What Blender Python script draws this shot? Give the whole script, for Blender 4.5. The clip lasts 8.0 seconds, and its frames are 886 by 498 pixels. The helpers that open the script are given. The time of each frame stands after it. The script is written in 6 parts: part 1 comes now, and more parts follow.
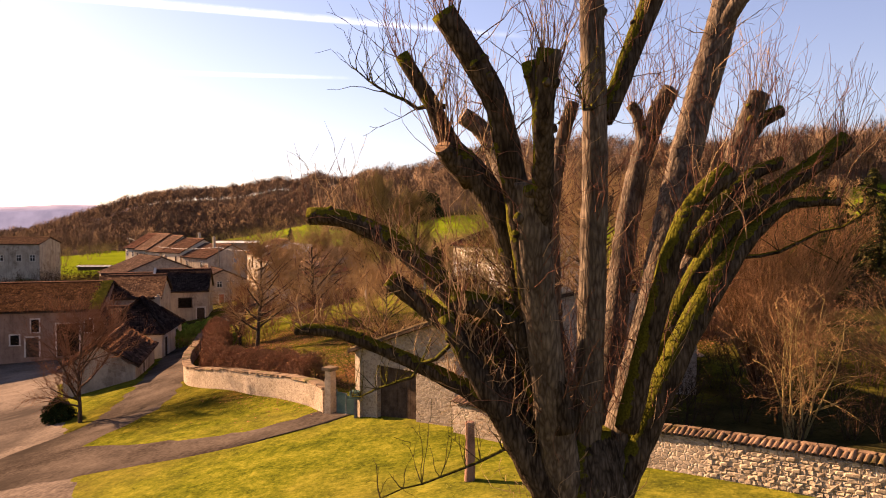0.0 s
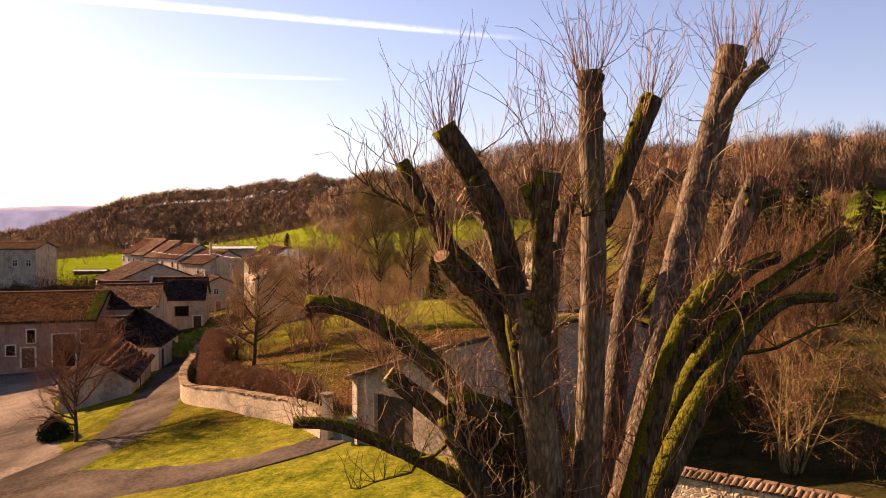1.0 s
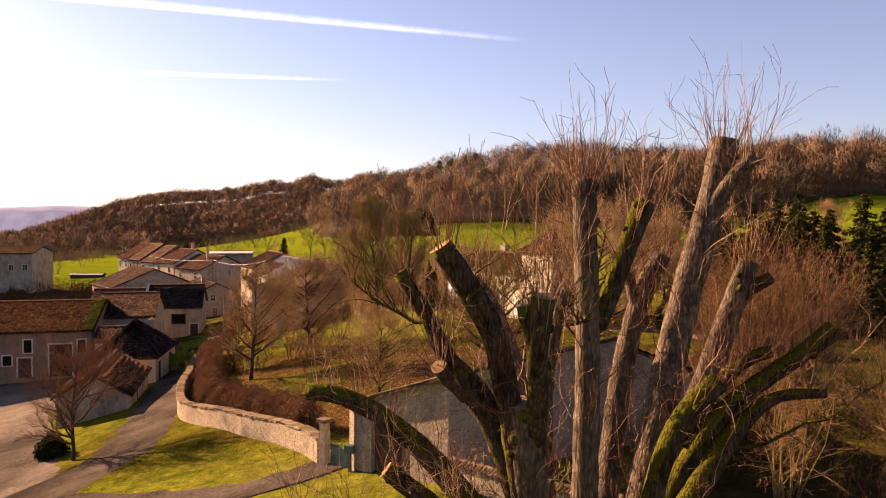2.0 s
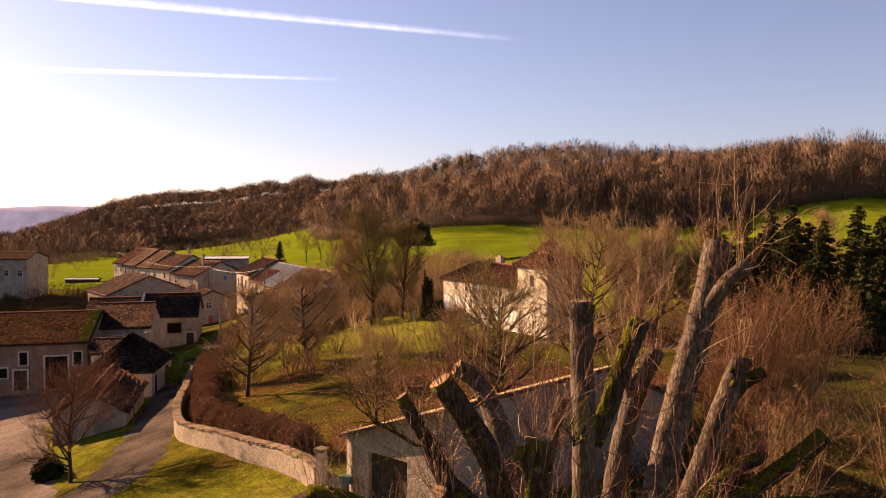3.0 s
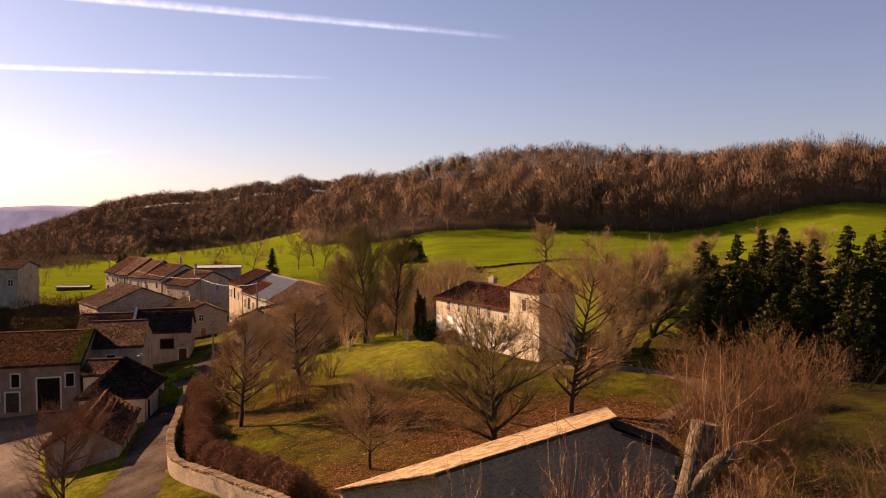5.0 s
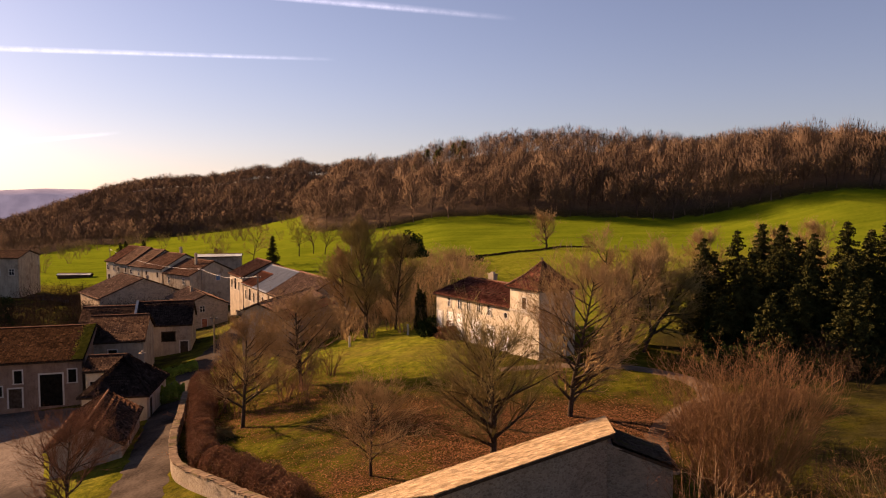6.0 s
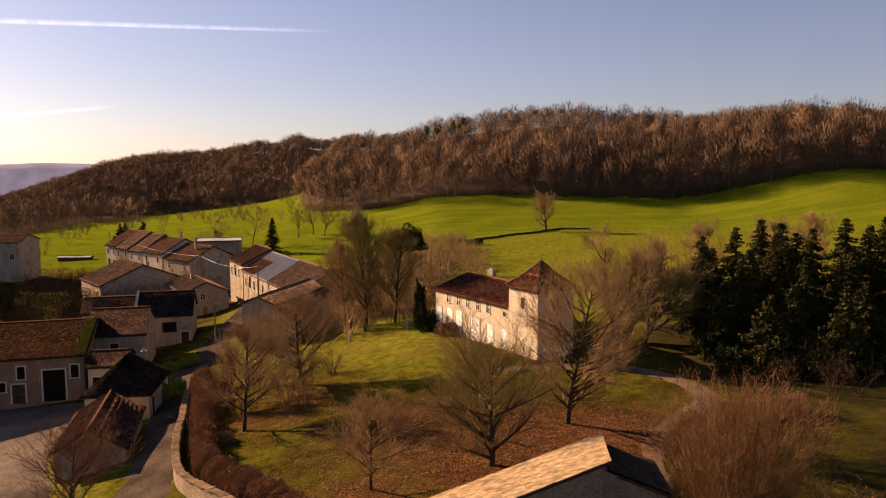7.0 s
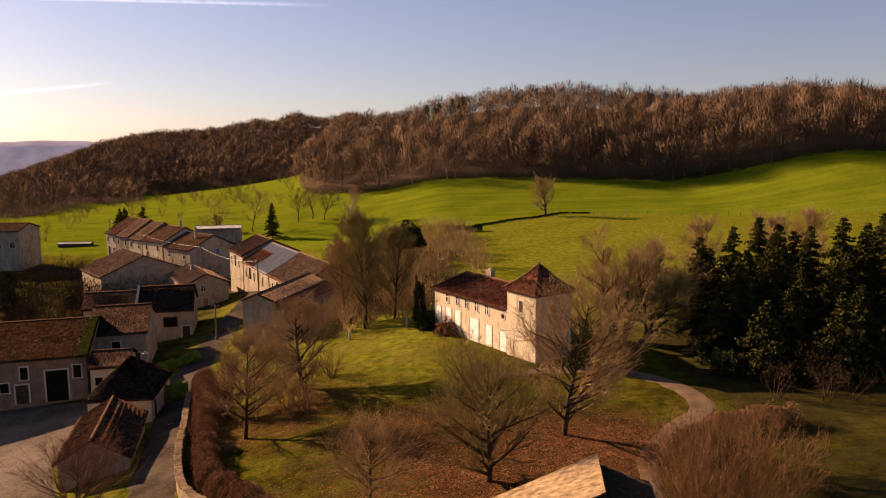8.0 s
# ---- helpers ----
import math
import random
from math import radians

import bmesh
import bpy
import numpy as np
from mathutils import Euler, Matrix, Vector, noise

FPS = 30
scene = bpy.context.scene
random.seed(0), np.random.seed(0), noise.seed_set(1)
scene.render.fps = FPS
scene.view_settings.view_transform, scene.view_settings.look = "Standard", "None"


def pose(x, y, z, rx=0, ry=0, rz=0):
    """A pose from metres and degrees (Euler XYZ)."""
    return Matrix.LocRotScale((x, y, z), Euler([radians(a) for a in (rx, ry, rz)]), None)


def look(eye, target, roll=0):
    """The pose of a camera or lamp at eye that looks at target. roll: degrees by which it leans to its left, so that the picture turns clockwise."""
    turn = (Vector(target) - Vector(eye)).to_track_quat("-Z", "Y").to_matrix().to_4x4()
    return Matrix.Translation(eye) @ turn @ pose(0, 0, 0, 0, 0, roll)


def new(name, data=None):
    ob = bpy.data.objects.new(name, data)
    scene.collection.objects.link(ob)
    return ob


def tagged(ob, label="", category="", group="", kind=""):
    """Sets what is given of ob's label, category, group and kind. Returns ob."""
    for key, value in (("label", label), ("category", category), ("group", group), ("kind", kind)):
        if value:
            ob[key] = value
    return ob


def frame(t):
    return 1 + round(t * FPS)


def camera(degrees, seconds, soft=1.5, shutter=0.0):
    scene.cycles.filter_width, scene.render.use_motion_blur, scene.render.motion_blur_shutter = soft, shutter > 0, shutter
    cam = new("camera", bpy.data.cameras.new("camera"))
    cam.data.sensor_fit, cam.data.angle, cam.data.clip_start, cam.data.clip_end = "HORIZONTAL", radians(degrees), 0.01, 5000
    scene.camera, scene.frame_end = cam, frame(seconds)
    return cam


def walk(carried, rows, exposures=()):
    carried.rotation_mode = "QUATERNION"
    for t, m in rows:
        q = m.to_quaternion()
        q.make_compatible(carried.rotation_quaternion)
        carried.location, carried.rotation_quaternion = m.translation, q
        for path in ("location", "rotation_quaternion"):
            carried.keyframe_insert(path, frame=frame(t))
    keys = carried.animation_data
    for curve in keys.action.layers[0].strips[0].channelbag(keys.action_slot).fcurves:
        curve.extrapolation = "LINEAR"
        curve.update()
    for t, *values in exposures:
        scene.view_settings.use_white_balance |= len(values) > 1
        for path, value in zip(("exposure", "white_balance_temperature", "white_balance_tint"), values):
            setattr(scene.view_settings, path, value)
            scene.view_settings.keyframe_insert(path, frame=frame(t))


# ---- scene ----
# seconds, eye x, y, z, then degrees: yaw to the left, pitch up, roll
cam = camera(61.02, 8.0, soft=1.1)
PATH = [
    (0, 0.000, 0.000, 8.200, -0.000, -2.410, 0.009),
    (0.5, -0.018, 0.048, 8.684, -0.153, -2.345, 0.104),
    (1, -0.023, 0.021, 9.199, -0.238, -2.293, 0.161),
    (1.5, -0.017, -0.021, 9.688, -0.334, -2.249, 0.219),
    (3, -0.075, -0.189, 11.498, -0.810, -2.303, 0.186),
    (3.5, -0.071, -0.182, 12.131, -0.945, -2.335, 0.064),
    (4, -0.098, -0.251, 12.851, -1.131, -2.291, 0.095),
    (4.5, -0.092, -0.284, 13.340, -1.333, -2.254, 0.119),
    (6, -0.056, -0.278, 15.265, -1.342, -3.834, -0.067),
    (6.5, -0.035, -0.278, 16.369, -1.343, -4.803, -0.047),
    (7, 0.008, -0.281, 17.646, -1.354, -5.871, -0.133),
    (7.5, 0.068, -0.275, 18.862, -1.343, -6.763, -0.246),
    (8, 0.194, -0.228, 20.200, -1.319, -7.756, -0.410),
]


def flown(x, y, z, yaw, pitch, roll):
    return pose(x, y, z) @ pose(0, 0, 0, 0, 0, yaw) @ pose(0, 0, 0, 90 + pitch, 0, 0) @ pose(0, 0, 0, 0, 0, roll)


EXPOSURES = ((0, 2.50, 6300, 36), (1.5, 2.44, 6300, 36), (3.5, 2.02, 6300, 38), (4.5, 1.86, 6300, 38), (6.5, 1.67, 6300, 36), (8, 1.60, 6300, 34))
walk(cam, [(t, flown(*row)) for t, *row in PATH], EXPOSURES)

# ---- light ----
SUN_AZ, SUN_EL = -57.0, 20.0          # degrees: to the left of straight ahead, above the horizon
world = bpy.data.worlds.new("sky")
scene.world = world
world.use_nodes = True
wn = world.node_tree.nodes
sky = wn.new("ShaderNodeTexSky")
sky.sky_type, sky.sun_disc = "NISHITA", False
sky.sun_elevation, sky.sun_rotation = radians(SUN_EL), radians(SUN_AZ)
sky.air_density, sky.dust_density, sky.ozone_density = 1.0, 0.5, 1.2
thin_haze = wn.new("ShaderNodeHueSaturation")      # thin high haze pales the blue
thin_haze.inputs["Saturation"].default_value = 0.85
world.node_tree.links.new(sky.outputs[0], thin_haze.inputs["Color"])
world.node_tree.links.new(thin_haze.outputs[0], wn["Background"].inputs[0])
wn["Background"].inputs[1].default_value = 0.030
sun = new("sun", bpy.data.lights.new("sun", "SUN"))
sun.data.energy, sun.data.angle, sun.data.color = 5.0, radians(0.6), (1.0, 0.69, 0.34)
sa, se = radians(SUN_AZ), radians(SUN_EL)
SUN_WAY = Vector((math.sin(sa) * math.cos(se), math.cos(sa) * math.cos(se), math.sin(se)))
sun.matrix_world = look(SUN_WAY * 300, (0, 0, 0))


# ---- materials ----
def ramp(nt, fac, stops):
    node = nt.nodes.new("ShaderNodeValToRGB")
    el = node.color_ramp.elements
    while len(el) < len(stops):
        el.new(0.5)
    for e, (p, c) in zip(el, stops):
        e.position, e.color = p, (*c, 1)
    nt.links.new(fac, node.inputs[0])
    return node.outputs[0]


def mix(nt, fac, a, b, blend="MIX"):
    node = nt.nodes.new("ShaderNodeMix")
    node.data_type, node.blend_type = "RGBA", blend
    for sock, v in ((node.inputs[0], fac), (node.inputs[6], a), (node.inputs[7], b)):
        if isinstance(v, (int, float)):
            sock.default_value = v
        elif isinstance(v, tuple):
            sock.default_value = (*v, 1)
        else:
            nt.links.new(v, sock)
    return node.outputs[2]


def noise_tex(nt, vec, scale, detail=4.0, rough=0.55):
    node = nt.nodes.new("ShaderNodeTexNoise")
    node.inputs["Scale"].default_value, node.inputs["Detail"].default_value, node.inputs["Roughness"].default_value = scale, detail, rough
    nt.links.new(vec, node.inputs["Vector"])
    return node.outputs["Fac"]


def voronoi(nt, vec, scale, feature="F1", out="Distance"):
    node = nt.nodes.new("ShaderNodeTexVoronoi")
    node.feature = feature
    node.inputs["Scale"].default_value = scale
    nt.links.new(vec, node.inputs["Vector"])
    return node.outputs[out]


def math_node(nt, op, a, b=0.0):
    node = nt.nodes.new("ShaderNodeMath")
    node.operation = op
    for sock, v in zip(node.inputs, (a, b)):
        if isinstance(v, (int, float)):
            sock.default_value = v
        else:
            nt.links.new(v, sock)
    return node.outputs[0]


def start(name, rough=0.85):
    m = bpy.data.materials.new(name)
    m.use_nodes = True
    nt = m.node_tree
    b = nt.nodes["Principled BSDF"]
    b.inputs["Roughness"].default_value = rough
    b.inputs["Specular IOR Level"].default_value = 0.0
    geo = nt.nodes.new("ShaderNodeNewGeometry")
    return m, nt, b, geo


def bump(nt, b, height, strength, distance):
    node = nt.nodes.new("ShaderNodeBump")
    node.inputs["Strength"].default_value, node.inputs["Distance"].default_value = strength, distance
    nt.links.new(height, node.inputs["Height"])
    nt.links.new(node.outputs[0], b.inputs["Normal"])


def worn(name, dark, light, scale=3.0, fine=40.0, rough=0.85, depth=0.01, strength=0.5, stain=None, vary=0.0, island=False):
    """Two scales of grain between two colours, optional stains, optional change from piece to piece."""
    m, nt, b, geo = start(name, rough)
    p = geo.outputs["Position"]
    n1, n2 = noise_tex(nt, p, scale), noise_tex(nt, p, fine, 3)
    f = math_node(nt, "ADD", math_node(nt, "MULTIPLY", n1, 0.6), math_node(nt, "MULTIPLY", n2, 0.4))
    c = ramp(nt, f, ((0.36, dark), (0.64, light)))
    if stain:
        s = noise_tex(nt, p, scale * 0.31, 5, 0.65)
        c = mix(nt, ramp(nt, s, ((0.52, (0, 0, 0)), (0.68, (1, 1, 1)))), c, stain)
    if vary:
        if island:
            r = geo.outputs["Random Per Island"]
        else:
            r = nt.nodes.new("ShaderNodeObjectInfo").outputs["Random"]
        c = mix(nt, 1.0, c, ramp(nt, r, ((0.0, (1 - vary,) * 3), (1.0, (1 + vary, 1 + vary * 0.9, 1 + vary * 0.75)))), "MULTIPLY")
    nt.links.new(c, b.inputs["Base Color"])
    bump(nt, b, f, strength, depth)
    return m


def stone_masonry(name, joint, dark, light, scale=4.5):
    """Rubble stone laid in pale lime mortar."""
    m, nt, b, geo = start(name, 0.9)
    p = geo.outputs["Position"]
    st = nt.nodes.new("ShaderNodeVectorMath")
    st.operation = "MULTIPLY"
    st.inputs[1].default_value = (1, 1, 1.7)
    nt.links.new(p, st.inputs[0])
    edge = voronoi(nt, st.outputs[0], scale, "DISTANCE_TO_EDGE")
    cell = voronoi(nt, st.outputs[0], scale, "F1", "Color")
    sep = nt.nodes.new("ShaderNodeSeparateColor")
    nt.links.new(cell, sep.inputs[0])
    c = ramp(nt, sep.outputs[0], ((0.0, dark), (1.0, light)))
    c = mix(nt, 0.35, c, ramp(nt, noise_tex(nt, p, 14), ((0.3, dark), (0.7, light))))
    gap = ramp(nt, edge, ((0.02, (1, 1, 1)), (0.09, (0, 0, 0))))
    c = mix(nt, gap, c, joint)
    c = mix(nt, ramp(nt, noise_tex(nt, p, 0.7, 5), ((0.5, (0, 0, 0)), (0.75, (0.6, 0.6, 0.6)))), c, tuple(0.55 * v for v in dark))
    nt.links.new(c, b.inputs["Base Color"])
    bump(nt, b, math_node(nt, "ADD", ramp(nt, edge, ((0.0, (0, 0, 0)), (0.14, (1, 1, 1)))), math_node(nt, "MULTIPLY", noise_tex(nt, p, 25), 0.4)), 0.8, 0.03)
    return m


def old_wall(name, dark, light, bare, cover=0.56):
    """Lime render over rubble: clouded tones, rain streaks, and bare stone where it has come away."""
    m, nt, b, geo = start(name, 0.92)
    p = geo.outputs["Position"]
    tall = nt.nodes.new("ShaderNodeVectorMath")
    tall.operation = "MULTIPLY"
    tall.inputs[1].default_value = (1.6, 1.6, 0.16)
    nt.links.new(p, tall.inputs[0])
    f = math_node(nt, "ADD", math_node(nt, "MULTIPLY", noise_tex(nt, p, 0.7, 6, 0.65), 0.65), math_node(nt, "MULTIPLY", noise_tex(nt, p, 9.0, 4, 0.7), 0.35))
    c = ramp(nt, f, ((0.36, dark), (0.62, light)))
    streak = noise_tex(nt, tall.outputs[0], 1.0, 5, 0.7)
    c = mix(nt, ramp(nt, streak, ((0.50, (0, 0, 0)), (0.70, (0.65, 0.65, 0.65)))), c, tuple(0.62 * v for v in dark))
    cell = voronoi(nt, p, 3.4, "F1", "Color")
    sep = nt.nodes.new("ShaderNodeSeparateColor")
    nt.links.new(cell, sep.inputs[0])
    stone = ramp(nt, sep.outputs[0], ((0.0, bare), (1.0, tuple(1.9 * v for v in bare))))
    edge = voronoi(nt, p, 3.4, "DISTANCE_TO_EDGE")
    stone = mix(nt, ramp(nt, edge, ((0.03, (1, 1, 1)), (0.10, (0, 0, 0)))), stone, dark)
    gone = ramp(nt, noise_tex(nt, p, 0.42, 7, 0.7), ((cover, (0, 0, 0)), (cover + 0.05, (0.85, 0.85, 0.85))))
    c = mix(nt, gone, c, stone)
    nt.links.new(c, b.inputs["Base Color"])
    bump(nt, b, f, 0.5, 0.02)
    return m


def bark_material(name, dark, light, moss=None, stretch=0.22, scale=16.0, bare=0.98):
    m, nt, b, geo = start(name, 0.92)
    p = geo.outputs["Position"]
    st = nt.nodes.new("ShaderNodeVectorMath")
    st.operation = "MULTIPLY"
    st.inputs[1].default_value = (1, 1, stretch)
    nt.links.new(p, st.inputs[0])
    n1 = noise_tex(nt, st.outputs[0], scale, 5, 0.65)
    n2 = noise_tex(nt, p, 3.0, 3)
    ridge = voronoi(nt, st.outputs[0], scale * 1.6, "DISTANCE_TO_EDGE")
    f = math_node(nt, "ADD", math_node(nt, "MULTIPLY", n1, 0.7), math_node(nt, "MULTIPLY", ridge, 0.6))
    c = ramp(nt, f, ((0.30, dark), (0.72, light)))
    c = mix(nt, ramp(nt, n2, ((0.45, (0, 0, 0)), (0.75, (0.7, 0.7, 0.7)))), c, tuple(0.5 * v for v in dark))
    if moss:
        sep = nt.nodes.new("ShaderNodeSeparateXYZ")
        nt.links.new(geo.outputs["Normal"], sep.inputs[0])
        up = math_node(nt, "ADD", math_node(nt, "MULTIPLY", sep.outputs[0], -0.45), math_node(nt, "MULTIPLY", sep.outputs[2], 0.65))
        g = math_node(nt, "ADD", up, math_node(nt, "MULTIPLY", noise_tex(nt, p, 5.0, 5, 0.7), 1.5))
        c = mix(nt, ramp(nt, g, ((bare, (0, 0, 0)), (bare + 0.16, (1, 1, 1)))), c, ramp(nt, noise_tex(nt, p, 45, 3), ((0.35, tuple(0.45 * v for v in moss)), (0.7, moss))))
    nt.links.new(c, b.inputs["Base Color"])
    bump(nt, b, f, 0.9, 0.03)
    return m


def tile_material(name, dark, light, moss=None, row=0.33):
    """Weathered clay or slate, courses told apart, changing from place to place."""
    m, nt, b, geo = start(name, 0.8)
    p = geo.outputs["Position"]
    cell = voronoi(nt, p, 3.2, "F1", "Color")
    sep = nt.nodes.new("ShaderNodeSeparateColor")
    nt.links.new(cell, sep.inputs[0])
    f = math_node(nt, "ADD", math_node(nt, "MULTIPLY", sep.outputs[0], 0.45), math_node(nt, "MULTIPLY", noise_tex(nt, p, 1.2, 5, 0.65), 0.6))
    c = ramp(nt, f, ((0.25, dark), (0.8, light)))
    c = mix(nt, ramp(nt, noise_tex(nt, p, 0.45, 5, 0.7), ((0.5, (0, 0, 0)), (0.72, (0.75, 0.75, 0.75)))), c, tuple(0.5 * v for v in dark))
    odd = voronoi(nt, p, 4.6, "F1", "Color")
    pick = nt.nodes.new("ShaderNodeSeparateColor")
    nt.links.new(odd, pick.inputs[0])
    c = mix(nt, ramp(nt, pick.outputs[1], ((0.91, (0, 0, 0)), (0.94, (0.6, 0.6, 0.6)))), c, tuple(min(0.5, 1.7 * v) for v in light))
    c = mix(nt, ramp(nt, pick.outputs[2], ((0.80, (0, 0, 0)), (0.84, (0.6, 0.6, 0.6)))), c, tuple(0.45 * v for v in dark))
    if moss:
        c = mix(nt, ramp(nt, noise_tex(nt, p, 2.1, 6, 0.75), ((0.60, (0, 0, 0)), (0.72, (0.8, 0.8, 0.8)))), c, moss)
    nt.links.new(c, b.inputs["Base Color"])
    bump(nt, b, noise_tex(nt, p, 30, 3), 0.4, 0.02)
    return m


M_BARK = bark_material("old_bark", (0.018, 0.013, 0.009), (0.112, 0.085, 0.060), (0.090, 0.084, 0.010), bare=0.985)
M_TRUNK = bark_material("grey_bark", (0.046, 0.034, 0.025), (0.195, 0.153, 0.109), (0.116, 0.102, 0.010), bare=1.08)
M_STEM = bark_material("tree_bark", (0.033, 0.023, 0.016), (0.122, 0.088, 0.059), (0.072, 0.069, 0.010), bare=1.1)
M_SHOOT = worn("reddish_shoots", (0.072, 0.032, 0.022), (0.150, 0.078, 0.050), 2.0, 20, 0.7)
M_SHOOT_PALE = worn("pale_shoots", (0.17, 0.105, 0.055), (0.38, 0.26, 0.14), 2.0, 20, 0.7)
M_CUT = worn("sawn_wood", (0.128, 0.072, 0.040), (0.336, 0.216, 0.120), 8, 60)
M_TWIG = worn("winter_twigs", (0.175, 0.110, 0.048), (0.36, 0.238, 0.112), 0.5, 8, 0.85)
# M_TWIG darkened; carries the shade of the grove and wall scrub
M_TWIG_DARK = worn("dark_brush", (0.022, 0.014, 0.009), (0.058, 0.039, 0.023), 0.5, 8, 0.9)
M_OSIER = worn("osier_shoots", (0.075, 0.040, 0.019), (0.235, 0.130, 0.058), 0.6, 8, 0.85)
M_TWIG_RED = worn("red_twigs", (0.106, 0.050, 0.028), (0.192, 0.103, 0.058), 0.6, 8, 0.85)
M_TWIG_GREEN = worn("yellow_twigs", (0.120, 0.088, 0.032), (0.25, 0.185, 0.070), 0.6, 8, 0.85)
M_FOREST, _nt, _b, _g = start("far_wood", 0.95)
_tone = _nt.nodes.new("ShaderNodeAttribute")
_tone.attribute_name = "tone"
_c = ramp(_nt, _tone.outputs["Fac"], ((0.0, (0.046, 0.035, 0.027)), (0.12, (0.082, 0.059, 0.043)), (0.45, (0.134, 0.094, 0.063)), (0.8, (0.168, 0.115, 0.073)), (1.0, (0.195, 0.140, 0.093))))
_c = mix(_nt, 1.0, _c, ramp(_nt, noise_tex(_nt, _g.outputs["Position"], 0.03, 4), ((0.35, (0.65, 0.62, 0.62)), (0.65, (1.0, 0.97, 0.95)))), "MULTIPLY")
_nt.links.new(_c, _b.inputs["Base Color"])
M_NEEDLE = worn("needles", (0.014, 0.017, 0.006), (0.070, 0.066, 0.019), 1.2, 12, 0.8)
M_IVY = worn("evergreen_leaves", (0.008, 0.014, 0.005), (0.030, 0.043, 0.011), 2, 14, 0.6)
M_BOX = worn("lit_hedge_leaves", (0.078, 0.130, 0.016), (0.260, 0.338, 0.046), 2, 18, 0.6)
M_REDHEDGE = worn("beech_hedge_leaves", (0.110, 0.054, 0.028), (0.230, 0.124, 0.063), 1.5, 14, 0.8)
M_STONE = stone_masonry("rubble_stone", (0.325, 0.274, 0.206), (0.162, 0.125, 0.090), (0.350, 0.287, 0.212), 6.5)
M_STONE_OLD = stone_masonry("old_stone_wall", (0.38, 0.31, 0.23), (0.22, 0.168, 0.118), (0.46, 0.365, 0.255), 3.2)
M_CAP = worn("coping_stone", (0.105, 0.074, 0.050), (0.225, 0.163, 0.108), 2.5, 25, 0.9, 0.02, 0.6, (0.096, 0.090, 0.032), 0.22)
M_PIECE = worn("wall_stone", (0.187, 0.143, 0.097), (0.374, 0.306, 0.218), 5, 45, 0.9, 0.015, 0.7, None, 0.25)
M_SLAB = worn("roof_slab_stone", (0.17, 0.120, 0.068), (0.37, 0.275, 0.168), 3.5, 14, 0.9, 0.02, 0.8, (0.17, 0.122, 0.066), 0.30)
# darker copy of M_SLAB: shade of the sunless back slope, plus moss
M_SLAB_SHADED = worn("shaded_mossy_slab", (0.022, 0.017, 0.013), (0.090, 0.070, 0.050), 3.0, 12, 0.9, 0.03, 0.9, (0.06, 0.055, 0.022))
M_RENDER = old_wall("old_render", (0.225, 0.183, 0.135), (0.37, 0.315, 0.24), (0.12, 0.092, 0.066))
M_RENDER_PINK = old_wall("pink_grey_render", (0.150, 0.098, 0.070), (0.265, 0.180, 0.130), (0.075, 0.054, 0.042), 0.62)
M_CREAM = old_wall("cream_render", (0.38, 0.318, 0.226), (0.51, 0.444, 0.335), (0.27, 0.225, 0.162), 0.66)
M_TRIM = worn("pale_trim", (0.371, 0.333, 0.275), (0.486, 0.448, 0.384), 3, 40, 0.8)
M_WHITE = worn("white_shutter", (0.594, 0.585, 0.558), (0.738, 0.720, 0.693), 3, 30, 0.6)
M_BLUE = worn("blue_shutter", (0.064, 0.122, 0.230), (0.122, 0.192, 0.320), 3, 30, 0.6)
# near-black sheet painted as the unlit inside of windows and doorways
M_DARK = worn("dark_opening", (0.006, 0.005, 0.004), (0.017, 0.014, 0.010), 3, 20, 0.6)
M_WOOD = worn("old_door_wood", (0.028, 0.019, 0.014), (0.078, 0.056, 0.039), 4, 40, 0.8)
M_GREEN = worn("green_painted_gate", (0.045, 0.077, 0.064), (0.090, 0.128, 0.106), 3, 30, 0.55)
M_TILE_DARK = tile_material("dark_brown_tiles", (0.018, 0.011, 0.009), (0.050, 0.033, 0.024), None)
M_TILE_MOSS = tile_material("mossy_brown_tiles", (0.008, 0.0045, 0.003), (0.026, 0.0145, 0.009), (0.016, 0.015, 0.004))
M_TILE = tile_material("old_clay_tiles", (0.066, 0.035, 0.022), (0.169, 0.097, 0.064), (0.077, 0.061, 0.030))
M_TILE_SHED = tile_material("mossy_shed_tiles", (0.028, 0.015, 0.010), (0.105, 0.056, 0.034), (0.048, 0.042, 0.010))
M_TILE_PALE = tile_material("pale_clay_tiles", (0.115, 0.069, 0.046), (0.230, 0.150, 0.101), None)
M_TILE_RED = tile_material("red_clay_tiles", (0.22, 0.075, 0.040), (0.40, 0.150, 0.080), None)
M_TILE_MANOR = tile_material("dark_red_tiles", (0.060, 0.021, 0.014), (0.162, 0.063, 0.040), None)
M_TILE_DUSK = tile_material("dusky_clay_tiles", (0.075, 0.036, 0.024), (0.165, 0.088, 0.058), None)
M_RUST = worn("rusted_sheet", (0.060, 0.024, 0.015), (0.125, 0.055, 0.034), 0.6, 10, 0.8)
M_RIDGE = worn("ridge_tiles", (0.050, 0.030, 0.022), (0.112, 0.067, 0.047), 4, 30, 0.85, vary=0.25)
M_CANAL = worn("canal_tiles", (0.072, 0.046, 0.030), (0.205, 0.135, 0.086), 3, 30, 0.85, 0.01, 0.5, (0.058, 0.049, 0.014), 0.45)
M_METAL = worn("grey_roof_sheet", (0.192, 0.211, 0.237), (0.294, 0.314, 0.339), 1, 14, 0.5)
M_ASPHALT = worn("pale_asphalt", (0.048, 0.038, 0.031), (0.165, 0.132, 0.105), 0.22, 5, 0.8, 0.006, 0.4, (0.040, 0.033, 0.028))
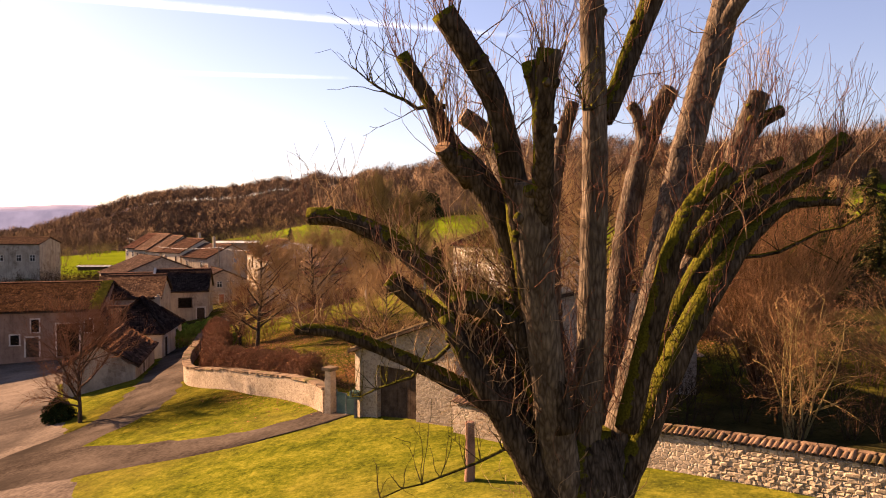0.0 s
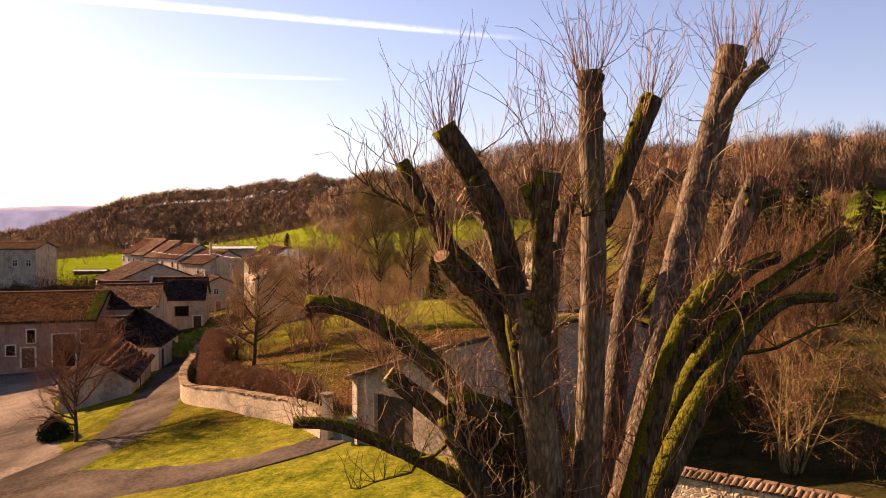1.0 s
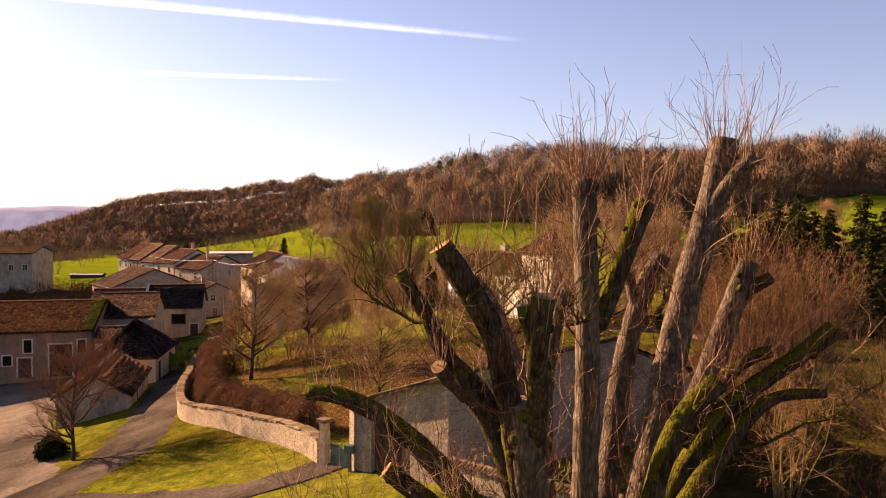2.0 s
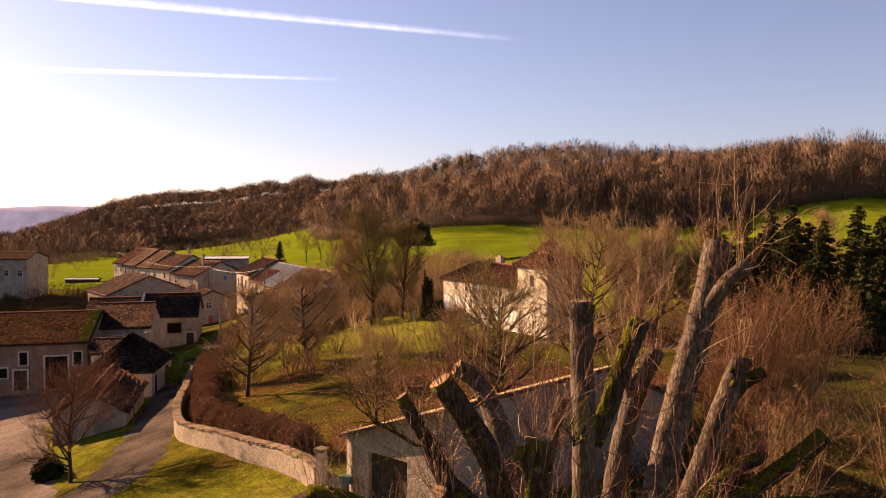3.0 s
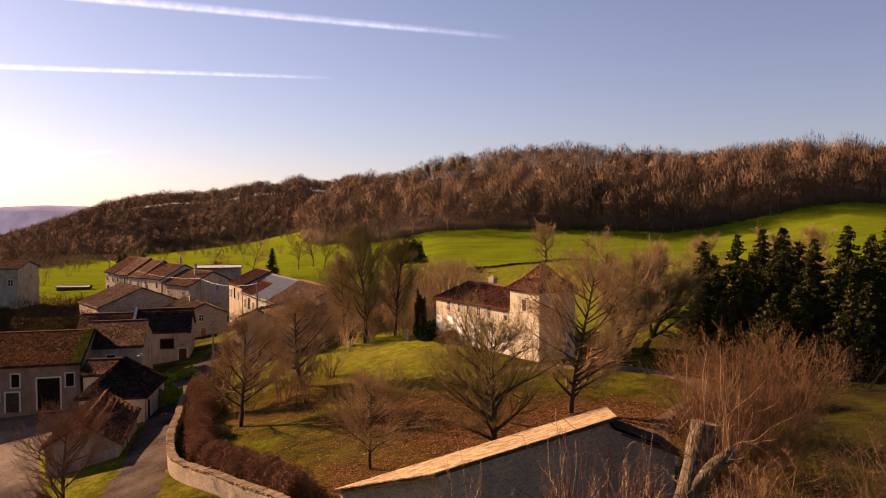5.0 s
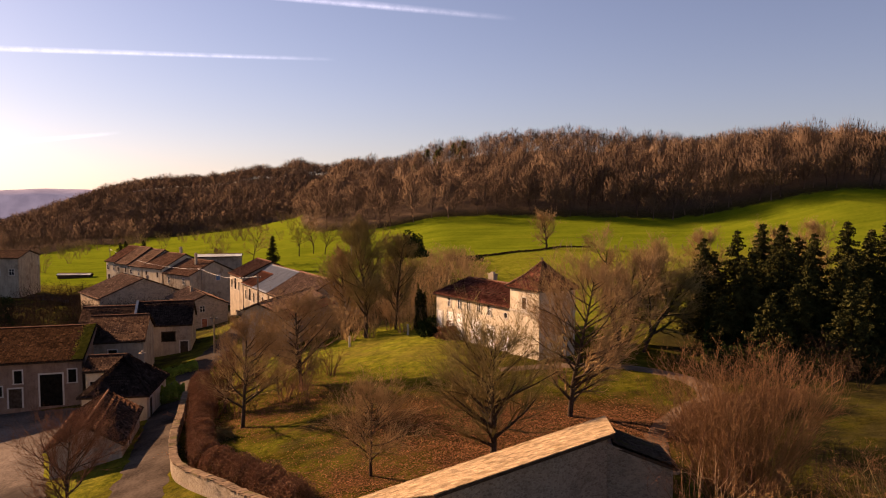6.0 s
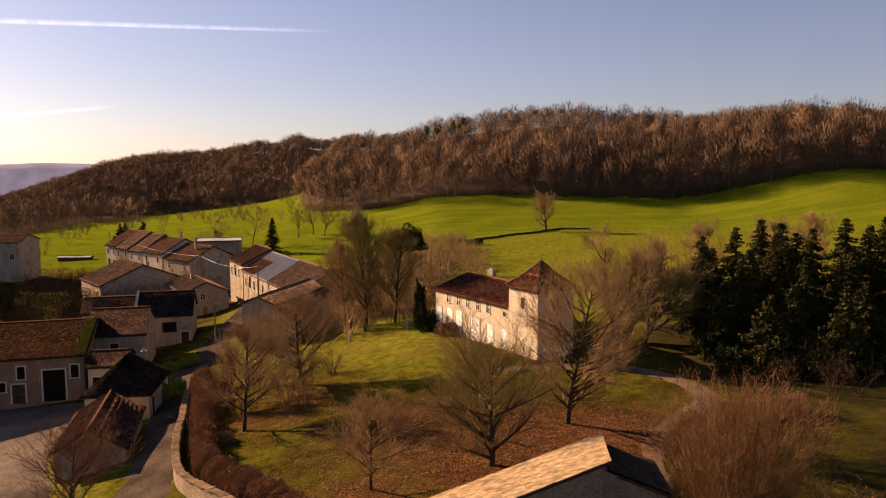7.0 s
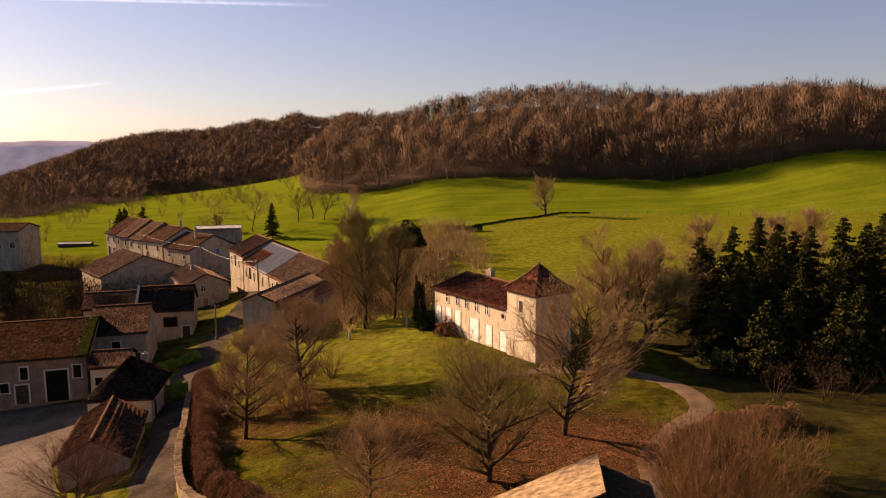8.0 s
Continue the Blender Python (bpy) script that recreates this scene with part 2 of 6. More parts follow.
M_LANE = worn("lane_asphalt", (0.026, 0.020, 0.016), (0.092, 0.073, 0.057), 0.3, 6, 0.8, 0.006, 0.4, (0.026, 0.021, 0.017))
M_GRAVEL = worn("gravel", (0.078, 0.053, 0.034), (0.168, 0.120, 0.081), 0.8, 20, 0.9, 0.01, 0.5)
M_IRON = worn("grey_metal", (0.064, 0.064, 0.064), (0.154, 0.154, 0.154), 3, 30, 0.5)
M_POST = worn("weathered_post", (0.077, 0.064, 0.051), (0.192, 0.166, 0.134), 3, 30, 0.9)
M_GLASS, _nt, _b, _g = start("window_glass", 0.08)
_b.inputs["Base Color"].default_value = (0.02, 0.022, 0.026, 1)
_b.inputs["Specular IOR Level"].default_value = 0.5


# ---- helpers of this scene ----
def ss(a, b, v):
    t = np.clip((np.asarray(v, float) - a) / (b - a), 0, 1)
    return t * t * (3 - 2 * t)


def part(name, bm, material, parent, label=""):
    """Links a bmesh as one mesh object under a thing or a part."""
    me = bpy.data.meshes.new(name)
    bm.to_mesh(me)
    bm.free()
    ob = new(name, me)
    for mt in material if isinstance(material, (list, tuple)) else (material,):
        me.materials.append(mt)
    ob.parent = parent
    return tagged(ob, label)


def thing(name, label, category, group="", kind="", at=(0, 0, 0), turn=0):
    ob = new(name)
    ob.empty_display_size = 0.3
    ob.matrix_basis = pose(*at, 0, 0, turn)
    return tagged(ob, label, category, group, kind)


def np_mesh(name, verts, faces, material, parent=None, label="", normals=None):
    """A mesh from numpy arrays of vertices and of equal-sided faces."""
    me = bpy.data.meshes.new(name)
    verts, faces = np.asarray(verts, np.float32), np.asarray(faces, np.int32)
    k = faces.shape[1]
    me.vertices.add(len(verts))
    me.vertices.foreach_set("co", verts.ravel())
    me.loops.add(faces.size)
    me.loops.foreach_set("vertex_index", faces.ravel())
    me.polygons.add(len(faces))
    me.polygons.foreach_set("loop_start", np.arange(0, faces.size, k, dtype=np.int32))
    me.update(calc_edges=True)
    if normals is not None:
        me.attributes.new("custom_normal", "FLOAT_VECTOR", "POINT").data.foreach_set("vector", np.asarray(normals, np.float32).ravel())
    me.materials.append(material)
    ob = new(name, me)
    ob.parent = parent
    return tagged(ob, label)


def smooth(ob):
    ob.data.polygons.foreach_set("use_smooth", [True] * len(ob.data.polygons))
    return ob


def prisms(segs, sides=3):
    """Tapered prisms along segments: rows of start, end, two radii. Gives vertices and quads."""
    segs = np.asarray(segs, float)
    a, b, r0, r1 = segs[:, :3], segs[:, 3:6], segs[:, 6], segs[:, 7]
    d = b - a
    d /= np.linalg.norm(d, axis=1, keepdims=True) + 1e-9
    ref = np.where(np.abs(d[:, 2:3]) > 0.9, np.array([[1.0, 0, 0]]), np.array([[0, 0, 1.0]]))
    u = np.cross(d, ref)
    u /= np.linalg.norm(u, axis=1, keepdims=True) + 1e-9
    w = np.cross(d, u)
    th = np.arange(sides) * 2 * np.pi / sides
    ring = np.cos(th)[None, :, None] * u[:, None] + np.sin(th)[None, :, None] * w[:, None]
    v = np.concatenate([a[:, None] + ring * r0[:, None, None], b[:, None] + ring * r1[:, None, None]], 1)
    i = np.arange(sides)
    j = (i + 1) % sides
    q = np.stack([i, j, j + sides, i + sides], 1)
    f = (np.arange(len(segs)) * 2 * sides)[:, None, None] + q[None]
    return v.reshape(-1, 3), f.reshape(-1, 4)


def tube(bm, pts, radii, sides=10, rough=0.0, cap=True, seed=0, mat_cap=None):
    """A bent tapered limb through points, smoothed between them, with an uneven skin."""
    rng = np.random.default_rng(seed)
    pts, radii = np.asarray(pts, float), np.asarray(radii, float)
    n = len(pts)
    fine, rad = [], []
    for i in range(n - 1):
        p0, p1, p2, p3 = pts[max(i - 1, 0)], pts[i], pts[i + 1], pts[min(i + 2, n - 1)]
        steps = max(2, int(np.linalg.norm(p2 - p1) / 0.12))
        for s in range(steps):
            t = s / steps
            fine.append(0.5 * (2 * p1 + (p2 - p0) * t + (2 * p0 - 5 * p1 + 4 * p2 - p3) * t * t + (3 * p1 - p0 - 3 * p2 + p3) * t ** 3))
            rad.append(radii[i] * (1 - t) + radii[i + 1] * t)
    fine.append(pts[-1])
    rad.append(radii[-1])
    rings, u = [], None
    ang = np.arange(sides) * 2 * np.pi / sides
    lobes = rng.uniform(-1, 1, (sides,)) * rough * 0.6
    for i, (p, r) in enumerate(zip(fine, rad)):
        d = fine[min(i + 1, len(fine) - 1)] - fine[max(i - 1, 0)]
        d = d / (np.linalg.norm(d) + 1e-9)
        if u is None:
            u = np.cross(d, (0.3, 1, 0.2))
        u = u - d * (u @ d)
        u /= np.linalg.norm(u)
        w = np.cross(d, u)
        k = r * (1 + lobes + rng.uniform(-1, 1, sides) * rough)
        rings.append([bm.verts.new(p + (np.cos(a) * u + np.sin(a) * w) * kk) for a, kk in zip(ang, k)])
    for ra, rb in zip(rings, rings[1:]):
        for i in range(sides):
            f = bm.faces.new((ra[i], ra[(i + 1) % sides], rb[(i + 1) % sides], rb[i]))
            f.smooth = True
    if cap:
        f = bm.faces.new(rings[-1])
        if mat_cap is not None:
            f.material_index = mat_cap
        bm.faces.new(rings[0][::-1])
    return np.array(fine), np.array(rad)


def block(bm, x0, x1, y0, y1, z0, z1, mat=0):
    vs = [bm.verts.new(c) for c in ((x0, y0, z0), (x1, y0, z0), (x1, y1, z0), (x0, y1, z0), (x0, y0, z1), (x1, y0, z1), (x1, y1, z1), (x0, y1, z1))]
    for q in ((3, 2, 1, 0), (4, 5, 6, 7), (0, 1, 5, 4), (1, 2, 6, 5), (2, 3, 7, 6), (3, 0, 4, 7)):
        bm.faces.new([vs[i] for i in q]).material_index = mat
    return vs


# ---- the ground ----
def forest_edge(x):
    x = np.asarray(x, float)
    return 263 - 0.28 * np.clip(x - 20, 0, 400) + 10 * ss(-20, -36, x) + 255 * ss(-37, -92, x)


def wooded(x, y):
    """Metres inside the wood: beyond the field edge, and further down the slope on the west."""
    x, y = np.asarray(x, float), np.asarray(y, float)
    west = np.interp(x / np.maximum(y, 1.0), (-0.9, -0.55, -0.515, -0.486, -0.448, -0.374, -0.364, -0.3), (345, 345, 350, 390, 450, 448, 900, 900))
    return np.maximum(y - forest_edge(x), y - west)


LIE_U = (-0.564, -0.527, -0.49, -0.453, -0.416, -0.386, -0.341, -0.304, -0.266, -0.236, -0.221, -0.191, -0.146, -0.101, -0.071, -0.041, -0.018, 0.005, 0.035, 0.073, 0.111, 0.149, 0.188, 0.264, 0.326, 0.38, 0.418, 0.496, 0.574, 0.62)
LIE_Z = (5.4, 4.0, 3.4, 2.3, 1.4, 3.5, 1.6, 0.5, 1.5, 3.8, 5.5, 1.4, -6.9, -7.1, -5.9, -6.3, -6.4, -5.5, -3.4, -3.4, -3.3, -3.7, -2.6, -4.1, -3.4, -5.7, -2.2, -3.0, -4.8, -6.7)


def height(x, y):
    """The lie of the land: a lawn terrace, the village in its dip, fields that rise to a wooded hill."""
    x, y = np.asarray(x, float), np.asarray(y, float)
    z = 1.2 - 7.9 * ss(6, -44, x) + 0.02 * np.clip(x - 5, 0, 60) + 0.7 * ss(26, 14, y) * ss(-6, 6, x)
    z = z - 0.9 * ss(66, 100, y) * ss(8, -6, x) * ss(-30, -12, x)
    z = z + 2.5 * np.exp(-((x + 22) / 10) ** 2 - ((y - 122) / 17) ** 2)
    near = z + 8.0 * ss(190, 275, y)
    tilt = np.interp(x, (-180, -131, -93, -60, -40), (-5, 0.5, 6.5, 14, 24))
    fields = z + tilt * np.clip((np.minimum(y, forest_edge(x)) - 185) / 215, 0, 1)
    z = near + (fields - near) * ss(-12, -42, x)
    z = z + 13.0 * ss(75, 140, x) * ss(150, 245, y)
    s = y - forest_edge(x)
    top = np.interp(x, (-420, -200, -139, -80, -54, 14, 45, 79, 110, 137, 167, 230, 400), (60, 60, 56, 46, 36, 32, 34, 34, 24, 16, 17, 20, 22))
    wide = 260 - 110 * ss(-60, 60, x)
    z = z + top * np.clip(s / wide, 0, 1) ** 0.8 * (1 - 0.2 * ss(1.0, 2.2, s / wide))
    # the wooded hill falls away to the valley on the west
    u = x / np.maximum(y, 1.0)
    crest = np.interp(u, (-0.75, -0.556, -0.511, -0.421, -0.332, -0.26, -0.19, -0.12), (-8, 0.2, 3.8, 12, 15.2, 15.6, 17.4, 70))
    fall = np.interp(u, (-0.75, -0.556, -0.511, -0.421, -0.332, -0.26, -0.19), (-0.06, -0.045, -0.03, 0.004, 0.019, 0.024, 0.033))
    z = np.minimum(z, crest - 1.5 + fall * (y - 250) + 60 * ss(240, 150, y))
    z = z + np.interp(u, LIE_U, LIE_Z) * ss(0, 110, s) * ss(-0.7, -0.55, u)
    return z + 0.12 * np.sin(x * 0.31 + 1.3) * np.sin(y * 0.27) * ss(0, 40, y)


def ground_at(x, y):
    return float(height(x, y))


def axis(spans):
    out = [np.arange(a, b, s) for a, b, s in spans]
    return np.concatenate([*out, [spans[-1][1]]])


gx = axis(((-2400, -600, 100), (-600, -160, 6), (-160, -50, 3), (-50, 30, 0.8), (30, 180, 3), (180, 600, 12), (600, 2400, 100)))
gy = axis(((-900, -60, 60), (-60, 10, 5), (10, 90, 0.8), (90, 300, 3), (300, 700, 6), (700, 3000, 60)))
GX, GY = np.meshgrid(gx, gy)
GZ = height(GX, GY)
nx, ny = len(gx), len(gy)
idx = np.arange(nx * ny).reshape(ny, nx)
quads = np.stack([idx[:-1, :-1], idx[:-1, 1:], idx[1:, 1:], idx[1:, :-1]], -1).reshape(-1, 4)


def ground_material():
    m, nt, b, geo = start("ground_cover", 1.0)
    b.inputs["Specular IOR Level"].default_value = 0.0
    p = geo.outputs["Position"]
    zone = nt.nodes.new("ShaderNodeAttribute")
    zone.attribute_name = "cover"
    sep = nt.nodes.new("ShaderNodeSeparateColor")
    nt.links.new(zone.outputs["Color"], sep.inputs[0])
    big, mid, fine = noise_tex(nt, p, 0.09, 5, 0.6), noise_tex(nt, p, 0.9, 5, 0.65), noise_tex(nt, p, 9.0, 4, 0.7)
    f = math_node(nt, "ADD", math_node(nt, "MULTIPLY", mid, 0.4), math_node(nt, "ADD", math_node(nt, "MULTIPLY", fine, 0.35), math_node(nt, "MULTIPLY", noise_tex(nt, p, 3.1, 4, 0.7), 0.25)))
    lawn = ramp(nt, f, ((0.40, (0.030, 0.038, 0.004)), (0.50, (0.088, 0.092, 0.006)), (0.61, (0.185, 0.165, 0.016))))
    lawn = mix(nt, ramp(nt, big, ((0.46, (0, 0, 0)), (0.70, (0.6, 0.6, 0.6)))), lawn, (0.115, 0.080, 0.022))
    dull = nt.nodes.new("ShaderNodeAttribute")
    dull.attribute_name = "dull"
    faded = ramp(nt, f, ((0.40, (0.011, 0.009, 0.002)), (0.50, (0.032, 0.026, 0.003)), (0.61, (0.078, 0.057, 0.007))))
    keep = math_node(nt, "MULTIPLY", dull.outputs["Fac"], ramp(nt, noise_tex(nt, p, 0.16, 5, 0.6), ((0.36, (1, 1, 1)), (0.66, (0.45, 0.45, 0.45)))))
    lawn = mix(nt, keep, lawn, faded)
    rows = nt.nodes.new("ShaderNodeMapping")
    rows.inputs["Rotation"].default_value, rows.inputs["Scale"].default_value = (0, 0, 0.25), (0.012, 0.30, 0.1)
    nt.links.new(p, rows.inputs["Vector"])
    drill = noise_tex(nt, rows.outputs[0], 1.0, 5, 0.7)
    clump = noise_tex(nt, p, 2.2, 8, 0.75)
    lawn = mix(nt, ramp(nt, clump, ((0.50, (0, 0, 0)), (0.72, (0.5, 0.5, 0.5)))), lawn, (0.050, 0.058, 0.006))
    fm = math_node(nt, "ADD", math_node(nt, "MULTIPLY", big, 0.3), math_node(nt, "ADD", math_node(nt, "MULTIPLY", mid, 0.25), math_node(nt, "MULTIPLY", drill, 0.45)))
    meadow = ramp(nt, fm, ((0.36, (0.066, 0.092, 0.003)), (0.52, (0.108, 0.136, 0.005)), (0.66, (0.155, 0.164, 0.008))))
    rough_f = math_node(nt, "ADD", math_node(nt, "MULTIPLY", noise_tex(nt, p, 1.3, 7, 0.75), 0.6), math_node(nt, "MULTIPLY", mid, 0.4))
    pasture = ramp(nt, rough_f, ((0.38, (0.058, 0.070, 0.004)), (0.50, (0.112, 0.122, 0.007)), (0.62, (0.185, 0.170, 0.018))))
    meadow = mix(nt, zone.outputs["Alpha"], meadow, pasture)
    litter = ramp(nt, f, ((0.40, (0.016, 0.009, 0.004)), (0.60, (0.088, 0.044, 0.015))))
    # floor of the wood; also the tone for shade painted on the garden ground
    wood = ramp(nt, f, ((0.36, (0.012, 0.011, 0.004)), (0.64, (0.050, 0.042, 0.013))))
    hill = ramp(nt, f, ((0.36, (0.055, 0.038, 0.025)), (0.64, (0.120, 0.084, 0.055))))
    patch = noise_tex(nt, p, 0.35, 5, 0.65)

    def soft(w):
        g = math_node(nt, "ADD", w, math_node(nt, "ADD", math_node(nt, "MULTIPLY", math_node(nt, "SUBTRACT", f, 0.5), 0.9), math_node(nt, "MULTIPLY", math_node(nt, "SUBTRACT", patch, 0.5), 1.3)))
        return ramp(nt, g, ((0.32, (0, 0, 0)), (0.68, (1, 1, 1))))
    c = mix(nt, soft(sep.outputs[0]), lawn, meadow)
    c = mix(nt, soft(sep.outputs[1]), c, litter)
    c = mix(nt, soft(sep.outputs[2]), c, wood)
    under = nt.nodes.new("ShaderNodeAttribute")
    under.attribute_name = "under_wood"
    c = mix(nt, under.outputs["Fac"], c, hill)
    nt.links.new(c, b.inputs["Base Color"])
    bump(nt, b, f, 0.8, 0.06)
    return m


M_GROUND = ground_material()
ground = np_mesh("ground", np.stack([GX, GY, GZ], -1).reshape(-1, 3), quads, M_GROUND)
smooth(ground)
tagged(ground, "rolling ground of winter grass, leaf litter and green meadow", "ground", kind="structure")


def spot(x, y, r):
    return np.exp(-((GX - x) ** 2 + (GY - y) ** 2) / (r * r))


cover = np.zeros((ny, nx, 4))
s_edge = wooded(GX, GY)
cover[..., 0] = ss(88, 104, GY + 0.9 * np.clip(GX - 4, -40, 12)) * ss(-30, -6, GX + 0.10 * (GY - 90)) + ss(182, 200, GY) * ss(10, -20, GX)
cover[..., 0] = np.clip(cover[..., 0] * 1.3 - 0.15 + 0.25 * spot(-2, 66, 9) + 0.6 * spot(-3, 76, 6), 0, 1)
cover[..., 1] = np.clip(0.72 * (0.75 * spot(4, 43, 5) + 0.8 * spot(9, 46, 5) + 0.6 * spot(13, 45, 4) + 0.6 * spot(-9, 61, 5) + 0.5 * spot(-1, 49, 5) + 0.45 * spot(-4, 36, 4) + 0.6 * spot(10, 27, 6) + 0.48 * ss(-20, -8, GX) * ss(24, 12, GX) * ss(30, 42, GY) * ss(66, 50, GY) - 0.2 * spot(-5, 60, 6) + 0.25 * spot(-3, 52, 7) - 0.35 * spot(-9, 46, 3)), 0, 1)
# shade put into colour: east of x = 17, behind the tiled wall
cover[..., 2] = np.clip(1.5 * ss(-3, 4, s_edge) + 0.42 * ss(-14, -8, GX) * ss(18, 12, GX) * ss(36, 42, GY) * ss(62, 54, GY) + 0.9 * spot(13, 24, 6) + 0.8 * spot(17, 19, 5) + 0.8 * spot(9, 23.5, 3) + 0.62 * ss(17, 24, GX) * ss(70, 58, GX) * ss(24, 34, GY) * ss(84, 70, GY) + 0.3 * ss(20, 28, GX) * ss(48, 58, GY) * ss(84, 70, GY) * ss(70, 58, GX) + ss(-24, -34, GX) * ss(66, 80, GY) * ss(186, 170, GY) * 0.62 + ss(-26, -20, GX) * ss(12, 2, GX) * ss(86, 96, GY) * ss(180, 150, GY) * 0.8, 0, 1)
cover[..., 3] = ss(4, -4, GY - np.interp(GX, (-20, 8, 20, 31, 37, 60, 140), (160, 172, 187, 196.5, 201, 193, 168)))
attr = ground.data.color_attributes.new("cover", "FLOAT_COLOR", "POINT")
attr.data.foreach_set("color", cover.reshape(-1).astype(np.float32))
ground.data.attributes.new("under_wood", "FLOAT", "POINT").data.foreach_set("value", ss(0, 8, s_edge).reshape(-1).astype(np.float32))
worn_grass = ss(-24, -17, GX) * ss(31, 37, GY) * ss(78, 68, GY) + ss(9, 12, GX) * ss(18, 22, GY) * ss(40, 34, GY)
worn_grass = np.clip(worn_grass - 0.9 * spot(-3, 66, 7) - 0.8 * spot(-3, 72, 5), 0, 1)
ground.data.attributes.new("dull", "FLOAT", "POINT").data.foreach_set("value", worn_grass.reshape(-1).astype(np.float32))


def strip(name, pts, widths, material, label, category, lift=0.03, kind="structure", edge=0.25):
    """A road laid on the ground along a bent line, with ragged edges."""
    rng = np.random.default_rng(len(pts))
    pts = np.asarray(pts, float)
    fine, wid = [], []
    for i in range(len(pts) - 1):
        p0, p1, p2, p3 = pts[max(i - 1, 0)], pts[i], pts[i + 1], pts[min(i + 2, len(pts) - 1)]
        n = max(2, int(np.linalg.norm(p2 - p1) / 0.7))
        for s in range(n):
            t = s / n
            fine.append(0.5 * (2 * p1 + (p2 - p0) * t + (2 * p0 - 5 * p1 + 4 * p2 - p3) * t * t + (3 * p1 - p0 - 3 * p2 + p3) * t ** 3))
            wid.append(widths[i] * (1 - t) + widths[i + 1] * t)
    fine, wid = np.array(fine), np.array(wid)
    d = np.gradient(fine, axis=0)
    d /= np.linalg.norm(d, axis=1, keepdims=True)
    nrm = np.stack([-d[:, 1], d[:, 0]], 1)
    cols = 15
    v = []
    for k in range(cols):
        u = k / (cols - 1) - 0.5
        jit = rng.uniform(-edge, edge, len(fine)) if k in (0, cols - 1) else 0
        xy = fine + nrm * (u * wid + jit)[:, None]
        drop = 0.03 if k in (0, cols - 1) else 0
        v.append(np.column_stack([xy, height(xy[:, 0], xy[:, 1]) + lift - drop]))
    v = np.stack(v, 1)
    i = np.arange(v.shape[0] * cols).reshape(-1, cols)
    q = np.stack([i[:-1, :-1], i[1:, :-1], i[1:, 1:], i[:-1, 1:]], -1).reshape(-1, 4)
    ob = np_mesh(name, v.reshape(-1, 3), q, material)
    smooth(ob)
    return tagged(ob, label, category, kind=kind)


strip("road", ((-10, 8), (-19, 27), (-27, 42), (-37, 58), (-47, 71), (-70, 80)), (11, 10.5, 10, 13, 20, 18), M_ASPHALT, "pale worn asphalt village road with lighter tracks", "road", 0.018)
strip("lane", ((-19.5, 31), (-18.4, 35), (-17.0, 40), (-18.8, 50), (-21.4, 60), (-23.6, 69), (-25.5, 79), (-27, 90), (-27.5, 104), (-27.5, 118), (-33, 135), (-50, 152), (-78, 164), (-100, 178)), (6.5, 5.2, 4.0, 3.4, 3.4, 3.4, 3.8, 4, 4, 4, 4, 4, 5, 5), M_LANE, "narrow dark asphalt lane beside the garden wall", "road", 0.026)
strip("driveway", ((-19, 31.2), (-15, 30.0), (-11, 29.2), (-8, 28.7), (-5.6, 29.2), (-3.6, 30.6), (-1.5, 34)), (6.5, 4.6, 2.8, 2.2, 2.2, 2.4, 2.4), M_LANE, "grey asphalt driveway crossing the grass to the gate", "driveway", 0.034)
strip("yard", ((-50, 74), (-42, 72), (-36, 70.5), (-31, 67), (-29.5, 60)), (9, 10, 12, 9, 6), M_ASPHALT, "worn pale asphalt yard before the barn", "yard", 0.022)
strip("garden_path", ((6, 60.5), (12, 61.2), (17, 60), (20, 55), (19.6, 50.5), (16.8, 47.6), (13.6, 43), (12, 36)), (1.5, 1.7, 1.8, 1.8, 1.8, 1.5, 1.2, 1.2), M_GRAVEL, "curving pale gravel drive through the garden", "path", 0.02)


# ---- houses ----
def slope(parent, a, b, c, d, material, wave=0.28, amp=0.035, label="", course=0.36):
    """A tiled roof slope: a-b the eave, d-c above them at the ridge; waves run up the slope, courses step."""
    a, b, c, d = (Vector(v) for v in (a, b, c, d))
    nrm = (b - a).cross(d - a).normalized()
    w = max((b - a).length, (c - d).length)
    cols, rows = max(4, int(w / wave * 3)), max(2, int(max((d - a).length, (c - b).length) / course))
    v = []
    rng = random.Random(int(w * 100))
    for r in range(rows + 1):
        for edge in ((0, 1) if 0 < r < rows else (0,)):
            t = r / rows
            p, q = a.lerp(d, t), b.lerp(c, t)
            for k in range(cols + 1):
                s = k / cols
                lift = amp * math.cos(k * 2 * math.pi / 3) + (0.045 if edge == 0 else 0.0) + rng.uniform(-0.006, 0.006)
                sag = -0.05 * math.sin(math.pi * s) * math.sin(math.pi * t)
                v.append(p.lerp(q, s) + nrm * (lift + sag))
    n, m = cols + 1, len(v) // (cols + 1)
    i = np.arange(n * m).reshape(m, n)
    f = np.stack([i[:-1, :-1], i[:-1, 1:], i[1:, 1:], i[1:, :-1]], -1).reshape(-1, 4)
    roof = np_mesh("roof_slope", [tuple(x) for x in v], f, material, parent, label)
    # the boarded underside gives the roof its thickness
    bm = bmesh.new()
    lo = [bm.verts.new(x - nrm * 0.16) for x in (a, b, c, d)]
    hi = [bm.verts.new(x - nrm * 0.04) for x in (a, b, c, d)]
    bm.faces.new(lo[::-1])
    bm.faces.new(hi)
    for k in range(4):
        bm.faces.new((lo[k], lo[(k + 1) % 4], hi[(k + 1) % 4], hi[k]))
    part("soffit", bm, M_WOOD, parent)
    return roof


